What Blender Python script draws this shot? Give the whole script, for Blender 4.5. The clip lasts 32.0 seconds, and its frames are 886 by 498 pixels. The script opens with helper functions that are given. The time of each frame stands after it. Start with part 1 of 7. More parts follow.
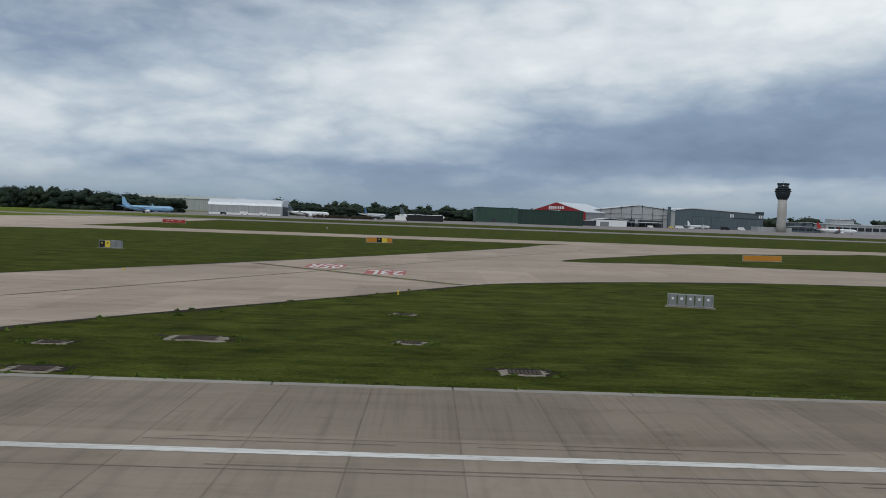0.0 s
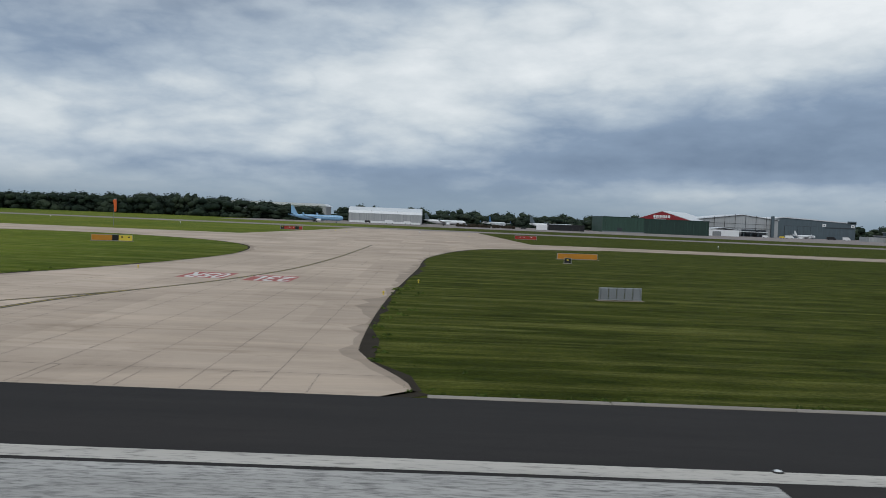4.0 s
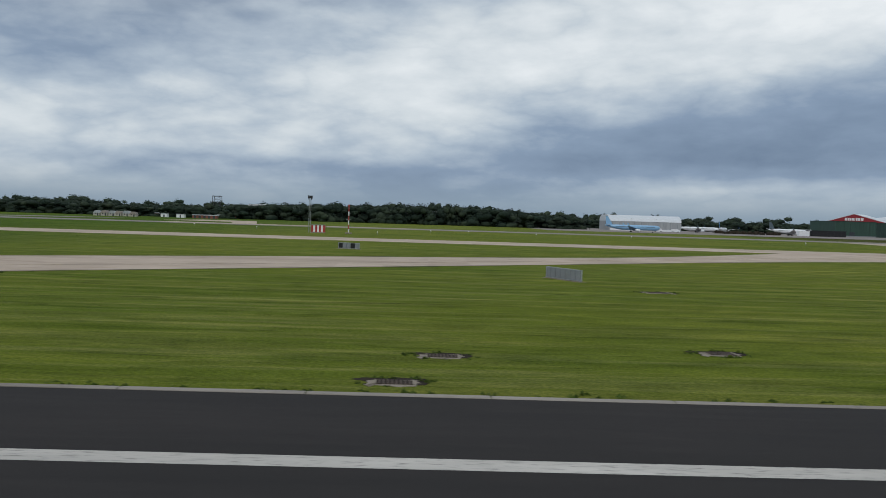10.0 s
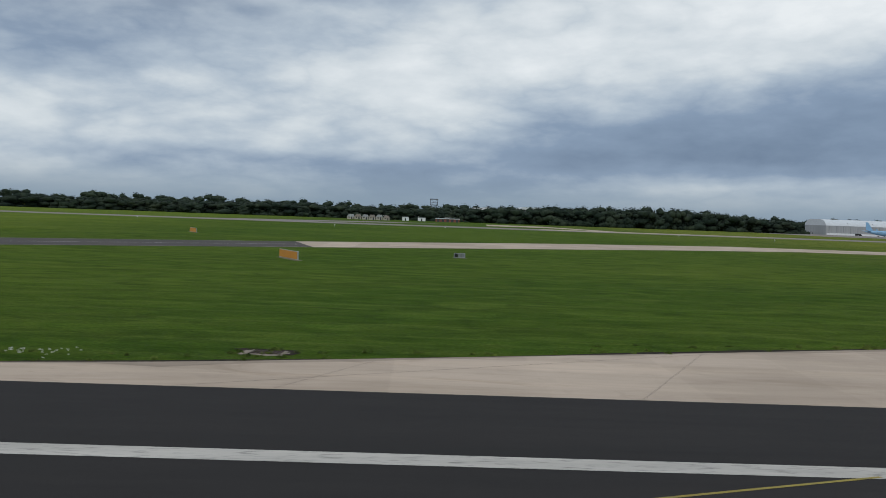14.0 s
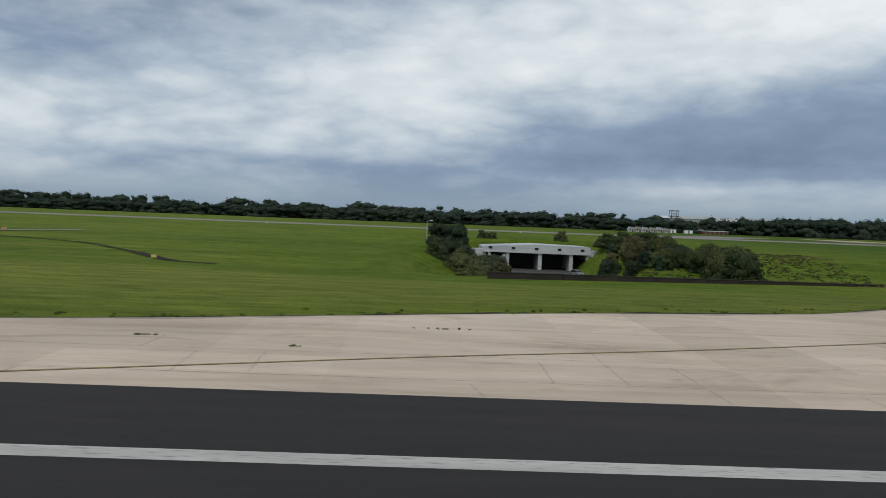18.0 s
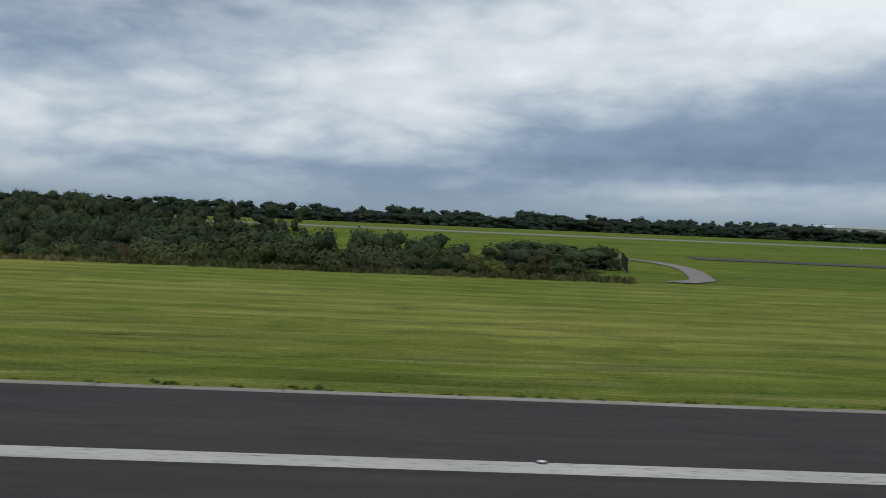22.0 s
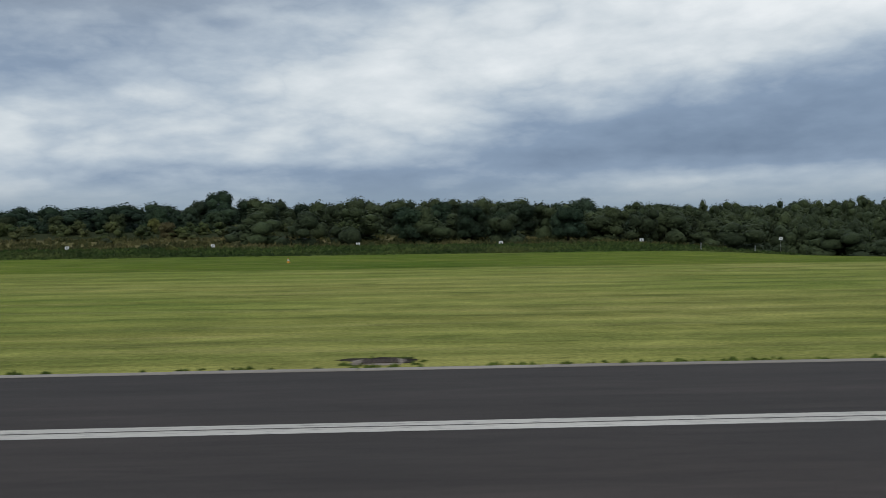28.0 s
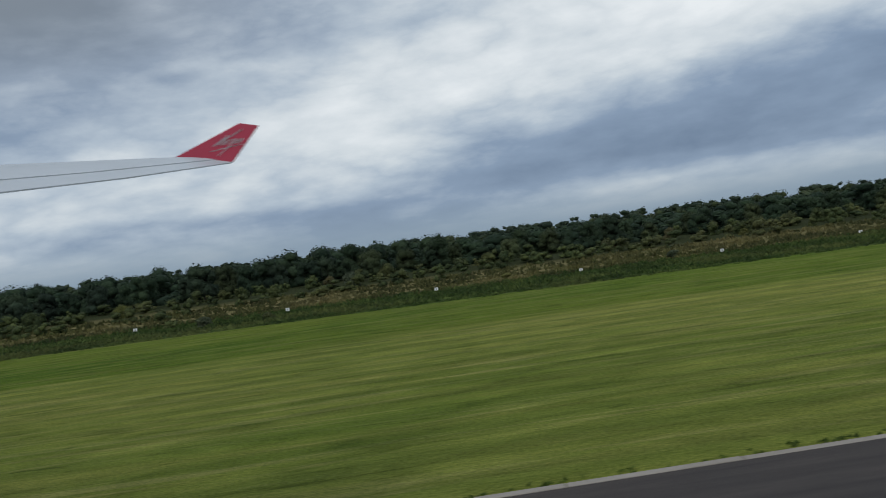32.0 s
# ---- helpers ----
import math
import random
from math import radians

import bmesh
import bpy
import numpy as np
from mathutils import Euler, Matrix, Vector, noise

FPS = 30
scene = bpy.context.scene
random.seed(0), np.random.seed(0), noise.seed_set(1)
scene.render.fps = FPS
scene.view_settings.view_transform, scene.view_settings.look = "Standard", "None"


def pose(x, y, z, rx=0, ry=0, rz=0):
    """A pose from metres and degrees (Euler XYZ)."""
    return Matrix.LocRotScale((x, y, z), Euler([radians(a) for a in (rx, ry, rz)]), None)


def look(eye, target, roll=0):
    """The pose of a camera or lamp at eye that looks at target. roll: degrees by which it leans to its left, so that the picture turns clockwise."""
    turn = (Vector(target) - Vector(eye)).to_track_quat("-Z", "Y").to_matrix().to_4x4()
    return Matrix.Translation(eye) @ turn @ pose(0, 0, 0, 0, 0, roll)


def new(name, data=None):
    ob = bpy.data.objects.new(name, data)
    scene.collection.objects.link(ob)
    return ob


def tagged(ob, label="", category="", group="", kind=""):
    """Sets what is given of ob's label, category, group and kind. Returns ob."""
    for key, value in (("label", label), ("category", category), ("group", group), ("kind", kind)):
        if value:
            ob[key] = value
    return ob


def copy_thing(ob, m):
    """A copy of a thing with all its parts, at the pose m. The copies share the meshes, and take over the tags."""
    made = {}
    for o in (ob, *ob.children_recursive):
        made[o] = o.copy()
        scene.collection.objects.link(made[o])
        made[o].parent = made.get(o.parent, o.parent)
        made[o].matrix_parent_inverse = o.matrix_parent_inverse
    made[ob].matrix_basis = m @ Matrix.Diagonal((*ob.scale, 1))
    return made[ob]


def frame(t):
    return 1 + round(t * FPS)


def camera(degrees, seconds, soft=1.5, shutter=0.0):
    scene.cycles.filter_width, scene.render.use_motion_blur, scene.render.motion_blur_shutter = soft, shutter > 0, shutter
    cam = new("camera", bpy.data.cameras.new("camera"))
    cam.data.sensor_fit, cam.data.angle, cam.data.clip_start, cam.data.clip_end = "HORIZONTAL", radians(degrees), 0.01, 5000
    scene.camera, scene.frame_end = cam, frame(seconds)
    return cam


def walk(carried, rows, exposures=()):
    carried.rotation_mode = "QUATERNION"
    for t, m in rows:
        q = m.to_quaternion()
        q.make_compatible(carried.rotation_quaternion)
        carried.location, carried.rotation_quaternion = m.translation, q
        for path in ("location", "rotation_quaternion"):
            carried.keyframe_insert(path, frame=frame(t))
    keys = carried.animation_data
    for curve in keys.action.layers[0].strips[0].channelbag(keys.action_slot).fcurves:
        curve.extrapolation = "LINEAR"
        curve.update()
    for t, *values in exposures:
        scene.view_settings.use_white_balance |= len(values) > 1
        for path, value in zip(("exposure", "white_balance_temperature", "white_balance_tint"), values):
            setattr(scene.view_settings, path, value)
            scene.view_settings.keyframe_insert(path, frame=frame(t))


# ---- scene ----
SCALE = 0.5  # the place is laid out in metres and set into the world at this scale
cam = camera(55.56, 32.0, soft=0.9, shutter=0.06)

# seconds, way along the runway, eye height, turn to the right, tilt up, lean to the left
ROWS = [
    (0.0, 0.00, 5.80, 1.05, -2.31, 2.02),
    (0.5, -13.00, 5.80, 1.14, -2.34, 2.13),
    (1.0, -26.44, 5.80, 1.22, -2.34, 2.19),
    (1.5, -40.30, 5.80, 1.14, -2.30, 2.19),
    (2.0, -54.60, 5.80, 1.04, -2.21, 2.19),
    (2.5, -69.33, 5.80, 1.01, -2.13, 2.23),
    (3.0, -84.49, 5.80, 0.99, -2.12, 2.26),
    (3.5, -100.08, 5.80, 0.94, -2.08, 2.32),
    (4.0, -116.10, 5.80, 0.89, -2.05, 2.38),
    (4.5, -132.55, 5.80, 0.87, -2.03, 2.40),
    (5.0, -149.44, 5.80, 0.88, -1.96, 2.44),
    (5.5, -166.76, 5.80, 0.91, -2.01, 2.50),
    (6.0, -184.51, 5.80, 0.99, -1.95, 2.54),
    (6.5, -202.70, 5.80, 1.02, -2.02, 2.62),
    (7.0, -221.33, 5.80, 1.12, -2.08, 2.69),
    (7.5, -240.40, 5.80, 1.20, -2.15, 2.68),
    (8.0, -259.90, 5.80, 1.23, -2.20, 2.61),
    (8.5, -279.85, 5.80, 1.30, -2.18, 2.39),
    (9.0, -300.24, 5.80, 1.30, -2.19, 2.10),
    (9.5, -321.06, 5.80, 1.29, -2.09, 1.88),
    (10.0, -342.32, 5.80, 1.28, -2.10, 1.76),
    (10.5, -364.01, 5.80, 1.22, -2.10, 1.72),
    (11.0, -386.12, 5.80, 1.10, -2.09, 1.77),
    (11.5, -408.66, 5.80, 1.06, -2.10, 1.85),
    (12.0, -431.63, 5.80, 1.07, -2.16, 1.92),
    (12.5, -455.01, 5.80, 1.05, -2.18, 1.95),
    (13.0, -478.80, 5.80, 1.09, -2.27, 1.94),
    (13.5, -503.01, 5.80, 1.17, -2.29, 1.96),
    (14.0, -527.63, 5.80, 1.23, -2.35, 2.03),
    (14.5, -552.65, 5.80, 1.28, -2.42, 2.10),
    (15.0, -578.07, 5.80, 1.27, -2.39, 2.10),
    (15.5, -603.89, 5.80, 1.27, -2.31, 2.10),
    (16.0, -630.10, 5.80, 1.26, -2.23, 2.10),
    (16.5, -656.70, 5.80, 1.26, -2.19, 2.10),
    (17.0, -683.71, 5.80, 1.34, -2.13, 2.09),
    (17.5, -711.13, 5.80, 1.40, -2.17, 2.15),
    (18.0, -738.97, 5.80, 1.43, -2.20, 2.22),
    (18.5, -767.24, 5.80, 1.56, -2.18, 2.21),
    (19.0, -795.96, 5.80, 1.74, -2.20, 2.18),
    (19.5, -825.14, 5.80, 1.87, -2.15, 2.15),
    (20.0, -854.79, 5.80, 1.88, -2.08, 2.16),
    (20.5, -884.91, 5.80, 1.85, -2.04, 2.20),
    (21.0, -915.50, 5.80, 1.82, -2.01, 2.25),
    (21.5, -946.52, 5.80, 1.84, -2.06, 2.33),
    (22.0, -977.96, 5.80, 1.91, -2.07, 2.43),
    (22.5, -1009.80, 5.80, 2.06, -2.10, 2.53),
    (23.0, -1042.02, 5.80, 2.17, -2.14, 2.64),
    (23.5, -1074.60, 5.80, 2.14, -2.20, 2.73),
    (24.0, -1107.52, 5.80, 2.05, -2.32, 2.86),
    (24.5, -1140.77, 5.80, 2.04, -2.38, 2.95),
    (25.0, -1174.33, 5.80, 2.11, -2.33, 2.87),
    (25.5, -1208.20, 5.80, 2.25, -2.29, 2.49),
    (26.0, -1242.40, 5.80, 2.28, -2.25, 2.11),
    (26.5, -1276.90, 5.68, 2.36, -2.15, 1.25),
    (27.0, -1311.72, 5.47, 2.44, -2.06, 0.40),
    (27.5, -1346.85, 5.20, 2.48, -2.01, 0.01),
    (28.0, -1382.30, 4.88, 2.33, -2.10, -0.71),
    (28.5, -1418.05, 4.56, 2.35, -1.85, -1.82),
    (29.0, -1454.11, 4.30, 2.55, -1.58, -3.00),
    (29.5, -1490.48, 4.15, 2.74, -1.39, -3.98),
    (30.0, -1527.16, 4.17, 3.04, -1.18, -4.86),
    (30.5, -1564.15, 4.56, 3.42, -0.97, -5.67),
    (31.0, -1601.45, 5.25, 3.93, -0.66, -6.38),
    (31.5, -1639.06, 6.49, 4.20, -0.52, -6.99),
    (32.0, -1676.97, 8.40, 4.23, -0.42, -7.57),
]


def eye_pose(x, z, turn, tilt, lean):
    a, b = radians(turn), radians(tilt)
    eye = Vector((x, 0.0, z)) * SCALE
    return look(eye, eye + Vector((math.sin(a) * math.cos(b), math.cos(a) * math.cos(b), math.sin(b))), lean)


PATH = [(t, eye_pose(*row)) for t, *row in ROWS]
walk(cam, PATH)

# ---------------------------------------------------------------- world and light
world = bpy.data.worlds.new("overcast_sky")
scene.world = world
world.use_nodes = True
wt = world.node_tree
wt.nodes.clear()


def wn(kind, **props):
    n = wt.nodes.new(kind)
    for k, v in props.items():
        if k == "operation":
            n.operation = v
        elif k == "data_type":
            n.data_type = v
        elif k == "blend_type":
            n.blend_type = v
    return n


def wmath(op, a, b=None, c=None):
    n = wn("ShaderNodeMath", operation=op)
    for i, v in enumerate((a, b, c)):
        if v is None:
            continue
        if isinstance(v, (int, float)):
            n.inputs[i].default_value = v
        else:
            wt.links.new(v, n.inputs[i])
    return n.outputs[0]


def wmix(fac, a, b):
    n = wn("ShaderNodeMix", data_type="RGBA")
    for sock, v in ((n.inputs[0], fac), (n.inputs[6], a), (n.inputs[7], b)):
        if isinstance(v, (int, float)):
            sock.default_value = v
        elif isinstance(v, tuple):
            sock.default_value = (*v, 1)
        else:
            wt.links.new(v, sock)
    return n.outputs[2]


def wsmooth(v, lo, hi):
    n = wn("ShaderNodeMapRange")
    n.interpolation_type = "SMOOTHSTEP"
    wt.links.new(v, n.inputs[0])
    n.inputs[1].default_value, n.inputs[2].default_value = lo, hi
    return n.outputs[0]


def wnoise(vec, scale, detail, rough, distort):
    n = wn("ShaderNodeTexNoise")
    wt.links.new(vec, n.inputs["Vector"])
    n.inputs["Scale"].default_value, n.inputs["Detail"].default_value = scale, detail
    n.inputs["Roughness"].default_value, n.inputs["Distortion"].default_value = rough, distort
    return n.outputs["Fac"]


coord = wn("ShaderNodeTexCoord")
sep = wn("ShaderNodeSeparateXYZ")
wt.links.new(coord.outputs["Generated"], sep.inputs[0])
sx, sy, sz = sep.outputs
up = wmath("MAXIMUM", sz, 0.0)
azim = wmath("ARCTAN2", sx, sy)
flat = wn("ShaderNodeCombineXYZ")
deep = wmath("ADD", up, 0.15)
px, py = wmath("DIVIDE", sx, deep), wmath("DIVIDE", sy, deep)
# long streets of cloud that run towards the horizon on the far side of the wing
wt.links.new(wmath("MULTIPLY", wmath("ADD", wmath("MULTIPLY", px, 0.88), wmath("MULTIPLY", py, -0.47)), 0.92), flat.inputs[0])
wt.links.new(wmath("MULTIPLY", wmath("ADD", wmath("MULTIPLY", px, 0.47), wmath("MULTIPLY", py, 0.88)), 1.05), flat.inputs[1])
flat.inputs[2].default_value = 4.7
big = wnoise(flat.outputs[0], 0.55, 3, 0.45, 0.3)
fine = wnoise(flat.outputs[0], 2.0, 6, 0.52, 0.25)
rolls = wn("ShaderNodeCombineXYZ")
wt.links.new(wmath("ADD", azim, wmath("MULTIPLY", up, 0.6)), rolls.inputs[0])
wt.links.new(wmath("MULTIPLY", wmath("SUBTRACT", up, wmath("MULTIPLY", azim, 0.10)), 2.6), rolls.inputs[1])
rolls.inputs[2].default_value = 2.3
puffs = wnoise(rolls.outputs[0], 6.5, 7, 0.56, 0.15)
billow = wmath("ABSOLUTE", wmath("SUBTRACT", wnoise(rolls.outputs[0], 8.5, 5, 0.52, 0.1), 0.5))
cloud = wmath("ADD", wmath("ADD", wmath("MULTIPLY", big, 0.60), wmath("MULTIPLY", fine, 0.13)), wmath("ADD", wmath("MULTIPLY", puffs, 0.33), wmath("MULTIPLY", billow, 0.40)))


def swell(a0, e0, aw, ew, height=up):
    """A soft mass of cloud round a direction (azimuth and height, radians)."""
    d = wmath("ADD", wmath("POWER", wmath("DIVIDE", wmath("SUBTRACT", azim, a0), aw), 2),
              wmath("POWER", wmath("DIVIDE", wmath("SUBTRACT", height, e0), ew), 2))
    return wmath("POWER", 2.718, wmath("MULTIPLY", d, -1))


tilt = wmath("SUBTRACT", up, wmath("MULTIPLY", wmath("MAXIMUM", azim, -0.1), 0.15))
bank = swell(0.40, 0.048, 0.52, 0.058, tilt)
bank2 = swell(-0.42, 0.315, 0.36, 0.095)
bank3 = swell(-0.34, 0.050, 0.35, 0.024)
glow = swell(0.12, 0.19, 0.34, 0.08)
glow2 = swell(0.50, 0.25, 0.24, 0.09)
heavy = wmath("ADD", wmath("ADD", wmath("MULTIPLY", bank, 0.32), wmath("MULTIPLY", bank2, 0.40)), wmath("MULTIPLY", bank3, 0.10))
cloud = wmath("SUBTRACT", wmath("ADD", wmath("SUBTRACT", cloud, 0.036), wmath("ADD", wmath("MULTIPLY", glow, 0.06), wmath("MULTIPLY", glow2, 0.22))), heavy)
tone = wn("ShaderNodeValToRGB")
wt.links.new(cloud, tone.inputs[0])
ramp = tone.color_ramp
ramp.elements[0].position, ramp.elements[0].color = 0.12, (0.140, 0.200, 0.300, 1)
ramp.elements[1].position, ramp.elements[1].color = 0.72, (0.81, 0.85, 0.875, 1)
for pos, col in ((0.34, (0.235, 0.315, 0.435, 1)), (0.47, (0.415, 0.495, 0.585, 1)), (0.58, (0.62, 0.68, 0.725, 1))):
    e = ramp.elements.new(pos)
    e.color = col
thick = wmix(wmath("MULTIPLY", bank2, 0.75), tone.outputs[0], wmix(wsmooth(cloud, 0.15, 0.6), (0.235, 0.265, 0.290), (0.62, 0.66, 0.69)))
low = wmix(wsmooth(up, 0.0, 0.060), (0.235, 0.315, 0.400), thick)
below = wmix(wsmooth(sz, -0.02, 0.0), (0.10, 0.12, 0.09), low)
nishita = wn("ShaderNodeTexSky")
nishita.sky_type, nishita.sun_disc = "NISHITA", False
nishita.sun_elevation, nishita.sun_rotation = radians(48), radians(200)
pale = wn("ShaderNodeBackground")
wt.links.new(nishita.outputs[0], pale.inputs[0])
pale.inputs[1].default_value = 0.003
grey = wn("ShaderNodeBackground")
wt.links.new(below, grey.inputs[0])
grey.inputs[1].default_value = 0.98
both = wn("ShaderNodeAddShader")
wt.links.new(pale.outputs[0], both.inputs[0])
wt.links.new(grey.outputs[0], both.inputs[1])
wout = wn("ShaderNodeOutputWorld")
wt.links.new(both.outputs[0], wout.inputs[0])

sun_data = bpy.data.lights.new("sun", "SUN")
sun_data.energy, sun_data.angle, sun_data.color = 1.1, radians(25), (1.0, 0.965, 0.91)
sun = new("sun", sun_data)
sun.matrix_world = look((0, 0, 300), (60, 150, 110))

# ---------------------------------------------------------------- materials
def material(name, rough=0.8, metal=0.0, spec=0.4):
    m = bpy.data.materials.new(name)
    m.use_nodes = True
    b = m.node_tree.nodes["Principled BSDF"]
    b.inputs["Roughness"].default_value, b.inputs["Metallic"].default_value = rough, metal
    b.inputs["Specular IOR Level"].default_value = spec
    return m, m.node_tree, b


def tex_noise(nt, vec, scale, detail=5, rough=0.55, distort=0.0):
    n = nt.nodes.new("ShaderNodeTexNoise")
    n.inputs["Scale"].default_value, n.inputs["Detail"].default_value = scale, detail
    n.inputs["Roughness"].default_value, n.inputs["Distortion"].default_value = rough, distort
    nt.links.new(vec, n.inputs["Vector"])
    return n.outputs["Fac"]


def spread(nt, vec, sx, sy, sz=1.0):
    n = nt.nodes.new("ShaderNodeMapping")
    nt.links.new(vec, n.inputs[0])
    n.inputs["Scale"].default_value = (sx, sy, sz)
    return n.outputs[0]


def band(nt, v, lo, hi):
    n = nt.nodes.new("ShaderNodeMapRange")
    nt.links.new(v, n.inputs[0])
    n.inputs[1].default_value, n.inputs[2].default_value = lo, hi
    return n.outputs[0]


def blend(nt, fac, a, b, how="MIX"):
    n = nt.nodes.new("ShaderNodeMix")
    n.data_type, n.blend_type = "RGBA", how
    for sock, v in ((n.inputs[0], fac), (n.inputs[6], a), (n.inputs[7], b)):
        if isinstance(v, (int, float)):
            sock.default_value = v
        elif isinstance(v, tuple):
            sock.default_value = (*v, 1)
        else:
            nt.links.new(v, sock)
    return n.outputs[2]


def bumped(nt, bsdf, height, strength, distance):
    n = nt.nodes.new("ShaderNodeBump")
    n.inputs["Strength"].default_value, n.inputs["Distance"].default_value = strength, distance
    nt.links.new(height, n.inputs["Height"])
    nt.links.new(n.outputs[0], bsdf.inputs["Normal"])


def place(nt):
    return spread(nt, nt.nodes.new("ShaderNodeNewGeometry").outputs["Position"], 1 / SCALE, 1 / SCALE, 1 / SCALE)


def plain(name, col, rough=0.6, metal=0.0, vary=0.18, scale=2.0, spec=0.4, streak=(1, 1, 1)):
    """Paint, metal or plaster with grain at two scales."""
    m, nt, b = material(name, rough, metal, spec)
    p = spread(nt, nt.nodes.new("ShaderNodeTexCoord").outputs["Object"], *streak)
    coarse, grain = tex_noise(nt, p, scale * 0.3, 4), tex_noise(nt, p, scale * 6, 3)
    dark = tuple(c * (1 - vary) for c in col)
    light = tuple(min(1.0, c * (1 + vary * 0.6)) for c in col)
    c = blend(nt, band(nt, coarse, 0.3, 0.7), dark, light)
    c = blend(nt, 0.25, c, blend(nt, grain, dark, light))
    nt.links.new(c, b.inputs["Base Color"])
    return m


def grass_material():
    m, nt, b = material("mown_grass", 0.95, 0, 0.03)
    p = place(nt)
    stripes = tex_noise(nt, spread(nt, p, 0.035, 0.42), 1.0, 6, 0.66, 0.5)
    hay = tex_noise(nt, spread(nt, p, 0.050, 0.75), 1.0, 6, 0.66, 0.5)
    swath = tex_noise(nt, spread(nt, p, 0.11, 1.15), 1.0, 6, 0.68, 0.5)
    patch = tex_noise(nt, spread(nt, p, 0.022, 0.035), 1.0, 4, 0.5, 0.6)
    clump = tex_noise(nt, spread(nt, p, 0.35, 1.0), 1.3, 5, 0.65, 0.5)
    fine = tex_noise(nt, p, 6.0, 4, 0.7)
    sep = nt.nodes.new("ShaderNodeSeparateXYZ")
    nt.links.new(p, sep.inputs[0])
    dry = nt.nodes.new("ShaderNodeMapRange")
    nt.links.new(sep.outputs[0], dry.inputs[0])
    dry.inputs[1].default_value, dry.inputs[2].default_value = -700, -900
    edge = nt.nodes.new("ShaderNodeMapRange")
    nt.links.new(sep.outputs[0], edge.inputs[0])
    for k, v in enumerate((-1250, -1330, 0, 21)):
        edge.inputs[k + 1].default_value = v
    reach = nt.nodes.new("ShaderNodeMath")
    reach.operation = "SUBTRACT"
    nt.links.new(sep.outputs[1], reach.inputs[0])
    nt.links.new(edge.outputs[0], reach.inputs[1])
    rim = nt.nodes.new("ShaderNodeMapRange")
    nt.links.new(sep.outputs[0], rim.inputs[0])
    for k, v in enumerate((-1250, -1330, 0, -5.5)):
        rim.inputs[k + 1].default_value = v
    cut = nt.nodes.new("ShaderNodeMath")
    cut.operation = "SUBTRACT"
    nt.links.new(sep.outputs[1], cut.inputs[0])
    nt.links.new(rim.outputs[0], cut.inputs[1])
    near = band(nt, cut.outputs[0], 88.5, 86.5)
    mowing = nt.nodes.new("ShaderNodeMath")
    mowing.operation = "MULTIPLY"
    nt.links.new(dry.outputs[0], mowing.inputs[0])
    nt.links.new(near, mowing.inputs[1])
    lush = blend(nt, band(nt, patch, 0.35, 0.7), (0.052, 0.098, 0.010), (0.094, 0.136, 0.016))
    straw = blend(nt, band(nt, patch, 0.35, 0.7), (0.120, 0.166, 0.025), (0.200, 0.222, 0.046))
    widen = nt.nodes.new("ShaderNodeMapRange")
    nt.links.new(sep.outputs[0], widen.inputs[0])
    for k, v in enumerate((-1600, -1725, 0, 9)):
        widen.inputs[k + 1].default_value = v
    beyond = nt.nodes.new("ShaderNodeMath")
    beyond.operation = "SUBTRACT"
    nt.links.new(reach.outputs[0], beyond.inputs[0])
    nt.links.new(widen.outputs[0], beyond.inputs[1])
    unmown = nt.nodes.new("ShaderNodeMath")
    unmown.operation = "MULTIPLY"
    nt.links.new(band(nt, beyond.outputs[0], 93.5, 95.5), unmown.inputs[0])
    nt.links.new(band(nt, sep.outputs[0], -1290, -1330), unmown.inputs[1])
    older = blend(nt, band(nt, clump, 0.35, 0.65), (0.026, 0.039, 0.005), (0.054, 0.064, 0.009))
    lush = blend(nt, band(nt, sep.outputs[0], -165, -112), lush, older)
    straw = blend(nt, band(nt, sep.outputs[0], -1500, -1660), blend(nt, 1.0, straw, (1.24, 1.20, 1.24), "MULTIPLY"), straw)
    straw = blend(nt, band(nt, sep.outputs[0], -1090, -1180), straw, blend(nt, 1.0, straw, (1.10, 1.10, 1.16), "MULTIPLY"))
    verdant = blend(nt, band(nt, sep.outputs[1], 48, 29), straw, blend(nt, 0.55, straw, (0.090, 0.142, 0.016)))
    bleached = nt.nodes.new("ShaderNodeMath")
    bleached.operation = "MULTIPLY"
    nt.links.new(band(nt, sep.outputs[0], -1120, -1220), bleached.inputs[0])
    nt.links.new(band(nt, sep.outputs[0], -1640, -1520), bleached.inputs[1])
    verdant = blend(nt, band(nt, sep.outputs[0], -1120, -1220), verdant, straw)
    straw = blend(nt, bleached.outputs[0], verdant, blend(nt, 1.0, straw, (1.18, 1.12, 1.40), "MULTIPLY"))
    lush = blend(nt, band(nt, sep.outputs[0], -600, -660), lush, blend(nt, 1.0, lush, (1.38, 1.32, 1.34), "MULTIPLY"))
    lush = blend(nt, band(nt, sep.outputs[0], -780, -830), lush, blend(nt, 1.0, lush, (1.06, 1.04, 1.10), "MULTIPLY"))
    strip = nt.nodes.new("ShaderNodeMath")
    strip.operation = "MULTIPLY"
    nt.links.new(band(nt, sep.outputs[1], 52, 60), strip.inputs[0])
    nt.links.new(band(nt, sep.outputs[1], 84, 80), strip.inputs[1])
    faded = nt.nodes.new("ShaderNodeMath")
    faded.operation = "MULTIPLY"
    nt.links.new(strip.outputs[0], faded.inputs[0])
    nt.links.new(band(nt, sep.outputs[0], -600, -660), faded.inputs[1])
    lush = blend(nt, faded.outputs[0], lush, blend(nt, 0.6, lush, (0.170, 0.190, 0.040)))
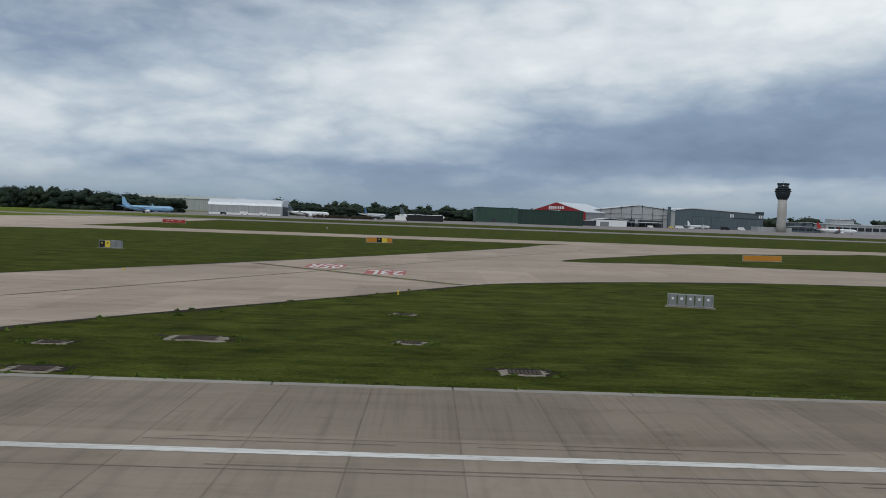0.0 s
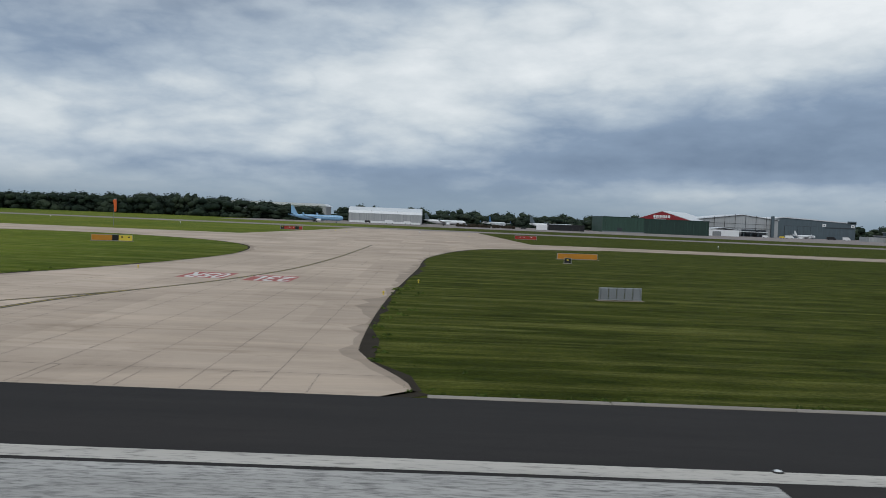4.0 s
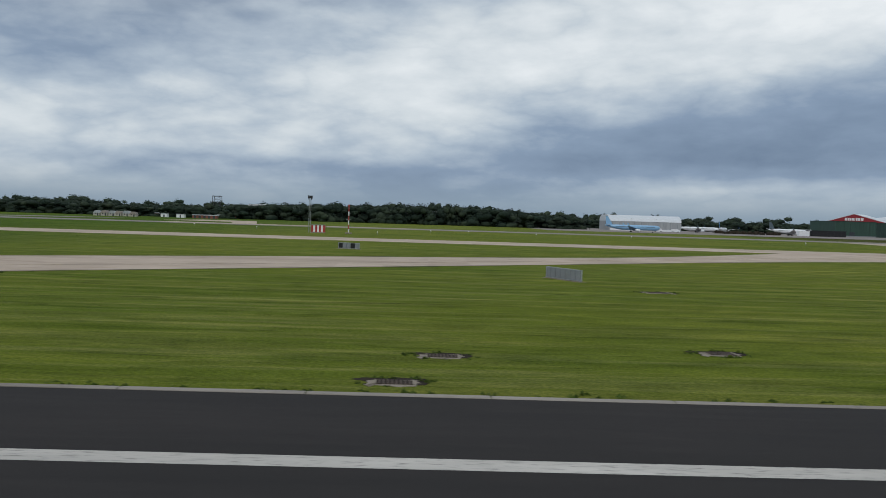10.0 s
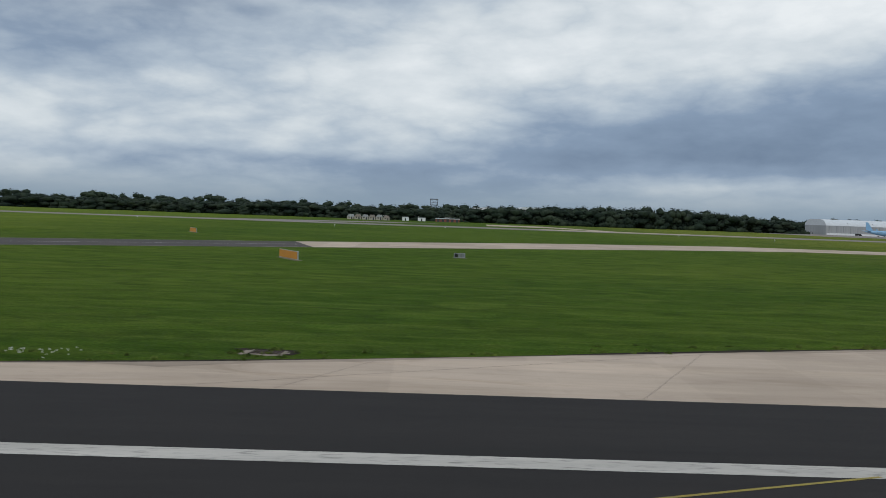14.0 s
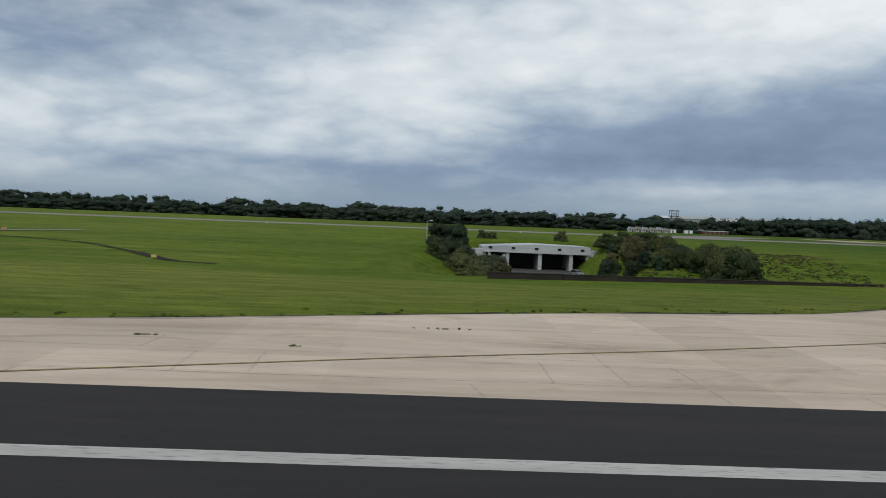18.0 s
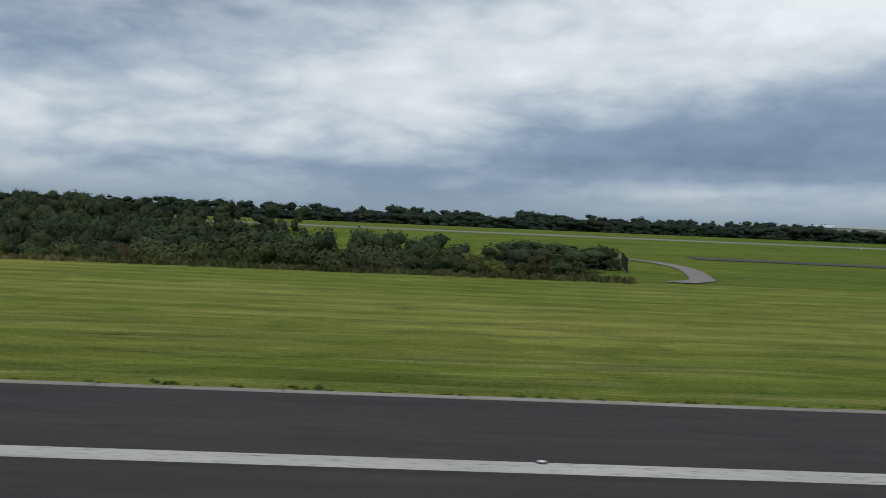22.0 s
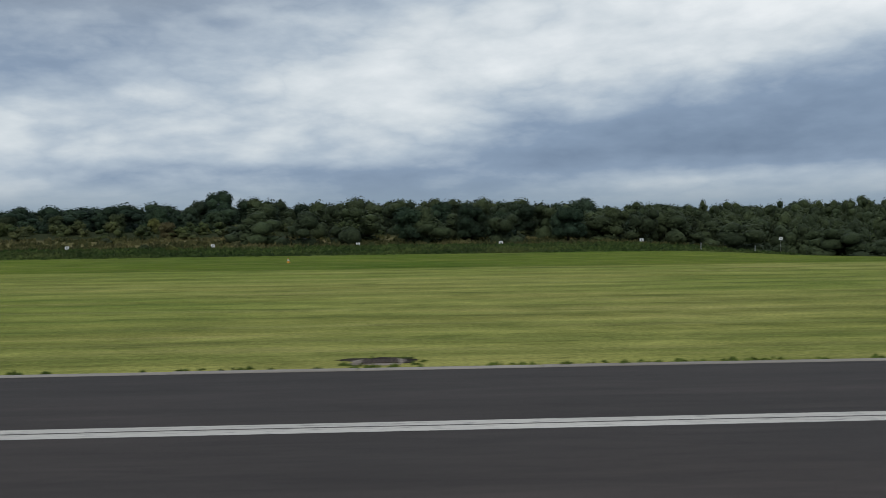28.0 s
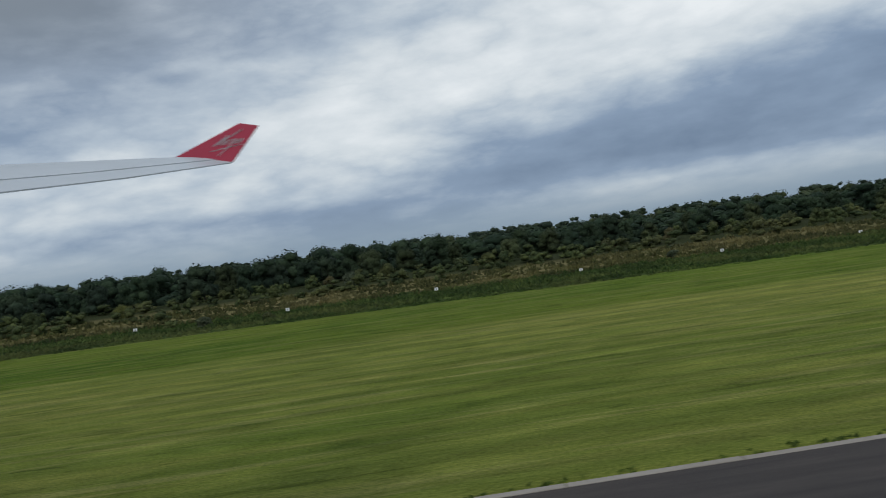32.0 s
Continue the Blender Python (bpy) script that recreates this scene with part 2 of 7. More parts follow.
    hayfield = nt.nodes.new("ShaderNodeMath")
    hayfield.operation = "MULTIPLY"
    nt.links.new(band(nt, sep.outputs[0], -125, -175), hayfield.inputs[0])
    nt.links.new(band(nt, sep.outputs[0], -412, -372), hayfield.inputs[1])
    lush = blend(nt, hayfield.outputs[0], lush, blend(nt, 1.0, lush, (1.62, 1.32, 1.40), "MULTIPLY"))
    c = blend(nt, mowing.outputs[0], lush, straw)
    unstriped = c
    c = blend(nt, band(nt, stripes, 0.47, 0.60), c, blend(nt, 0.45, c, (0.185, 0.192, 0.046)))
    cut_hay = blend(nt, mowing.outputs[0], blend(nt, 0.45, c, (0.240, 0.250, 0.075)), blend(nt, 0.55, c, (0.300, 0.290, 0.100)))
    c = blend(nt, band(nt, hay, 0.52, 0.64), c, cut_hay)
    c = blend(nt, band(nt, swath, 0.46, 0.34), c, blend(nt, 0.32, c, (0.028, 0.052, 0.007)))
    turf = tex_noise(nt, spread(nt, p, 0.30, 0.40), 1.0, 6, 0.7, 0.8)
    unstriped = blend(nt, band(nt, turf, 0.44, 0.62), unstriped, blend(nt, 0.42, unstriped, (0.112, 0.140, 0.020)))
    unstriped = blend(nt, band(nt, turf, 0.46, 0.34), unstriped, blend(nt, 0.5, unstriped, (0.020, 0.034, 0.006)))
    c = blend(nt, band(nt, sep.outputs[0], -150, -60), c, blend(nt, 0.80, c, unstriped))
    meadow = nt.nodes.new("ShaderNodeMath")
    meadow.operation = "MULTIPLY"
    nt.links.new(band(nt, sep.outputs[0], -420, -470), meadow.inputs[0])
    nt.links.new(band(nt, sep.outputs[0], -640, -580), meadow.inputs[1])
    plainer = nt.nodes.new("ShaderNodeMath")
    plainer.operation = "MULTIPLY"
    nt.links.new(band(nt, sep.outputs[0], -420, -470), plainer.inputs[0])
    nt.links.new(band(nt, sep.outputs[0], -790, -740), plainer.inputs[1])
    c = blend(nt, plainer.outputs[0], c, blend(nt, 0.75, c, unstriped))
    c = blend(nt, meadow.outputs[0], c, blend(nt, 1.0, c, (0.84, 0.94, 0.90), "MULTIPLY"))
    dash = tex_noise(nt, spread(nt, p, 0.11, 0.70), 1.0, 4, 0.55, 0.6)
    c = blend(nt, band(nt, dash, 0.64, 0.72), c, blend(nt, 0.50, c, (0.020, 0.036, 0.006)))
    c = blend(nt, band(nt, clump, 0.58, 0.72), c, blend(nt, 0.42, c, (0.026, 0.048, 0.007)))
    mottle = tex_noise(nt, spread(nt, p, 0.16, 0.42), 1.0, 6, 0.68, 0.8)
    c = blend(nt, 1.0, c, blend(nt, band(nt, mottle, 0.30, 0.70), (0.66, 0.70, 0.66), (1.34, 1.28, 1.34)), "MULTIPLY")
    phase = nt.nodes.new("ShaderNodeMath")
    phase.operation = "MULTIPLY_ADD"
    nt.links.new(tex_noise(nt, spread(nt, p, 0.012, 0.05), 1.0, 3, 0.5), phase.inputs[0])
    phase.inputs[1].default_value = 9.0
    drift = nt.nodes.new("ShaderNodeMath")
    drift.operation = "MULTIPLY"
    nt.links.new(sep.outputs[1], drift.inputs[0])
    drift.inputs[1].default_value = 2 * math.pi / 4.2
    nt.links.new(drift.outputs[0], phase.inputs[2])
    wave = nt.nodes.new("ShaderNodeMath")
    wave.operation = "SINE"
    nt.links.new(phase.outputs[0], wave.inputs[0])
    rows = blend(nt, 1.0, c, blend(nt, band(nt, wave.outputs[0], -1, 1), (0.86, 0.89, 0.88), (1.13, 1.10, 1.12)), "MULTIPLY")
    c = blend(nt, mowing.outputs[0], c, rows)
    c = blend(nt, hayfield.outputs[0], c, blend(nt, 0.7, c, rows))
    c = blend(nt, band(nt, sep.outputs[0], -1560, -1680), c, blend(nt, 1.0, c, (0.80, 0.82, 0.80), "MULTIPLY"))
    rank = blend(nt, band(nt, swath, 0.38, 0.62), (0.026, 0.048, 0.012), (0.060, 0.086, 0.024))
    hayed = blend(nt, band(nt, turf, 0.36, 0.62), (0.085, 0.088, 0.034), (0.190, 0.165, 0.078))
    rank = blend(nt, band(nt, beyond.outputs[0], 124, 132), rank, blend(nt, band(nt, beyond.outputs[0], 152, 144), (0.034, 0.042, 0.018), hayed))
    c = blend(nt, unmown.outputs[0], c, rank)
    c = blend(nt, 1.0, c, blend(nt, band(nt, fine, 0.25, 0.75), (0.45, 0.50, 0.45), (1.55, 1.45, 1.55)), "MULTIPLY")
    nt.links.new(c, b.inputs["Base Color"])
    bumped(nt, b, tex_noise(nt, p, 3.0, 6, 0.75), 0.8, 0.12)
    return m


def asphalt_material(name="asphalt", base=0.042, older=None):
    """older: how light the surface is towards the far end of the runway, where it is worn."""
    m, nt, b = material(name, 0.85, 0, 0.12)
    p = place(nt)
    drag = tex_noise(nt, spread(nt, p, 0.03, 0.9), 1.0, 5, 0.6, 0.2)
    wear = tex_noise(nt, spread(nt, p, 0.22, 1.4), 1.0, 7, 0.72, 0.6)
    stain = tex_noise(nt, spread(nt, p, 0.05, 0.10), 1.0, 4, 0.5)
    grain = tex_noise(nt, p, 60, 2, 0.7)
    sep = nt.nodes.new("ShaderNodeSeparateXYZ")
    nt.links.new(p, sep.inputs[0])
    worn = older or base
    ground_tone = blend(nt, band(nt, sep.outputs[0], -700, -1000), (base * 1.10, base * 0.96, base * 0.93), (worn * 1.10, worn * 0.96, worn * 0.92))
    c = blend(nt, 1.0, ground_tone, blend(nt, band(nt, drag, 0.3, 0.7), (0.80, 0.80, 0.80), (1.22, 1.19, 1.17)), "MULTIPLY")
    c = blend(nt, 1.0, c, blend(nt, band(nt, wear, 0.30, 0.70), (0.78, 0.78, 0.79), (1.26, 1.24, 1.22)), "MULTIPLY")
    c = blend(nt, band(nt, stain, 0.45, 0.75), c, blend(nt, 1.0, c, (1.28, 1.20, 1.16), "MULTIPLY"))
    c = blend(nt, 0.3, c, blend(nt, grain, (base * 0.4, base * 0.4, base * 0.4), (worn * 1.8, worn * 1.75, worn * 1.7)))
    nt.links.new(c, b.inputs["Base Color"])
    bumped(nt, b, tex_noise(nt, p, 45, 3, 0.7), 0.35, 0.01)
    return m


def sep_y(nt, p):
    n = nt.nodes.new("ShaderNodeSeparateXYZ")
    nt.links.new(p, n.inputs[0])
    return n.outputs[1]


def concrete_material(name, lo, hi, streak=False, dirt=1.0):
    """dirt: how much darker the surface is near the start of the runway."""
    m, nt, b = material(name, 0.88, 0, 0.3)
    p = place(nt)
    info = nt.nodes.new("ShaderNodeObjectInfo")
    cloudy = tex_noise(nt, spread(nt, p, 0.06, 0.09), 1.0, 5, 0.6, 0.4)
    blotch = tex_noise(nt, spread(nt, p, 0.5, 0.8), 1.0, 5, 0.65, 0.6)
    grain = tex_noise(nt, p, 30, 3, 0.7)
    c = blend(nt, band(nt, cloudy, 0.3, 0.7), lo, hi)
    c = blend(nt, band(nt, blotch, 0.55, 0.8), c, blend(nt, 0.35, c, tuple(v * 0.55 for v in lo)))
    c = blend(nt, 0.2, c, blend(nt, grain, tuple(v * 0.6 for v in lo), tuple(min(1, v * 1.2) for v in hi)))
    drawn = tex_noise(nt, spread(nt, p, 0.040, 0.38), 1.0, 7, 0.70, 0.9)
    c = blend(nt, band(nt, drawn, 0.52, 0.74), c, blend(nt, 1.0, c, (0.80, 0.78, 0.75), "MULTIPLY"))
    c = blend(nt, band(nt, drawn, 0.47, 0.33), c, blend(nt, 1.0, c, (1.13, 1.12, 1.10), "MULTIPLY"))
    snap = nt.nodes.new("ShaderNodeVectorMath")
    snap.operation = "SNAP"
    nt.links.new(p, snap.inputs[0])
    snap.inputs[1].default_value = (5.34, 11.2, 50)
    bay = nt.nodes.new("ShaderNodeTexWhiteNoise")
    nt.links.new(snap.outputs[0], bay.inputs["Vector"])
    c = blend(nt, 1.0, c, blend(nt, bay.outputs["Value"], (0.90, 0.895, 0.885), (1.07, 1.07, 1.065)), "MULTIPLY")
    grime = tex_noise(nt, spread(nt, p, 0.11, 0.26), 1.0, 7, 0.70, 1.2)
    c = blend(nt, band(nt, grime, 0.55, 0.74), c, blend(nt, 1.0, c, (0.70, 0.67, 0.63), "MULTIPLY"))
    smear = tex_noise(nt, spread(nt, p, 0.05, 0.22), 1.0, 6, 0.65, 0.8)
    c = blend(nt, band(nt, smear, 0.50, 0.72), c, blend(nt, 1.0, c, (0.84, 0.83, 0.82), "MULTIPLY"))
    if dirt < 1.0:
        sep = nt.nodes.new("ShaderNodeSeparateXYZ")
        nt.links.new(p, sep.inputs[0])
        c = blend(nt, band(nt, sep.outputs[0], -125, -70), c, blend(nt, 1.0, c, (dirt, dirt * 0.99, dirt * 0.97), "MULTIPLY"))
        c = blend(nt, band(nt, sep.outputs[0], -520, -660), c, blend(nt, 1.0, c, (1.24, 1.23, 1.20), "MULTIPLY"))
    if streak:
        tyre = tex_noise(nt, spread(nt, p, 1.6, 0.10), 1.0, 4, 0.6, 0.25)
        groove = tex_noise(nt, spread(nt, p, 7.0, 0.16), 1.0, 3, 0.6, 0.15)
        c = blend(nt, band(nt, tyre, 0.50, 0.70), c, blend(nt, 0.24, c, (0.085, 0.070, 0.058)))
        combed = blend(nt, band(nt, groove, 0.50, 0.64), c, blend(nt, 0.26, c, (0.30, 0.270, 0.235)))
        combed = blend(nt, band(nt, groove, 0.48, 0.34), combed, blend(nt, 0.22, combed, (0.08, 0.066, 0.055)))
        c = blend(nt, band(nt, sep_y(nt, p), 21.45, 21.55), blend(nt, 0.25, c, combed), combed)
        sep = nt.nodes.new("ShaderNodeSeparateXYZ")
        nt.links.new(p, sep.inputs[0])
        c = blend(nt, band(nt, sep.outputs[0], -55, -15), blend(nt, 1.0, c, (1.20, 1.18, 1.13), "MULTIPLY"), blend(nt, 1.0, c, (0.84, 0.83, 0.82), "MULTIPLY"))
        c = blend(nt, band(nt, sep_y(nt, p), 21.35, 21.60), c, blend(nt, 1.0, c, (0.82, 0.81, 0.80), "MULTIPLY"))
        tint = blend(nt, info.outputs["Random"], (0.90, 0.895, 0.885), (1.05, 1.045, 1.04))
        c = blend(nt, 1.0, c, tint, "MULTIPLY")
    nt.links.new(c, b.inputs["Base Color"])
    bumped(nt, b, grain, 0.2, 0.006)
    return m


def broken_material(name, bare, soil):
    """Old concrete half covered with earth."""
    m, nt, b = material(name, 0.95, 0, 0.1)
    p = place(nt)
    cover = tex_noise(nt, spread(nt, p, 0.75, 0.95), 1.0, 7, 0.72, 0.9)
    grain = tex_noise(nt, p, 9, 4, 0.7)
    c = blend(nt, band(nt, cover, 0.33, 0.47), soil, bare)
    c = blend(nt, 1.0, c, blend(nt, grain, (0.6, 0.6, 0.6), (1.35, 1.33, 1.30)), "MULTIPLY")
    nt.links.new(c, b.inputs["Base Color"])
    bumped(nt, b, grain, 0.5, 0.02)
    return m


def paint_material(name, col, wear=0.5, under=(0.05, 0.048, 0.047)):
    m, nt, b = material(name, 0.7, 0, 0.35)
    p = place(nt)
    scuff = tex_noise(nt, spread(nt, p, 0.8, 3.5), 2.0, 6, 0.7, 0.3)
    film = tex_noise(nt, spread(nt, p, 0.12, 0.8), 1.0, 4, 0.6)
    c = blend(nt, band(nt, film, 0.35, 0.7), tuple(v * 0.72 for v in col), col)
    c = blend(nt, band(nt, scuff, 0.62 - 0.14 * wear, 0.84 - 0.10 * wear), c, under)
    nt.links.new(c, b.inputs["Base Color"])
    return m


def leaf_material(name, dark, light, autumn=None, hues=()):
    """hues: further leaf colours that whole bushes or trees may take."""
    m, nt, b = material(name, 0.80, 0, 0.15)
    info, geo = nt.nodes.new("ShaderNodeObjectInfo"), nt.nodes.new("ShaderNodeNewGeometry")
    p = spread(nt, geo.outputs["Position"], 1 / SCALE, 1 / SCALE, 1 / SCALE)
    c = blend(nt, geo.outputs["Random Per Island"], dark, light)
    for k, hue in enumerate(hues):
        at = 0.55 + 0.4 * k / max(1, len(hues))
        c = blend(nt, band(nt, info.outputs["Random"], at, at + 0.02), c, blend(nt, geo.outputs["Random Per Island"], tuple(v * 0.75 for v in hue), tuple(v * 1.12 for v in hue)))
    shade = nt.nodes.new("ShaderNodeTexWhiteNoise")
    shade.noise_dimensions = "1D"
    nt.links.new(info.outputs["Random"], shade.inputs["W"])
    c = blend(nt, 1.0, c, blend(nt, shade.outputs["Value"], (0.68, 0.71, 0.70), (1.32, 1.28, 1.24)), "MULTIPLY")
    stand = tex_noise(nt, spread(nt, p, 0.05, 0.05, 0.10), 1.0, 3, 0.5)
    c = blend(nt, band(nt, stand, 0.48, 0.68), c, blend(nt, 0.6, c, autumn or light))
    crowns = tex_noise(nt, spread(nt, p, 0.10, 0.10, 0.08), 1.0, 2, 0.5)
    c = blend(nt, 1.0, c, blend(nt, band(nt, crowns, 0.36, 0.64), (0.70, 0.74, 0.80), (1.26, 1.24, 1.18)), "MULTIPLY")
    sprays = tex_noise(nt, p, 2.2, 5, 0.68)
    c = blend(nt, 1.0, c, blend(nt, band(nt, sprays, 0.30, 0.70), (0.58, 0.62, 0.60), (1.34, 1.30, 1.26)), "MULTIPLY")
    nt.links.new(c, b.inputs["Base Color"])
    bumped(nt, b, sprays, 0.85, 0.34 * SCALE)
    return m


GRASS = grass_material()
ASPHALT = asphalt_material("asphalt", 0.019, 0.048)
ASPHALT_OLD = asphalt_material("weathered_asphalt", 0.070)
FAR_PAVED = asphalt_material("far_runway_surface", 0.20)
CONCRETE = concrete_material("taxiway_concrete", (0.385, 0.306, 0.240), (0.530, 0.428, 0.344), dirt=0.80)
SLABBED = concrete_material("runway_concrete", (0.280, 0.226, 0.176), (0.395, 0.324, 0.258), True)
KERB = concrete_material("kerb_concrete", (0.22, 0.195, 0.17), (0.36, 0.33, 0.295))
PITWALL = broken_material("pit_concrete", (0.27, 0.235, 0.195), (0.055, 0.043, 0.030))
DARK_PAD = broken_material("sunken_pad", (0.135, 0.115, 0.092), (0.040, 0.033, 0.022))
OLD_REPAIR = concrete_material("dark_repair_concrete", (0.17, 0.145, 0.12), (0.26, 0.225, 0.19))
SOILED_DARK = concrete_material("scuffed_concrete", (0.13, 0.105, 0.085), (0.20, 0.165, 0.135))
SOILED = concrete_material("soiled_concrete", (0.275, 0.218, 0.170), (0.400, 0.322, 0.256))
REPAIR = concrete_material("repair_concrete", (0.31, 0.265, 0.225), (0.40, 0.345, 0.295))
SEALANT = plain("joint_sealant", (0.060, 0.052, 0.044), 0.7, vary=0.3)
SOIL = plain("bare_soil", (0.034, 0.027, 0.019), 0.95, vary=0.45, scale=1.5, spec=0.1)
WHITE_LINE = paint_material("white_line_paint", (0.56, 0.525, 0.475), 0.66)
WORN_WHITE = paint_material("worn_white_paint", (0.46, 0.445, 0.42), 1.15)
FIGURE_WHITE = paint_material("figure_paint", (0.70, 0.67, 0.63), 0.3, (0.36, 0.31, 0.28))
FADED_WHITE = paint_material("faded_white_paint", (0.70, 0.68, 0.64), 0.95, (0.25, 0.215, 0.18))
YELLOW_LINE = paint_material("yellow_line_paint", (0.36, 0.28, 0.05), 0.75, (0.10, 0.085, 0.05))
BLACK_LINE = paint_material("black_line_paint", (0.060, 0.052, 0.047), 0.4, (0.26, 0.23, 0.20))
RED_PAINT = paint_material("red_ground_paint", (0.42, 0.10, 0.085), 0.5, (0.36, 0.31, 0.28))
ORANGE = plain("orange_board", (0.52, 0.22, 0.022), 0.5, vary=0.15)
YELLOW = plain("yellow_board", (0.72, 0.55, 0.06), 0.5, vary=0.12)
BLACK = plain("black_panel", (0.012, 0.012, 0.014), 0.45, vary=0.3)
RED = plain("red_panel", (0.36, 0.035, 0.028), 0.45, vary=0.2)
WHITE = plain("white_paint", (0.74, 0.75, 0.76), 0.45, vary=0.10)
GREY_PANEL = plain("grey_sign_back", (0.21, 0.225, 0.24), 0.5, vary=0.2)
STEEL = plain("galvanised_steel", (0.40, 0.42, 0.43), 0.45, 0.7, vary=0.2)
TOWER_STEEL = plain("weathered_tower_steel", (0.10, 0.105, 0.11), 0.6, 0.3, vary=0.3)
DARK_STEEL = plain("dark_steel", (0.035, 0.036, 0.038), 0.5, 0.4, vary=0.3)
IRON = plain("cast_iron", (0.045, 0.042, 0.040), 0.6, 0.6, vary=0.35, scale=4)
RUST = plain("rusted_iron", (0.075, 0.050, 0.038), 0.8, 0.2, vary=0.4, scale=4)
TIN_GREY = plain("grey_cladding", (0.36, 0.375, 0.385), 0.5, 0.1, vary=0.18, streak=(1, 1, 0.1))
TIN_DARK = plain("slate_cladding", (0.085, 0.115, 0.135), 0.5, 0.1, vary=0.2, streak=(1, 1, 0.1))
TIN_GREEN = plain("green_cladding", (0.030, 0.070, 0.052), 0.55, 0.05, vary=0.28, streak=(1, 1, 0.1))
TIN_GREEN_DARK = plain("dark_green_cladding", (0.017, 0.042, 0.034), 0.55, 0.05, vary=0.28, streak=(1, 1, 0.1))
TIN_RED = plain("red_cladding", (0.27, 0.022, 0.030), 0.5, vary=0.2, streak=(1, 1, 0.1))
ROOF_PALE = plain("pale_roof_sheet", (0.62, 0.65, 0.68), 0.45, 0.1, vary=0.12)
PARAPET = plain("dark_weathered_wall", (0.040, 0.034, 0.028), 0.9, vary=0.4, scale=1.2, spec=0.15)
CREAM = plain("cream_render", (0.42, 0.39, 0.33), 0.85, vary=0.15)
ROOF_TILE = plain("weathered_roof_tile", (0.30, 0.26, 0.23), 0.8, vary=0.25)
BRICK_WALL = plain("red_brick_wall", (0.24, 0.085, 0.060), 0.85, vary=0.25)
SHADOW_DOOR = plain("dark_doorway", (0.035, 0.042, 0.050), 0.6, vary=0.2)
TOWER_SHAFT = concrete_material("tower_shaft_concrete", (0.36, 0.36, 0.35), (0.46, 0.45, 0.43))
TOWER_GLASS = plain("dark_tinted_glass", (0.010, 0.016, 0.020), 0.12, vary=0.2, spec=0.6)
TOWER_METAL = plain("dark_tower_metal", (0.020, 0.030, 0.036), 0.45, 0.3, vary=0.2)
PORTAL_WALL = concrete_material("painted_portal_concrete", (0.42, 0.44, 0.45), (0.56, 0.58, 0.585))
AIR_WHITE = plain("aircraft_white", (0.74, 0.76, 0.78), 0.3, vary=0.06, spec=0.5)
AIR_BLUE = plain("aircraft_sky_blue", (0.23, 0.42, 0.62), 0.3, vary=0.08, spec=0.5)
AIR_NAVY = plain("aircraft_deep_blue", (0.06, 0.16, 0.33), 0.3, vary=0.1, spec=0.5)
TYRE = plain("black_rubber", (0.015, 0.015, 0.016), 0.8, vary=0.3)
BARK = plain("bark", (0.055, 0.045, 0.035), 0.9, vary=0.4, scale=3, spec=0.1)
LEAF = leaf_material("oak_leaves", (0.017, 0.034, 0.022), (0.037, 0.061, 0.034), (0.042, 0.062, 0.030), ((0.034, 0.054, 0.036), (0.046, 0.062, 0.030)))
SCRUB = leaf_material("scrub_leaves", (0.038, 0.058, 0.023), (0.086, 0.106, 0.040), (0.098, 0.096, 0.040), ((0.086, 0.100, 0.044), (0.092, 0.082, 0.040), (0.064, 0.082, 0.050), (0.120, 0.130, 0.038)))
# distance haze is put into this leaf colour: bluer and a little paler
HAZED_LEAF = leaf_material("hazed_wood_leaves", (0.018, 0.034, 0.024), (0.044, 0.063, 0.042), (0.050, 0.064, 0.040))
ROUGH = leaf_material("rough_grass", (0.075, 0.084, 0.028), (0.150, 0.142, 0.056), (0.185, 0.155, 0.075))
TUFT = leaf_material("grass_tuft", (0.045, 0.078, 0.014), (0.100, 0.135, 0.030))
WEED = leaf_material("lush_weeds", (0.028, 0.056, 0.014), (0.072, 0.106, 0.030), (0.100, 0.110, 0.040))
FLOWER = plain("white_petals", (0.75, 0.75, 0.70), 0.8, vary=0.1)

# ---------------------------------------------------------------- helpers for building
rng = random.Random(7)


def ss(lo, hi, v):
    u = min(1.0, max(0.0, (v - lo) / (hi - lo)))
    return u * u * (3 - 2 * u)


def mesh_object(name, bm, mat):
    me = bpy.data.meshes.new(name)
    bm.to_mesh(me)
    bm.free()
    me.materials.append(mat)
    return new(name, me)


def part(name, bm, mat, parent, label=""):
    ob = mesh_object(name, bm, mat)
    ob.parent = parent
    return tagged(ob, label)


def raw(name, verts, faces, mat, parent=None, smooth=False):
    me = bpy.data.meshes.new(name)
    me.from_pydata(verts, [], faces)
    me.materials.append(mat)
    if smooth:
        me.polygons.foreach_set("use_smooth", [True] * len(me.polygons))
    me.update()
    ob = new(name, me)
    ob.parent = parent
    return ob


def thing(name, x, y, z, rz, label, category, group="", kind=""):
    e = new(name)
    e.matrix_world = pose(x, y, z, 0, 0, rz)
    return tagged(e, label, category, group, kind)


def box(bm, x0, x1, y0, y1, z0, z1, bevel=0.0):
    made = bmesh.ops.create_cube(bm, size=1.0)["verts"]
    for v in made:
        v.co = Vector(((x0 + x1) / 2 + v.co.x * (x1 - x0), (y0 + y1) / 2 + v.co.y * (y1 - y0), (z0 + z1) / 2 + v.co.z * (z1 - z0)))
    if bevel:
        edges = {e for v in made for e in v.link_edges}
        bmesh.ops.bevel(bm, geom=list(edges), offset=bevel, segments=2, affect="EDGES", profile=0.5)
    return bm


def boxes(*rows, bevel=0.0):
    bm = bmesh.new()
    for r in rows:
        box(bm, *r, bevel=bevel)
    return bm


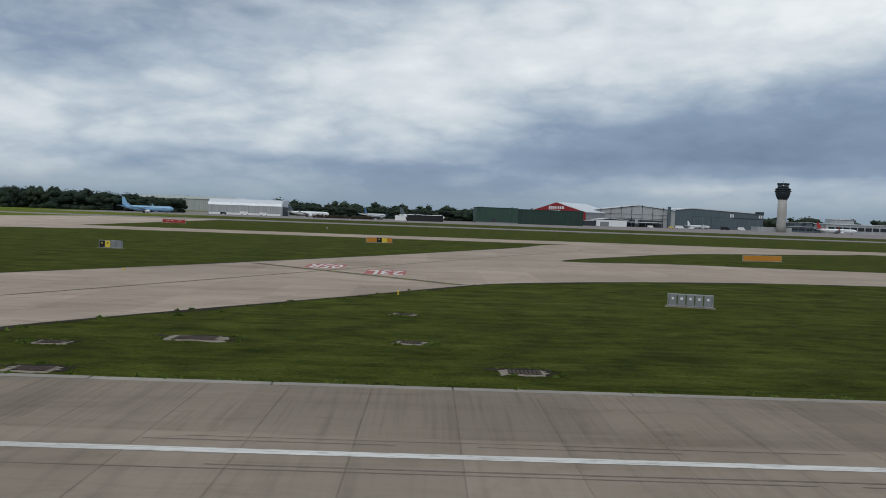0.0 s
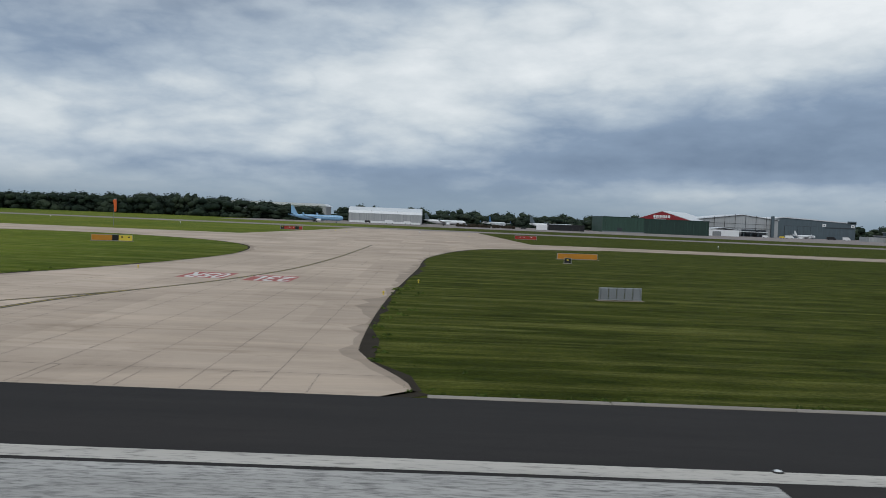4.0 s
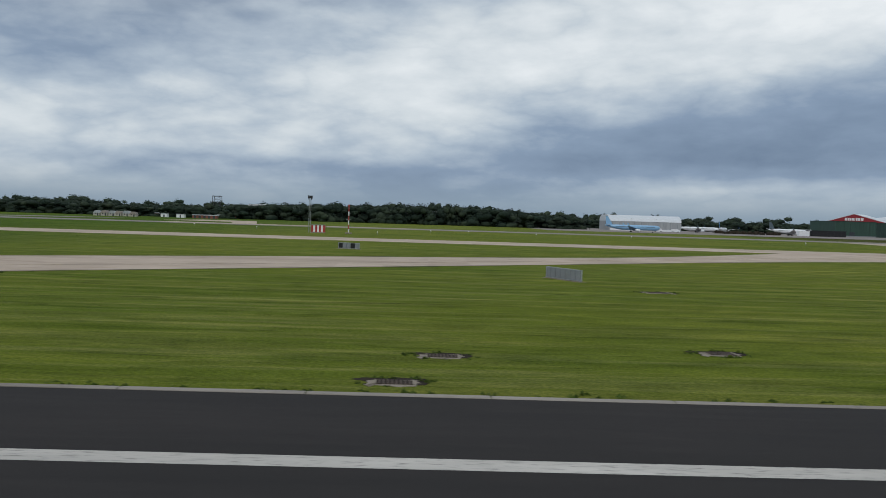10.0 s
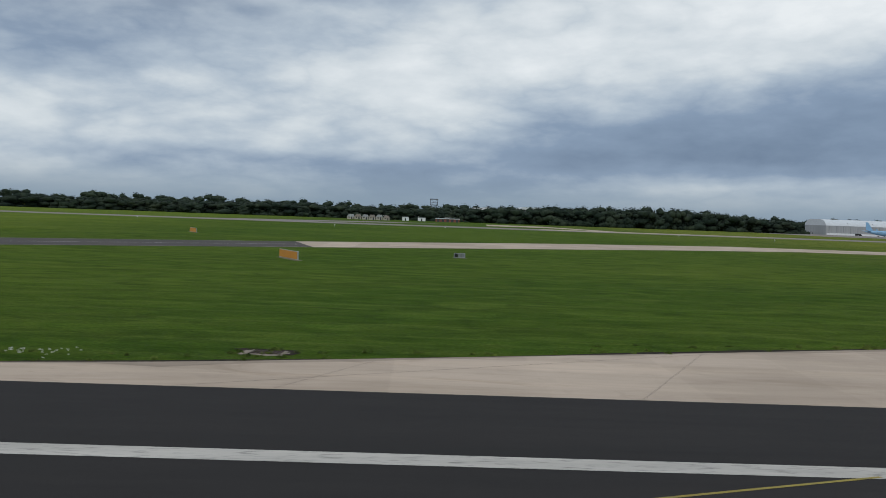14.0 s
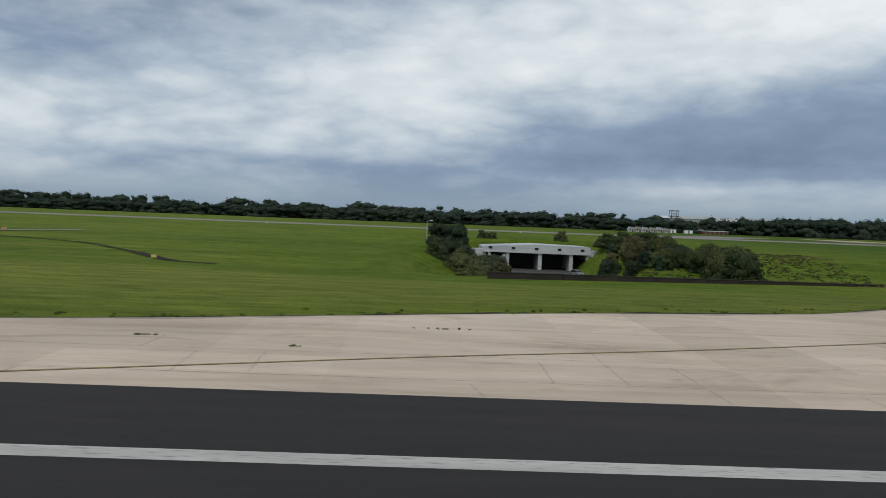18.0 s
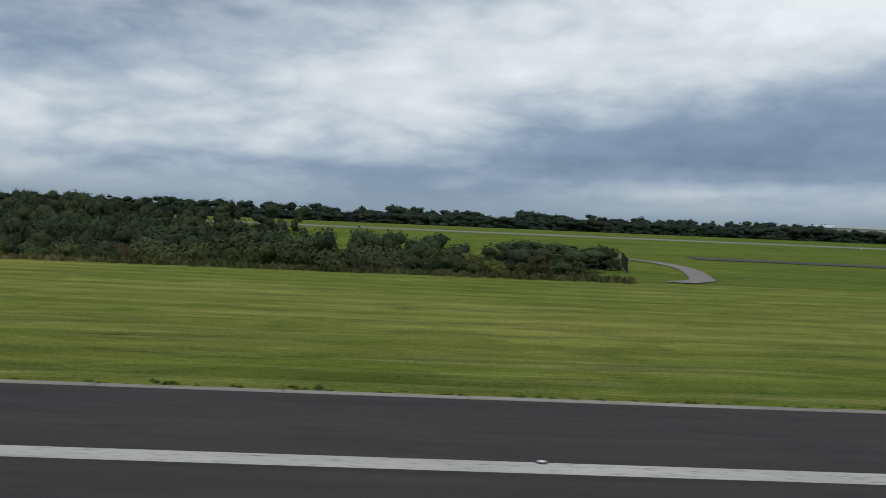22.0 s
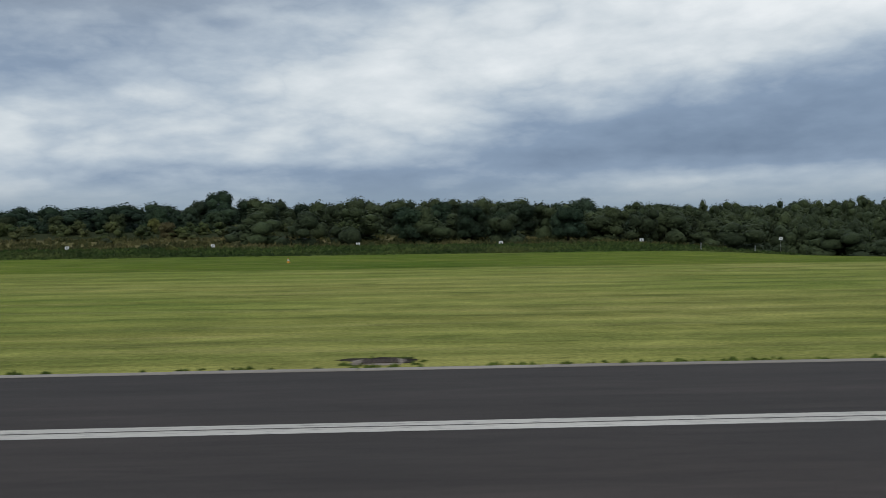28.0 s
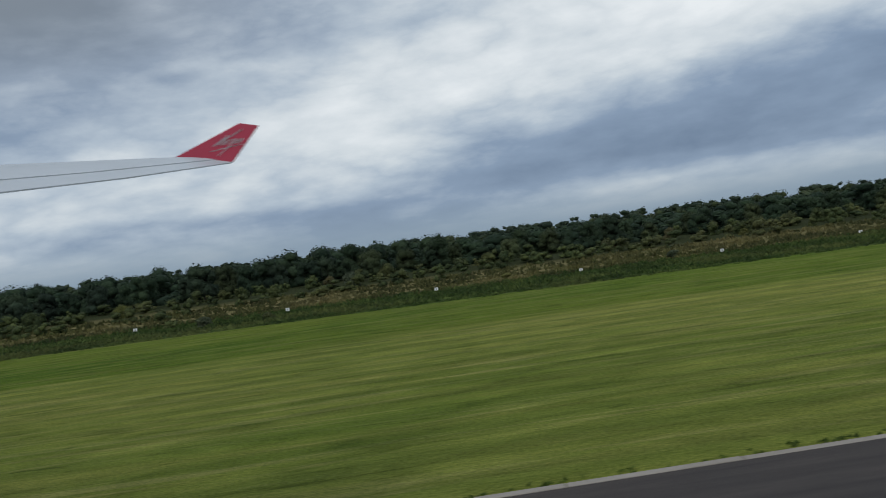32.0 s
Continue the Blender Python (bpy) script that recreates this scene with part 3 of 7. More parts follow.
def rod(bm, a, b, r0, r1=None, n=8):
    a, b = Vector(a), Vector(b)
    turn = (b - a).to_track_quat("Z", "Y").to_matrix().to_4x4()
    bmesh.ops.create_cone(bm, cap_ends=True, segments=n, radius1=r0, radius2=r0 if r1 is None else r1,
                          depth=(b - a).length, matrix=Matrix.Translation((a + b) / 2) @ turn)
    return bm


def rods(*rows, n=8):
    bm = bmesh.new()
    for r in rows:
        rod(bm, *r, n=n)
    return bm


def lathe(profile, n=20, axis="z"):
    """A turned body: rows of (radius, height)."""
    bm = bmesh.new()
    rings = []
    for r, h in profile:
        ring = []
        for i in range(n):
            a = 2 * math.pi * i / n
            p = (r * math.cos(a), r * math.sin(a), h) if axis == "z" else (h, r * math.cos(a), r * math.sin(a))
            ring.append(bm.verts.new(p))
        rings.append(ring)
    for r0, r1 in zip(rings, rings[1:]):
        for i in range(n):
            bm.faces.new((r0[i], r0[(i + 1) % n], r1[(i + 1) % n], r1[i]))
    bm.faces.new(rings[0][::-1])
    bm.faces.new(rings[-1])
    for f in bm.faces:
        f.smooth = True
    return bm


def prism(outline, y0, y1):
    """An outline in x and z, drawn out from y0 to y1."""
    bm = bmesh.new()
    a = [bm.verts.new((x, y0, z)) for x, z in outline]
    b = [bm.verts.new((x, y1, z)) for x, z in outline]
    n = len(outline)
    bm.faces.new(a)
    bm.faces.new(b[::-1])
    for i in range(n):
        bm.faces.new((a[i], b[i], b[(i + 1) % n], a[(i + 1) % n]))
    bmesh.ops.recalc_face_normals(bm, faces=bm.faces)
    return bm


def rounded(points, closed=True, step=2.0):
    """A smooth line through corner points."""
    out, n = [], len(points)
    for i in range(n if closed else n - 1):
        p0, p1 = Vector(points[(i - 1) % n] if closed or i else points[0]), Vector(points[i])
        p2 = Vector(points[(i + 1) % n])
        p3 = Vector(points[(i + 2) % n] if closed or i + 2 < n else points[-1])
        k = max(1, int((p2 - p1).length / step))
        t1, t2 = (p2 - p0) * 0.5, (p3 - p1) * 0.5
        lim = (p2 - p1).length
        t1, t2 = (t1.normalized() * min(t1.length, lim)), (t2.normalized() * min(t2.length, lim))
        for j in range(k):
            u = j / k
            h = (2 * u**3 - 3 * u**2 + 1, u**3 - 2 * u**2 + u, -2 * u**3 + 3 * u**2, u**3 - u**2)
            out.append(p1 * h[0] + t1 * h[1] + p2 * h[2] + t2 * h[3])
    if not closed:
        out.append(Vector(points[-1]))
    return [(p.x, p.y) for p in out]


def sheet(name, outline, z, mat, parent=None, depth=0.15):
    """A paved surface with a side wall down into the ground."""
    bm = bmesh.new()
    top = [bm.verts.new((x, y, z)) for x, y in outline]
    low = [bm.verts.new((x, y, z - depth)) for x, y in outline]
    n = len(outline)
    f = bm.faces.new(top)
    f.normal_update()
    if f.normal.z < 0:
        f.normal_flip()
    bmesh.ops.triangulate(bm, faces=[f])
    for i in range(n):
        bm.faces.new((top[i], top[(i + 1) % n], low[(i + 1) % n], low[i]))
    return part(name, bm, mat, parent) if parent else mesh_object(name, bm, mat)


def ribbon(bm, line, w0, w1, z):
    """A strip along a line, between two distances to its left."""
    pts = [Vector((x, y)) for x, y in line]
    rows = []
    for i, p in enumerate(pts):
        d = (pts[min(i + 1, len(pts) - 1)] - pts[max(i - 1, 0)])
        d = d.normalized() if d.length else Vector((1, 0))
        nrm = Vector((-d.y, d.x))
        a, b = (w0(i), w1(i)) if callable(w0) else (w0, w1)
        rows.append((bm.verts.new((*(p + nrm * a), z)), bm.verts.new((*(p + nrm * b), z))))
    for (a, b), (c, d) in zip(rows, rows[1:]):
        bm.faces.new((a, c, d, b))
    return bm


def inside(x, y, poly):
    hit, j = False, len(poly) - 1
    for i in range(len(poly)):
        (xi, yi), (xj, yj) = poly[i], poly[j]
        if (yi > y) != (yj > y) and x < (xj - xi) * (y - yi) / (yj - yi) + xi:
            hit = not hit
        j = i
    return hit


# ---------------------------------------------------------------- ground
def edge_shift(x):
    """How far the mown grass widens near the far end."""
    return 9.0 * (1 - ss(-1725, -1600, x))


def ground_z(x, y):
    z = 0.0
    d = ((y - 64) * 75 - (x + 698) * 44) / 87
    brow = 97 + 0.2 * (x + 731.3)
    cut = ss(-748, -731, x) * (1 - ss(-650, -590, x)) * min(ss(brow + 1, brow + 20, y), ss(24, 42, d))
    deep = 7.6 * cut * (1 - max(ss(150, 200, y) * max(ss(-696, -692, x), 1 - ss(-732, -727, x)), ss(238, 241, y)))
    slope = 1.15 * ss(-790, -735, x) * (1 - ss(-650, -590, x)) * min(ss(66, 96, y), ss(3, 20, d)) * (1 - ss(150, 240, y))
    z -= max(deep, slope)
    wood = (1 - ss(-992, -948, x)) * ss(-1350, -1260, x)
    z -= 8.0 * wood * ss(84, 128, y) * (1 - ss(260, 330, y))
    z -= 1.3 * (1 - ss(-752, -738, x)) * ss(-992, -948, x) * ss(82, 125, y) * (1 - ss(240, 330, y))
    z -= 0.5 * (1 - ss(-764, -745, x)) * ss(-860, -830, x) * ss(98, 122, y) * (1 - ss(132, 156, y))
    z += 2.3 * (1 - ss(-1390, -1310, x)) * ss(146 + edge_shift(x), 188, y) * (1 - ss(300, 420, y))
    return z


gx = [-4200, -3400, -2800, -2400, -2150] + list(np.arange(-2000, -760, 6.0)) + list(np.arange(-760, -640, 3.0)) + list(np.arange(-640, -560, 6.0)) + list(np.arange(-560, 240, 20.0)) + [240, 320, 450, 700, 1100, 1800, 2800, 4000]
gy = [-2500, -1200, -500, -200, -60, -20, 10, 30, 50, 66, 78] + list(np.arange(82, 150, 3.0)) + list(np.arange(150, 232, 5.0)) + \
     list(np.arange(235, 244, 1.0)) + [232, 248, 255, 265, 280, 295, 310, 330, 360, 400, 460, 540, 640, 800, 1100, 1600, 2400, 3400, 4600]
gx, gy = sorted(set(gx)), sorted(set(gy))
gv = [(x, y, ground_z(x, y)) for y in gy for x in gx]
gf = [(j * len(gx) + i, j * len(gx) + i + 1, (j + 1) * len(gx) + i + 1, (j + 1) * len(gx) + i)
      for j in range(len(gy) - 1) for i in range(len(gx) - 1)]
ground = raw("ground", gv, gf, GRASS, smooth=True)
tagged(ground, "mown airfield grass with faint straw-coloured stripes", "grass", kind="structure")

# ---------------------------------------------------------------- runway
EDGE = 26.82
runway = thing("runway", 0, 0, 0, 0, "dark asphalt runway with white edge line", "runway", kind="structure")
sheet("asphalt_surface", [(-4000, -34), (-80, -34), (-80.3, 10), (-80, 21.8), (-79.5, EDGE), (-900, EDGE), (-2200, EDGE), (-4000, EDGE)][::1], 0.030, ASPHALT, runway)
bm = bmesh.new()
stripe = [(x, 19.5) for x in np.arange(-2200, -79, 12.0)] + [(-80, 19.5)]
ribbon(bm, stripe, -0.45, 0.45, 0.036)
part("edge_line", bm, WHITE_LINE, runway, "worn white edge line")
bm = bmesh.new()
ribbon(bm, [(x, 19.53 + rng.uniform(-0.02, 0.02)) for x in np.arange(-2000, -1360, 4.0)], -0.035, 0.035, 0.0400)
part("line_seam", bm, ASPHALT_OLD, runway, "thin bare seam along the edge line")
bm = bmesh.new()
line = [(x, 19.62 + 0.24 * ss(-50, -15, x)) for x in np.arange(-80, 121, 1.0)]
wide = [0.42 - 0.22 * ss(-48, -18, x) for x, y in line]
ribbon(bm, line, lambda i: -wide[i] * rng.uniform(0.92, 1.04), lambda i: wide[i] * rng.uniform(0.92, 1.04), 0.036)
part("edge_line", bm, FADED_WHITE, runway, "ragged faded white edge line on concrete")
bm = bmesh.new()
ribbon(bm, [(-138.1, 17.1), (-130, 17.1), (-108, 17.1)], -1.7, 1.7, 0.037)
part("threshold_bar", bm, WORN_WHITE, runway, "scuffed white threshold bar")

# ---------------------------------------------------------------- taxiways
LINK_A = rounded([(-25.3, 27.5), (-25.1, 28.1), (-24.7, 28.9), (-23.9, 30.2), (-22.2, 33.2), (-18.9, 39.2), (-14.0, 46.2), (-5, 58), (5, 71.6), (13, 77), (25, 82), (37, 85), (60, 86.5), (330, 86.5),
                  (330, 113), (62, 113.5), (35, 117), (18.5, 115.2), (32, 137), (51, 160), (80, 178), (97, 193), (35, 193), (16, 158), (-4.5, 117.5), (-19.9, 89.5),
                  (-28.2, 75.5), (-36.2, 62.6), (-43.8, 50.3), (-48.6, 43.3), (-53.8, 37.4), (-58, 33.7), (-66, 28.4), (-72, 27.5)])
LINK_B = rounded([(-117.6, EDGE), (-119, 36), (-119, 58), (-117.5, 93), (-115.6, 129), (-105, 170), (-78, 193), (-150, 193), (-258, 193), (-264, 187), (-309, 142),
                  (-359, 115), (-390, 97), (-422, 73), (-459, 56), (-484, 48.3), (-499, 42), (-535, 31.5), (-547, 29), (-548, EDGE), (-490, EDGE), (-426, EDGE),
                  (-427.5, 33), (-424, 41), (-412, 50.5), (-393, 64), (-373, 78.5), (-331, 108), (-284, 141), (-232, 168), (-188, 177), (-163, 165),
                  (-148, 145), (-142.5, 118), (-144, 93), (-149, 70), (-155, 55), (-163, 43), (-171, 35.4), (-177, 30), (-183, EDGE)])
LINK_D = rounded([(-692.1, EDGE), (-692.9, 30), (-693.2, 33.8), (-692.9, 37.1), (-692.1, 39.3), (-690.6, 41.0), (-687, 43.8), (-698, 63.7), (-712, 57.6), (-729.8, 52.5), (-742.8, 47.6), (-755, 42.9), (-785, 34.6), (-810, 29), (-818, EDGE), (-760, EDGE)])
DIAG = [(-687, 43.8), (-675, 50), (-646, 66.6), (-600, 96), (-545, 131), (-551, 152), (-586, 130), (-623, 108), (-670, 81), (-698, 63.7)]
PARA = [(700, 192.5), (700, 218), (-448, 218), (-500, 190), (-551, 152), (-545, 131), (-470, 178), (-440, 192.5)]
taxiway = thing("taxiway", 0, 0, 0, 0, "pale concrete taxiway with dark sealed joints", "taxiway", kind="structure")
sheet("paving", LINK_A, 0.020, CONCRETE, taxiway)
sheet("paving", LINK_B, 0.020, CONCRETE, taxiway)
sheet("paving", LINK_D, 0.020, CONCRETE, taxiway)
sheet("paving", PARA, 0.025, CONCRETE, taxiway)
sheet("paving", DIAG, 0.025, ASPHALT_OLD, taxiway, ).name = "asphalt_paving"
runway_far = thing("runway_far", 0, 0, 0, 0, "distant pale grey runway strip across the grass", "runway", kind="structure")
sheet("surface", [(-1700, 385), (900, 385), (900, 425), (-1700, 425)], 0.05, FAR_PAVED, runway_far)
sheet("surface", [(-640, 425), (-590, 425), (-520, 520), (-560, 520)], 0.046, FAR_PAVED, runway_far)
sheet("turning_pad", [(-492, 486), (-454, 486), (-440, 430), (-428, 430), (-452, 552), (-488, 556)], 0.060, CONCRETE, runway_far)
sheet("pale_shoulder", [(-470, 401), (-345, 411), (-345, 414), (-470, 430)], 0.060, CONCRETE, runway_far)
sheet("surface", [(-165, 218.2), (-90, 218.2), (-95, 384.8), (-150, 384.8)], 0.03, CONCRETE, runway_far)
apron = sheet("apron", [(-260, 560), (900, 560), (900, 1500), (-260, 1500)], 0.03, FAR_PAVED)
tagged(apron, "grey apron in front of the hangars", "apron", kind="structure")

# ---------------------------------------------------------------- trees
def ico_sphere(level):
    bm = bmesh.new()
    bmesh.ops.create_icosphere(bm, subdivisions=level, radius=1.0)
    v = np.array([p.co[:] for p in bm.verts])
    f = np.array([[q.index for q in p.verts] for p in bm.faces])
    bm.free()
    return v, f


BALL = {1: ico_sphere(1), 2: ico_sphere(2), 3: ico_sphere(3)}


def crown_arrays(r, w, h, blobs, level, cards, card, fill=1.0):
    """Vertices and faces of a crown: soft masses of foliage under many small loose leaf sprays."""
    g = np.random.default_rng(r.randrange(1 << 30))
    bv, bf = BALL[level]
    V, F, n, spots = [], [], 0, []
    for k in range(blobs):
        a, q = r.uniform(0, 6.283), r.random() ** 0.6
        up = r.uniform(0.10, 1.0)
        reach = w * 0.5 * (1 - 0.75 * max(0, up - 0.45) ** 1.3) * q * 0.74
        rad = w * r.uniform(0.12, 0.23) * fill
        c = np.array([math.cos(a) * reach, math.sin(a) * reach, max(rad * 0.5, h * up - rad * 0.7)])
        lump = 1 + 0.13 * np.sin(bv @ g.uniform(2, 5, 3) * 1.7 + g.uniform(0, 6)) + 0.09 * np.sin(bv @ g.uniform(5, 9, 3) + g.uniform(0, 6))
        V.append(bv * lump[:, None] * rad * 0.87 * np.array([1, 1, r.uniform(0.72, 0.98)]) + c)
        F.append(bf + n)
        n += len(bv)
        spots.append((*c, rad))
    spots = np.array(spots)
    pick = g.choice(len(spots), cards, p=spots[:, 3] ** 2 / (spots[:, 3] ** 2).sum())
    d = g.normal(0, 1, (cards, 3)) + np.array([0, 0, 0.22])
    d /= np.linalg.norm(d, axis=1)[:, None]
    p = spots[pick, :3] + d * (spots[pick, 3] * g.normal(0.95, 0.10, cards))[:, None]
    p[:, 2] = np.maximum(p[:, 2], 0.02 * h)
    t = np.cross(d, g.normal(0, 1, (cards, 3)))
    t /= np.linalg.norm(t, axis=1)[:, None] + 1e-6
    u = np.cross(d, t) * 0.7 + d * g.uniform(-0.45, 0.65, cards)[:, None]
    size = (card * g.uniform(0.45, 1.25, cards))[:, None]
    V.append(np.stack((p - t * size, p + t * size * 0.9, p + u * size * 1.2), 1).reshape(-1, 3))
    F.append(np.arange(n, n + 3 * cards).reshape(-1, 3))
    return np.concatenate(V), np.concatenate(F)


def leafy(name, v, f, mat, parent=None):
    """A mesh of triangles, smooth on its masses."""
    me = bpy.data.meshes.new(name)
    me.vertices.add(len(v))
    me.vertices.foreach_set("co", v.astype(np.float32).ravel())
    me.loops.add(3 * len(f))
    me.loops.foreach_set("vertex_index", f.astype(np.int32).ravel())
    me.polygons.add(len(f))
    me.polygons.foreach_set("loop_start", np.arange(0, 3 * len(f), 3, dtype=np.int32))
    me.polygons.foreach_set("use_smooth", np.ones(len(f), dtype=bool))
    me.materials.append(mat)
    me.update(calc_edges=True)
    ob = new(name, me)
    ob.parent = parent
    return ob


def tree(r, w, h, lift, mat, label, category, name):
    e = thing(name, 0, 0, 0, 0, label, category)
    v, f = crown_arrays(r, w, h - lift, 30, 1, 5200, 0.024 * w + 0.09)
    v[:, 2] += lift
    leafy("crown", v, f, mat, e)
    bm = bmesh.new()
    lean = r.uniform(-0.4, 0.4)
    rod(bm, (0, 0, -0.4), (lean * 0.4, 0, lift + h * 0.25), 0.035 * w, 0.022 * w, 9)
    for k in range(4):
        a = k * 1.57 + r.uniform(0, 1)
        rod(bm, (lean * 0.3, 0, lift * 0.8 + 0.3), (math.cos(a) * w * 0.26, math.sin(a) * w * 0.26, lift + h * 0.42), 0.016 * w, 0.006 * w, 6)
    part("trunk", bm, BARK, e)
    return e


def wood(name, spots, mat, label, level=1, blobs=9, cards=300, card=0.050, seed=3):
    """Many far crowns as one mass: rows of (x, y, z, width, height)."""
    r = random.Random(seed)
    kinds = [crown_arrays(r, 1.0, 1.0, blobs, level, cards, card, 1.25) for _ in range(14)]
    V, F, n = [], [], 0
    for x, y, z, w, h in spots:
        v, f = kinds[r.randrange(14)]
        a = r.uniform(0, 6.283)
        c, s = math.cos(a) * w, math.sin(a) * w
        V.append(np.column_stack((v[:, 0] * c - v[:, 1] * s + x, v[:, 0] * s + v[:, 1] * c + y, v[:, 2] * h + z)))
        F.append(f + n)
        n += len(v)
    return tagged(leafy(name, np.concatenate(V), np.concatenate(F), mat), label, "trees", kind="stuff")


def curve_at(x, pts):
    return float(np.interp(x, [p[0] for p in pts], [p[1] for p in pts]))


TOPS = [(-2600, 12), (-1300, 9), (-1120, 8), (-1027, 10), (-887, 11), (-792, 11.5), (-650, 13), (-560, 10.5), (-470, 15.5), (-400, 16.5), (-353, 18.5), (-307, 19.5), (-261, 15.5), (-215, 13),
        (-180, 12), (-70, 13), (22, 12.5), (110, 13), (500, 12)]
spots = []
x = -2600.0
while x < 560:
    back = 190 if x > -215 else 0
    for row in range(3 if x < 150 else 0):
        h = curve_at(x, TOPS) * rng.uniform(0.90, 1.08) * (0.88 + 0.07 * row)
        spots.append((x + rng.uniform(-4, 4), 690 + back + row * 26 + rng.uniform(-9, 9), -0.5, rng.uniform(15, 25), h))
    x += rng.uniform(6.5, 10.5)
wood("far_woods", spots, HAZED_LEAF, "dark green band of distant woodland", blobs=13, cards=420, card=0.052, seed=11)
spots = [(rng.uniform(-3200, 700), rng.uniform(1150, 1500), 0, rng.uniform(22, 40), rng.uniform(16, 23)) for _ in range(420)]
wood("horizon_woods", spots, HAZED_LEAF, "low wooded skyline on the horizon", blobs=9, cards=130, card=0.065, seed=12)

# ---------------------------------------------------------------- near woodland, hedges and rough grass
oak = [tree(random.Random(40 + i), rng.uniform(7.5, 9.5), rng.uniform(8.5, 10.5), 1.6, LEAF, "broad dark green tree at the edge of the airfield wood", "tree", "tree") for i in range(5)]
scrub = [tree(random.Random(60 + i), rng.uniform(4.8, 6.5), rng.uniform(3.8, 5.2), 0.2, SCRUB, "rounded olive green bush beside the mown grass", "bush", "bush") for i in range(5)]
used = set()


def plant(kinds, x, y, size, tall=1.0, sink=0.25):
    """Sets out one tree or bush: the first of a kind is used itself, then copies."""
    k = rng.randrange(len(kinds))
    src = kinds[k]
    m = pose(x, y, ground_z(x, y) - sink, rng.uniform(-3, 3), rng.uniform(-3, 3), rng.uniform(0, 360))
    if src.name in used:
        ob = copy_thing(src, m)
    else:
        used.add(src.name)
        ob = src
        ob.matrix_world = m
    ob.scale = (size, size, size * tall)
    return ob


x = -939.0
while x > -1300:
    if x > -1005:
        belts = ((112, 120, 0), (120, 133, 0), (134, 150, 0))
    elif x > -1090:
        belts = ((88.5, 93, 0), (93, 101, 0), (102, 112, 0.08), (113, 126, 0.85))
    else:
        belts = ((88.5, 92, 0), (94, 103, 0.35), (104, 114, 0.7), (115, 126, 0.7))
    for near_y, far_y, oaks in belts:
        px, py = x + rng.uniform(-2, 2), rng.uniform(near_y, far_y) + max(0, -1235 - x) * 0.4
        if px > -957 + 0.275 * (py - 90):
            continue
        if x > -1025:
            plant(scrub, px, py, min(1.8, max(0.5, (rng.uniform(0.3, 1.9) - ground_z(px, py)) / 4.9)), rng.uniform(0.85, 1.05))
        elif rng.random() < oaks:
            plant(oak, px, py, rng.uniform(0.70, 0.95), rng.uniform(0.86, 1.04))
        else:
            plant(scrub, px, py, rng.uniform(0.5, 0.8) if near_y < 90 else rng.uniform(0.75, 1.15), rng.uniform(0.62, 0.90))
    x -= rng.uniform(6.0, 8.4)
spots = []
for _ in range(780):
    x, y = rng.uniform(-1420, -938), 122 + 210 * rng.random() ** 1.2
    low = 0.86 if x > -1015 else 0.80 if x > -1045 else 0.58 if x < -1300 else 0.82
    if x < -1330 and y < 150:
        continue
    if (x > -1020 and y > 235) or x > -872 - 0.46 * y or x > -958 + 0.275 * (y - 90):
        continue
    tall = rng.uniform(9.5, 14.5) * low * (1.0 if y > 150 else 0.8)
    if x > -1015:
        tall = min(tall, max(2.2, rng.uniform(0.6, 2.6) + 0.6 - ground_z(x, y)))
    spots.append((x, y, ground_z(x, y) - 0.6, rng.uniform(5.5, 10.5), tall))
for _ in range(150):
    x, y = rng.uniform(-1340, -1024), rng.uniform(222, 330)
    spots.append((x, y, ground_z(x, y) - 0.6, rng.uniform(7, 11), (9.0 if x < -1060 else 7.2) * rng.uniform(0.85, 1.1) - 0.6 * ground_z(x, y)))
for _ in range(170):
    x, y = rng.uniform(-1125, -1012), rng.uniform(124, 232)
    if x < -872 - 0.46 * y - 20:
        spots.append((x, y, ground_z(x, y) - 0.6, rng.uniform(6, 10), rng.uniform(10.0, 13.0) * (0.92 if x < -1045 else 0.80)))
for _ in range(330):
    x, y = rng.uniform(-2300, -1120), rng.uniform(330, 560)
    spots.append((x, y, -0.5, rng.uniform(8, 14), rng.uniform(8.5, 12.5)))
wood("valley_wood", spots, LEAF, "dense dark green wood filling the shallow valley", blobs=10, cards=560, seed=21)

x = -1330.0
spots = []
while x > -2080:
    if x > -1385:
        plant(oak, x, rng.uniform(150, 175), rng.uniform(0.70, 0.90), 0.9)
    if rng.random() < 0.42:
        plant(scrub, x, rng.uniform(135, 176), rng.uniform(0.22, 0.50), rng.uniform(0.5, 0.8))
    if rng.random() < 0.55:
        plant(scrub, x + 1.5, rng.uniform(174, 190), rng.uniform(0.45, 0.8), rng.uniform(0.8, 1.1))
    rise = 1.0 + 0.24 * min(1.0, max(0.0, (-1600 - x) / 110))
    plant(oak, x + rng.uniform(-2, 2), rng.uniform(188, 212), rng.uniform(0.55, 0.74) * rise, rng.uniform(0.85, 1.05))
    for row in range(4):
        spots.append((x + rng.uniform(-4, 4), 215 + 22 * row + rng.uniform(-8, 8), 1.7, rng.uniform(8, 14), rng.uniform(5.2, 8.2) * rise))
    x -= rng.uniform(4.5, 7.5)
wood("boundary_wood", spots, LEAF, "long belt of dark green trees along the boundary", blobs=11, cards=820, card=0.046, seed=22)
spots = []
x = -1345.0
while x > -2080:
    for row in range(3):
        if rng.random() < 0.85:
            y = 170 + 8 * row + rng.uniform(-3, 4)
            spots.append((x + rng.uniform(-2, 2), y, ground_z(x, y) - 0.3, rng.uniform(2.4, 4.6), rng.uniform(1.8, 3.6)))
    x -= rng.uniform(3.0, 5.0)
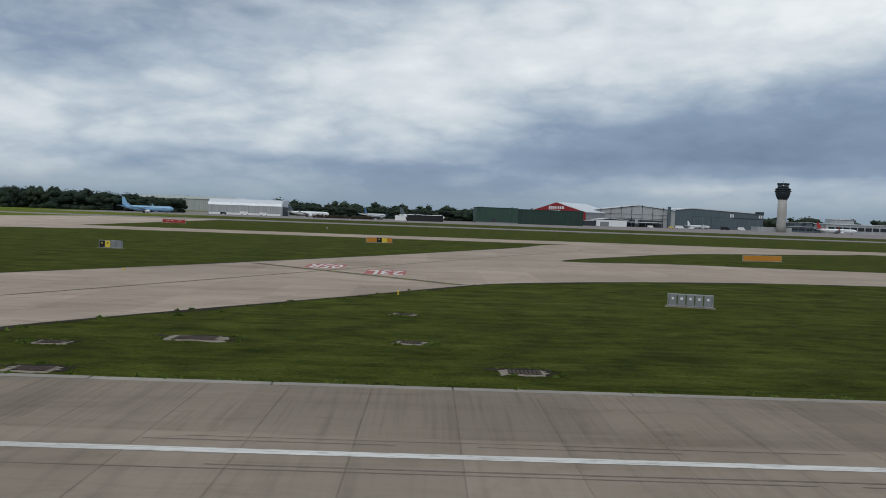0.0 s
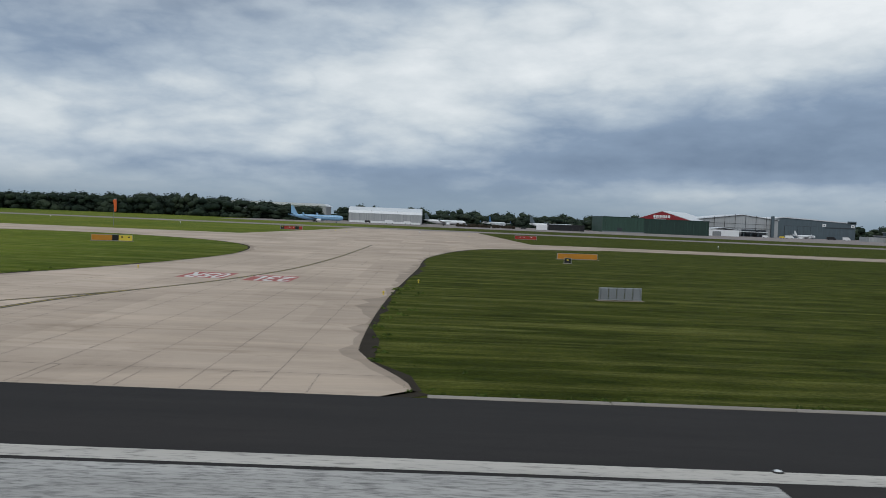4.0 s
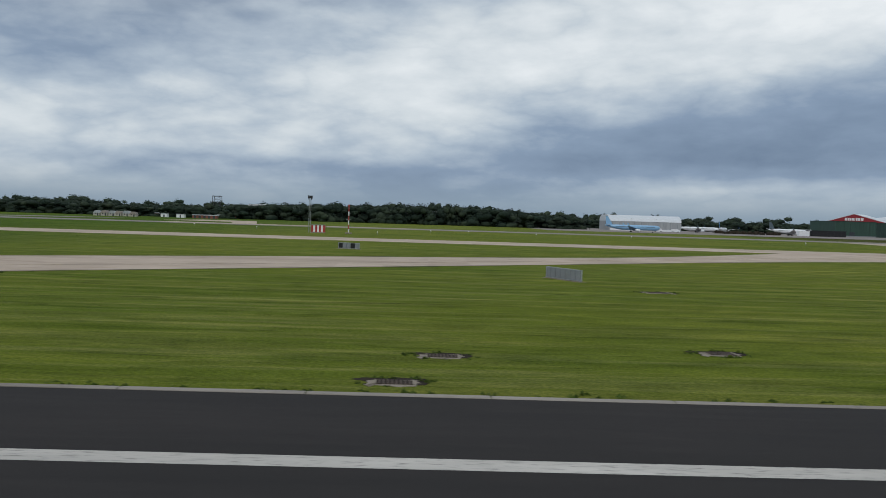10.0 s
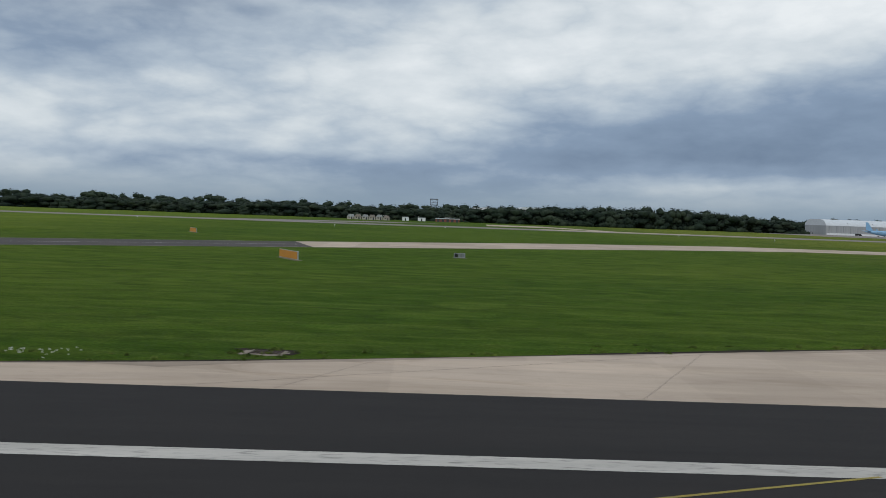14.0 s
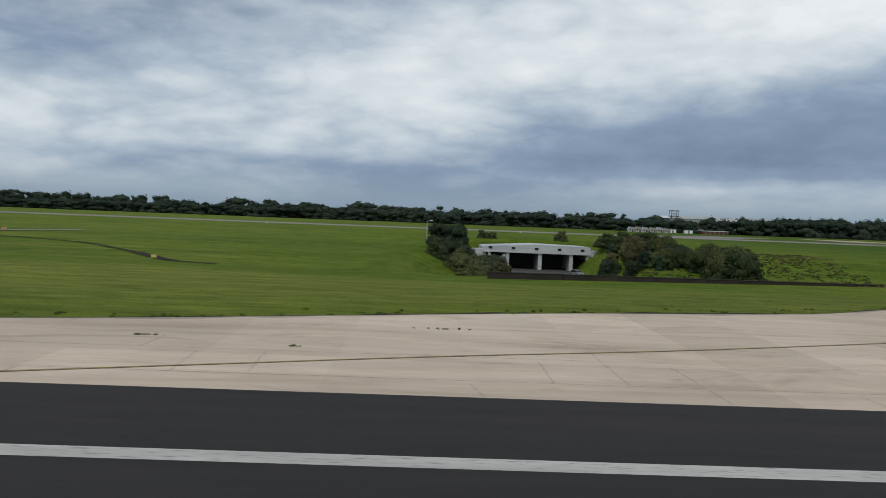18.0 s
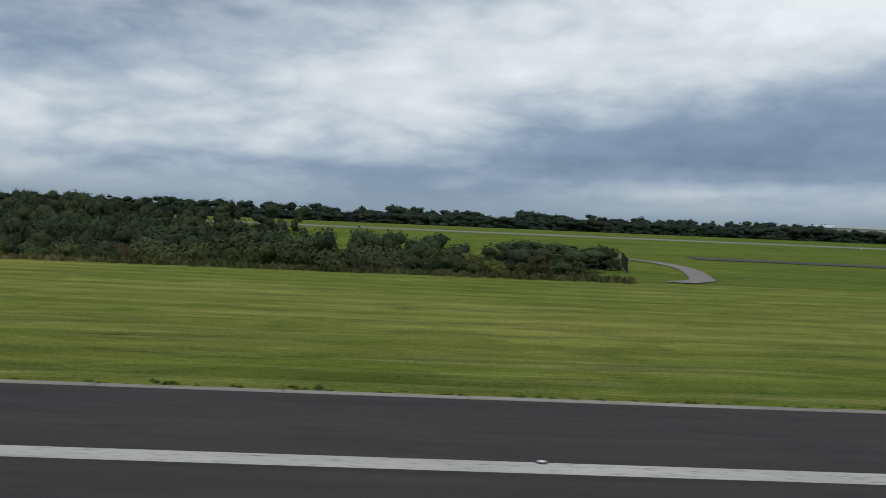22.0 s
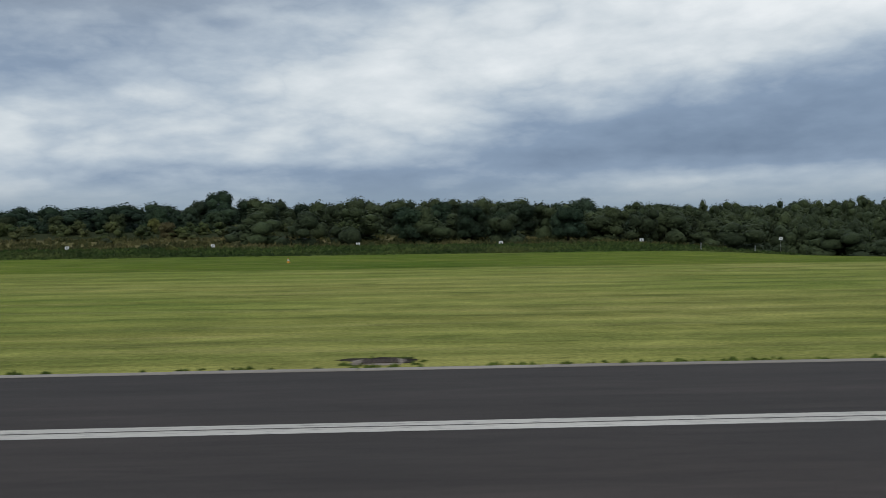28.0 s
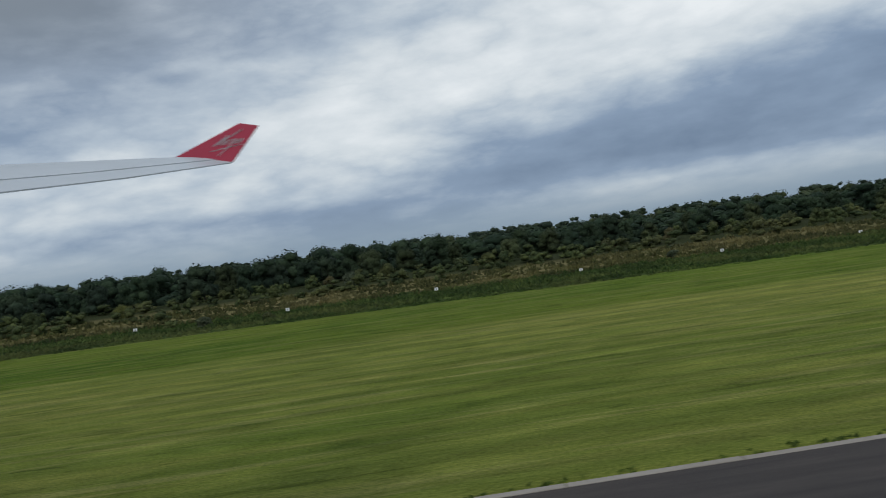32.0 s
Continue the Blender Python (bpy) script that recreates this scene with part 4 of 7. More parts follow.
wood("bramble_thicket", spots, SCRUB, "low olive thicket of brambles and bushes below the trees", blobs=9, cards=420, card=0.055, seed=23)
thin = thing("sapling", -1474, 167, ground_z(-1474, 167), 30, "slender sparse young tree standing above the scrub", "tree")
v, f = crown_arrays(random.Random(91), 3.4, 4.4, 13, 1, 620, 0.15, 0.52)
v[:, 2] += 3.4
leafy("crown", v, f, LEAF, thin)
part("trunk", rods(((0, 0, -0.4), (0.1, 0, 4.0), 0.10, 0.06), ((0.1, 0, 3.6), (0.9, 0.3, 6.0), 0.045, 0.02), ((0.1, 0, 3.4), (-0.8, -0.2, 5.8), 0.045, 0.02), ((0.1, 0, 4.0), (0.2, 0.1, 7.2), 0.05, 0.02), n=6), BARK, thin)
for x, y, size in ((-1432, 224, 1.05), (-1438, 228, 0.95), (-1426, 229, 0.92)):
    tagged(plant(oak, x, y, size, 0.98), "tall spreading oak standing above the tree belt", "tree")

for x0, x1, y0, y1, n, size in ((-735.5, -727, 166, 226, 12, 0.92), (-726, -719, 226, 240, 8, 0.75), (-701, -698, 242, 244, 2, 0.75), (-722, -716, 242, 244, 3, 0.6), (-694, -683, 176, 206, 22, 0.82)):
    for _ in range(n):
        plant(scrub, rng.uniform(x0, x1), rng.uniform(y0, y1), size * rng.uniform(0.75, 1.2), rng.uniform(0.8, 1.15))
# bushes in shade: the dark oak leaf colour carries that shade
for _ in range(13):
    tagged(plant(oak, rng.uniform(-735, -726.5), rng.uniform(170, 224), rng.uniform(0.48, 0.66), rng.uniform(0.85, 1.1), 0.9), "small bush beside the underpass road, leaves darkened as in shade", "tree")
for _ in range(16):
    x, y = rng.uniform(-728.5, -723), rng.uniform(150, 188)
    plant(scrub, x, y, max(0.5, (rng.uniform(-3.4, -1.8) - ground_z(x, y)) / 4.6), rng.uniform(0.9, 1.05))
for _ in range(9):
    plant(scrub, rng.uniform(-692.5, -686), rng.uniform(188, 216), rng.uniform(0.7, 0.95), rng.uniform(0.85, 1.1))
# more bushes given the dark oak leaf colour for a shaded look
for _ in range(14):
    x, y = rng.uniform(-696.5, -688.5), rng.uniform(174, 202)
    tagged(plant(oak, x, y, max(0.42, (rng.uniform(-2.6, -0.6) - ground_z(x, y)) / 9.0), rng.uniform(0.9, 1.05), 0.9), "small bush beside the underpass road, leaves darkened as in shade", "tree")
for k in range(44):
    u, side = rng.random(), rng.uniform(0, 9) * rng.random()
    x, y = -693.5 + 15 * u + side, 224 - 66 * u + side * 0.3
    top = rng.uniform(-0.6, 1.6) if side < 6 else rng.uniform(0.2, 2.2)
    plant(scrub, x, y, min(1.75, max(0.55, (top - ground_z(x, y)) / 4.4)), rng.uniform(0.95, 1.1))


def tufts(name, spots, mat, label, category="grass", seed=5):
    """Loose tufts of blades: rows of (x, y, z, width, height)."""
    g = np.random.default_rng(seed)
    x, y, z, w, h = (np.repeat(c, 4) for c in np.array(spots).T)
    n = len(x)
    a = g.uniform(0, 3.14, n)
    dx, dy = np.cos(a) * w * 0.5, np.sin(a) * w * 0.5
    ox, oy = x + g.uniform(-0.4, 0.4, n) * w, y + g.uniform(-0.4, 0.4, n) * w
    tip = np.column_stack((ox + g.uniform(-0.3, 0.3, n) * h, oy + g.uniform(-0.3, 0.3, n) * h, z + h * g.uniform(0.6, 1.2, n)))
    v = np.stack((np.column_stack((ox - dx, oy - dy, z - 0.03)), np.column_stack((ox + dx, oy + dy, z - 0.03)), tip), 1).reshape(-1, 3)
    return tagged(leafy(name, v, np.arange(3 * n).reshape(-1, 3), mat), label, category, kind="stuff")


spots = []
for _ in range(26000):
    x = rng.uniform(-2050, -1290)
    u = rng.random()
    y = 114.5 + edge_shift(x) + 34 * u
    spots.append((x, y, ground_z(x, y), rng.uniform(0.5, 1.3), rng.uniform(0.2, 0.62) * (0.45 + 0.55 * min(1, u * 5))))
tufts("lush_weeds", spots, WEED, "deep green weeds and brambles beyond the mown grass")
spots = []
for _ in range(15000):
    x = rng.uniform(-2050, -1300)
    y = 146 + edge_shift(x) * 0.5 + 24 * rng.random()
    spots.append((x, y, ground_z(x, y), rng.uniform(0.4, 1.1), rng.uniform(0.25, 0.8)))
for _ in range(2500):
    x, y = rng.uniform(-1240, -955), rng.uniform(84.5, 92)
    spots.append((x, y, ground_z(x, y), rng.uniform(0.4, 1.2), rng.uniform(0.3, 0.8)))
for _ in range(4500):
    x, y = rng.uniform(-700, -645), rng.uniform(106, 205)
    spots.append((x, y, ground_z(x, y), rng.uniform(0.5, 1.2), rng.uniform(0.08, 0.3)))
tufts("rough_grass", spots, ROUGH, "unmown olive and straw coloured rough grass")

# ---------------------------------------------------------------- concrete slabs at the start of the runway
base = sheet("slab_bed", [(-80, -34), (500, -34), (500, 27.5), (-80, 27.5)][::1], 0.006, SEALANT, runway)
bm = bmesh.new()
for y, w in ((20.75, 0.035), (18.75, 0.04), (18.45, 0.03), (21.1, 0.025)):
    x = -78.0
    while x < 60:
        run = rng.uniform(5, 22)
        ribbon(bm, [(x + run * k / 6, y + rng.uniform(-0.03, 0.03)) for k in range(7)], -w, w, 0.0345)
        x += run + rng.uniform(0.5, 9)
part("tyre_scuff", bm, SOILED_DARK, runway, "long dark scuffs beside the edge line")
LANES = ((9.5, 15.5), (15.5, 21.5), (21.5, 27.5))
STEP = 2.67


def slab_mesh(w, d):
    bm = bmesh.new()
    box(bm, -w / 2, w / 2, -d / 2, d / 2, -0.06, 0.0)
    top = [e for e in bm.edges if all(v.co.z > -0.01 for v in e.verts)]
    bmesh.ops.bevel(bm, geom=top, offset=0.006, segments=1, affect="EDGES")
    me = bpy.data.meshes.new("slab")
    bm.to_mesh(me)
    bm.free()
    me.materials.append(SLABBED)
    return me


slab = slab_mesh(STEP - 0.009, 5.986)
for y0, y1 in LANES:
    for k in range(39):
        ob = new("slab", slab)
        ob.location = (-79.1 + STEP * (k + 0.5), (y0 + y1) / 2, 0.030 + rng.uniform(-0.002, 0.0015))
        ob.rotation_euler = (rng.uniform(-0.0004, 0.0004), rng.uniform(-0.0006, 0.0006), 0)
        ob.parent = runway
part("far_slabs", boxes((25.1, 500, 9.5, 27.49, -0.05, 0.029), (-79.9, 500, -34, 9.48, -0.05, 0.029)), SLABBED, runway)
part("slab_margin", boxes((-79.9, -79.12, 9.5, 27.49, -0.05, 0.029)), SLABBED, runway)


def seal_lines(poly, lines, width, z, name="sealed_joint"):
    """Straight joints, cut off at the edge of the paving: rows of start, end."""
    bm = bmesh.new()
    for (ax, ay), (bx, by) in lines:
        n = int(math.hypot(bx - ax, by - ay) / 0.8) + 1
        run = []
        for i in range(n + 1):
            p = (ax + (bx - ax) * i / n, ay + (by - ay) * i / n)
            if inside(p[0], p[1], poly):
                run.append((p[0] + rng.uniform(-0.012, 0.012), p[1]))
            elif len(run) > 1:
                ribbon(bm, run, -width / 2, width / 2, z)
                run = []
            else:
                run = []
        if len(run) > 1:
            ribbon(bm, run, -width / 2, width / 2, z)
    for f in bm.faces:
        f.normal_update()
        if f.normal.z < 0:
            f.normal_flip()
    return part(name, bm, SEALANT, taxiway, "dark bitumen sealed joints")


rows = [((-132.1 + 5.34 * k, 27), (-132.1 + 5.34 * k, 192)) for k in range(-16, 9)] + \
       [((-135.9, 27), (-135.9, 60)), ((-129.6, 27), (-129.6, 75)), ((-124.0, 27), (-124.0, 111))] + \
       [((-220, y), (-80, y)) for y in (30.3, 52.0, 75.5, 98, 120, 142, 165)] + [((-185 + 3.1 * k, 27), (-185 + 3.1 * k, 30.3)) for k in range(24)]
seal_lines(LINK_B, rows, 0.020, 0.0245)
rows = []
for k in range(-3, 9):
    rows.append(((-53.3 + 5.6 * k, 27.6), (-53.3 + 5.6 * k + 75, 27.6 + 135)))
for k in range(7):
    rows.append(((-75 + 11 * k, 60 + 16 * k), (20 + 11 * k, 7.5 + 16 * k)))
seal_lines(LINK_A, rows, 0.026, 0.0245)
rows = [((-560 + 12 * k, 20), (-560 + 12 * k + 22, 62)) for k in range(16)] + [((-550, 20 + 8 * k), (-300, 140 + 8 * k)) for k in range(4)]
seal_lines(LINK_B, rows, 0.018, 0.0240)
rows = [((-820, 29.6), (-690, 29.6)), ((-820, 34.5), (-690, 34.8)), ((-780, 38.5), (-690, 39.2)), ((-752, 43), (-690, 44.6))]
for k in range(48):
    x = -818.4 + 2.72 * k
    for y0, y1, often in ((27, 29.6, 0.55), (29.6, 34.6, 0.22), (34.6, 38.8, 0.18), (38.8, 44, 0.10)):
        if rng.random() < often:
            rows.append(((x, y0), (x + rng.uniform(-0.3, 0.3), y1 - rng.uniform(0, 0.8))))
seal_lines(LINK_D, rows, 0.018, 0.0240)
part("repair_patch", boxes((-159.4, -155.9, 32.6, 35.5, 0.0, 0.0255)), REPAIR, taxiway, "newer square concrete patch")
part("repair_patch", boxes((-479.3, -473.8, 33.3, 35.5, 0.0, 0.0255)), REPAIR, taxiway)
part("repair_patch", boxes((-705.0, -699.9, 33.8, 35.9, 0.0, 0.0255)), OLD_REPAIR, taxiway)


def dirt_edge(name, outline, parent, lo, hi, z):
    n = len(outline)
    closed = list(outline) + [outline[0], outline[1]]
    w = [rng.uniform(lo, hi) * (0.35 + abs(math.sin(i * 0.37) * math.sin(i * 0.11 + 1))) for i in range(n + 2)]
    bm = bmesh.new()
    ribbon(bm, closed, lambda i: 0.5, lambda i: -w[i], z)
    for f in bm.faces:
        f.normal_update()
        if f.normal.z < 0:
            f.normal_flip()
    return part(name, bm, SOIL, parent, "bare dark soil along the paving")


def grime_edge(outline, most, z):
    """A ragged film of dirt on the paving along its edges."""
    pts = rounded(outline, True, 1.2)
    pts = list(pts) + [pts[0]]
    w = []
    for i, (x, y) in enumerate(pts):
        soft = 0.5 + 0.5 * noise.noise(Vector((x * 0.07, y * 0.07, 3.0))) + 0.45 * noise.noise(Vector((x * 0.5, y * 0.5, 7.0)))
        w.append(0.0 if y < 28.4 or y > 150 else max(0.04, most * soft * soft + rng.uniform(-0.12, 0.12)))
    bm = bmesh.new()
    ribbon(bm, pts, lambda i: 0.0, lambda i: w[i], z)
    bmesh.ops.delete(bm, geom=[f for f in bm.faces if f.calc_area() < 0.004], context="FACES")
    for f in bm.faces:
        f.normal_update()
        if f.normal.z < 0:
            f.normal_flip()
    return part("grime_film", bm, SOILED, taxiway, "dark dirt washed over the edge of the concrete")


for outline, most in ((LINK_A, 1.8), (LINK_B, 1.9), (LINK_D, 1.4)):
    grime_edge(outline, most, 0.0222)
dirt_edge("soil_edge", LINK_A, taxiway, 0.35, 1.25, 0.012)
dirt_edge("soil_edge", LINK_B, taxiway, 0.12, 0.75, 0.012)
dirt_edge("soil_edge", LINK_D, taxiway, 0.2, 0.9, 0.012)


def guide_line(points, yellow, border, parent, z):
    line = rounded(points, False, 1.5)
    if border:
        bm = bmesh.new()
        ribbon(bm, line, -border, border, z)
        part("guide_border", bm, BLACK_LINE, parent, "black border of a yellow guide line")
    bm = bmesh.new()
    ribbon(bm, line, -yellow, yellow, z + 0.004)
    part("guide_line", bm, YELLOW_LINE, parent, "worn yellow guide line")


guide_line([(-190, 10), (-176, 14.5), (-166, 19.0)], 0.055, 0, runway, 0.034)
guide_line([(-165, 19.98), (-160.8, 22.5), (-155.9, 26.8)], 0.055, 0, runway, 0.034)
guide_line([(-155.9, 26.85), (-152.6, 30.6), (-148.3, 36.2), (-141.9, 47), (-136.6, 58), (-132.8, 70.8), (-130, 88.5), (-128.4, 118), (-127.6, 165)], 0.065, 0.22, taxiway, 0.0265)
guide_line([(-133.2, 20.3), (-134.5, 23), (-136.4, 26.8)], 0.12, 0.20, runway, 0.034)
guide_line([(-136.4, 26.85), (-137.6, 31), (-138.9, 36.5), (-139.4, 42.5), (-138.6, 50), (-136.6, 58)], 0.085, 0.27, taxiway, 0.0275)
guide_line([(-62, 11.2), (-53.7, 16.9), (-50.9, 18.8)], 0.10, 0.28, runway, 0.034)
guide_line([(-49.3, 20.5), (-45.7, 23.5), (-41.6, 27.5)], 0.10, 0.28, runway, 0.034)
guide_line([(-41.6, 27.55), (-37.5, 33.4), (-32.2, 41.0), (-25.2, 52.0), (-8.4, 84.8), (6.3, 114), (33, 166)], 0.05, 0.17, taxiway, 0.0265)
guide_line([(-511.9, 21.0), (-492.4, 26.8)], 0.055, 0, runway, 0.034)
guide_line([(-492.4, 26.85), (-482, 30.6), (-473, 34.2), (-454, 41.3), (-422, 56.2), (-388.6, 77.7), (-340, 110), (-290, 148), (-240, 180)], 0.05, 0.15, taxiway, 0.0265)
guide_line([(-777.6, 20.3), (-768.7, 23.0), (-757, 26.8)], 0.055, 0, runway, 0.034)
guide_line([(-808, 10.0), (-782.1, 18.8)], 0.055, 0, runway, 0.034)
guide_line([(-545, 9.6), (-516.8, 19.2)], 0.055, 0, runway, 0.034)
guide_line([(-757, 26.85), (-746.1, 31.3), (-737.6, 34.7), (-727, 38.4), (-714.4, 43.6), (-698.9, 50.5), (-694, 52.6)], 0.06, 0.12, taxiway, 0.030)
bm = bmesh.new()
ribbon(bm, rounded([(-694, 52.6), (-676.7, 61.2), (-646, 79.5), (-600, 108), (-548, 141)], False, 4), -0.11, 0.11, 0.031)
part("centre_line", bm, FADED_WHITE, taxiway, "thin pale centre line on asphalt")


def hold_line(a, b, parent):
    """Holding position: two full and two broken yellow lines on a black ground."""
    run = [(a[0] + (b[0] - a[0]) * k / 24, a[1] + (b[1] - a[1]) * k / 24) for k in range(25)]
    bm = bmesh.new()
    ribbon(bm, run, -0.55, 0.55, 0.0275)
    part("hold_border", bm, BLACK_LINE, parent, "worn black ground of a holding line")
    for off in (-0.40, -0.16):
        bm = bmesh.new()
        ribbon(bm, run, off - 0.05, off + 0.05, 0.0320)
        part("hold_line", bm, YELLOW_LINE, parent, "worn yellow holding line")
    for off in (0.12, 0.38):
        bm = bmesh.new()
        for k in range(0, 24, 2):
            ribbon(bm, run[k:k + 2], off - 0.05, off + 0.05, 0.0320)
        part("hold_dashes", bm, YELLOW_LINE, parent, "broken yellow holding line")


hold_line((-18.3, 89.3), (3.0, 70.0), taxiway)
tagged(thing("taxi_edge", 0, 0, 0, 0, "", ""), "pale painted edges of the asphalt taxiway", "edge line", kind="structure")
edge = bpy.data.objects["taxi_edge"]
for pts, off in (([(-686, 44.3), (-675, 50.4), (-646, 67), (-600, 96.4), (-546, 131)], 0.5), ([(-697.5, 63.2), (-670, 80.5), (-623, 107.5), (-586, 129.5), (-552, 151)], -0.5)):
    bm = bmesh.new()
    ribbon(bm, rounded(pts, False, 6), -0.18, 0.18, 0.031)
    part("edge_stripe", bm, KERB, edge)


def ground_words(body, x, y, wide, long, parent):
    """Red panel on the paving with white figures, read from the far side."""
    part("red_panel", boxes((x - wide / 2, x + wide / 2, y - long / 2, y + long / 2, 0.0, 0.0265)), RED_PAINT, parent, "faded red painted panel")
    cu = bpy.data.curves.new("figures", "FONT")
    cu.body, cu.align_x, cu.align_y, cu.offset = body, "CENTER", "CENTER", 0.022
    ob = new("lettering", cu)
    me = bpy.data.meshes.new_from_object(ob)
    bpy.data.objects.remove(ob)
    span = max(v.co.x for v in me.vertices) - min(v.co.x for v in me.vertices)
    rise = max(v.co.y for v in me.vertices) - min(v.co.y for v in me.vertices)
    me.materials.append(FIGURE_WHITE)
    ob = new("lettering", me)
    ob.matrix_world = Matrix.Translation((x, y, 0.031)) @ Matrix.Rotation(math.pi, 4, "Z") @ Matrix.Diagonal((wide * 0.92 / span, long * 0.88 / rise, 1, 1))
    ob.parent = parent
    return tagged(ob, "white painted runway figures")


for body, x, y in (("05R", -135.5, 74.2), ("23L", -129.7, 73.2), ("05R", -10.6, 88.6), ("23L", -4.0, 82.2)):
    ground_words(body, x, y, 3.9, 6.4, taxiway)

# ---------------------------------------------------------------- kerbs and drains along the runway
kerbs = thing("kerb", 0, 0, 0, 0, "pale concrete kerb stones along the runway edge", "kerb", kind="structure")


def kerb_mesh(length):
    bm = bmesh.new()
    box(bm, -length / 2, length / 2, -0.2, 0.2, -0.1, 0.055)
    bmesh.ops.bevel(bm, geom=[e for e in bm.edges if all(v.co.z > 0 for v in e.verts)], offset=0.02, segments=1, affect="EDGES")
    me = bpy.data.meshes.new("kerb_stone")
    bm.to_mesh(me)
    bm.free()
    me.materials.append(KERB)
    return me


stone = kerb_mesh(5.96)
for a, b, y in ((-116, -80, 27.05), (-424, -183.9, 27.05), (-689, -551, 27.05), (-2050, -820, 27.05), (-23, 62, 27.75)):
    k = a
    while k + 6 <= b + 0.1:
        if rng.random() > 0.004:
            ob = new("kerb_stone", stone)
            ob.location, ob.rotation_euler, ob.parent = (k + 3, y + rng.uniform(-0.02, 0.02), rng.uniform(-0.01, 0.008)), (0, 0, rng.uniform(-0.002, 0.002)), kerbs
        k += 6
short = new("kerb_stone", kerb_mesh(3.3))
short.location, short.parent = (-549.3, 27.05, 0), kerbs
for line in (rounded([(-692.3, 27.0), (-693.1, 30), (-693.5, 33.8), (-693.2, 37.1), (-692.4, 39.4), (-690.9, 41.2), (-687.2, 44.2)], False, 1.0), rounded([(-426.4, 27.4), (-428, 33), (-424.6, 41.5), (-418, 46.5)], False, 1.0)):
    for name, a, b, z, mat in (("gutter", 0.02, -0.52, 0.030, CONCRETE), ("joint", -0.50, -0.66, 0.026, SOIL), ("curved_kerb", -0.62, -1.08, 0.075, KERB)):
        bm = bmesh.new()
        ribbon(bm, line, a, b, z)
        bmesh.ops.recalc_face_normals(bm, faces=bm.faces)
        for f in bm.faces:
            f.normal_update()
            if f.normal.z < 0:
                f.normal_flip()
        if name == "curved_kerb":
            rim = bmesh.ops.extrude_face_region(bm, geom=list(bm.faces))
            for v in rim["geom"]:
                if isinstance(v, bmesh.types.BMVert):
                    v.co.z += 0.004
            for v in bm.verts:
                if v.co.z < 0.077:
                    v.co.z = 0.0
        part(name, bm, mat, kerbs)
    wear = [1.12 + rng.uniform(0.1, 0.9) * (0.4 + 0.6 * abs(math.sin(k * 0.5))) for k in range(len(line))]
    bm = bmesh.new()
    ribbon(bm, line, lambda k: -0.9, lambda k: -wear[k], 0.013)
    for f in bm.faces:
        f.normal_update()
        if f.normal.z < 0:
            f.normal_flip()
    part("soil_edge", bm, SOIL, kerbs, "bare trodden soil behind the curved kerb")


def ragged_box(r, x0, x1, y0, y1, rough):
    """A worn rectangle with broken edges."""
    pts = []
    for (ax, ay), (bx, by) in (((x0, y0), (x1, y0)), ((x1, y0), (x1, y1)), ((x1, y1), (x0, y1)), ((x0, y1), (x0, y0))):
        for k in range(5):
            pts.append((ax + (bx - ax) * k / 5 + r.gauss(0, rough), ay + (by - ay) * k / 5 + r.gauss(0, rough)))
    return pts


def drain_pit(w, d, seed):
    r = random.Random(seed)
    e = thing("drain_pit", 0, 0, 0, 0, "sunken drain pit with iron grate in the grass", "drain", "drain pits beside the runway")
    sheet("bare_soil", ragged_box(r, -w * 0.58, w * 0.60, -d * 0.2, d * 0.55, 0.14 * w / 2), 0.012, SOIL, e)
    sheet("surround", ragged_box(r, -w * 0.48, w * 0.46, -d * 0.42, d * 0.32, 0.04 * w), 0.018, PITWALL, e)
    bm = bmesh.new()
    box(bm, -w * 0.34, w * 0.32, -d * 0.24, d * 0.27, -0.05, 0.026)
    part("pit_floor", bm, SOIL, e)
    for k0, k1 in ((-0.38, -0.34), (0.32, 0.36)):
        part("kerb", boxes((w * k0, w * k1, -d * 0.26, d * 0.28, 0, 0.05), bevel=0.01), PITWALL, e, "worn concrete pit kerb")
    n = max(6, int(w * 0.64 / 0.14))
    for i in range(n):
        u = -w * 0.33 + w * 0.64 * (i + 0.5) / n
        part("grate_bar", boxes((u - 0.042, u + 0.042, -d * 0.24, d * 0.27, 0.028, 0.046)), RUST, e)
    return e


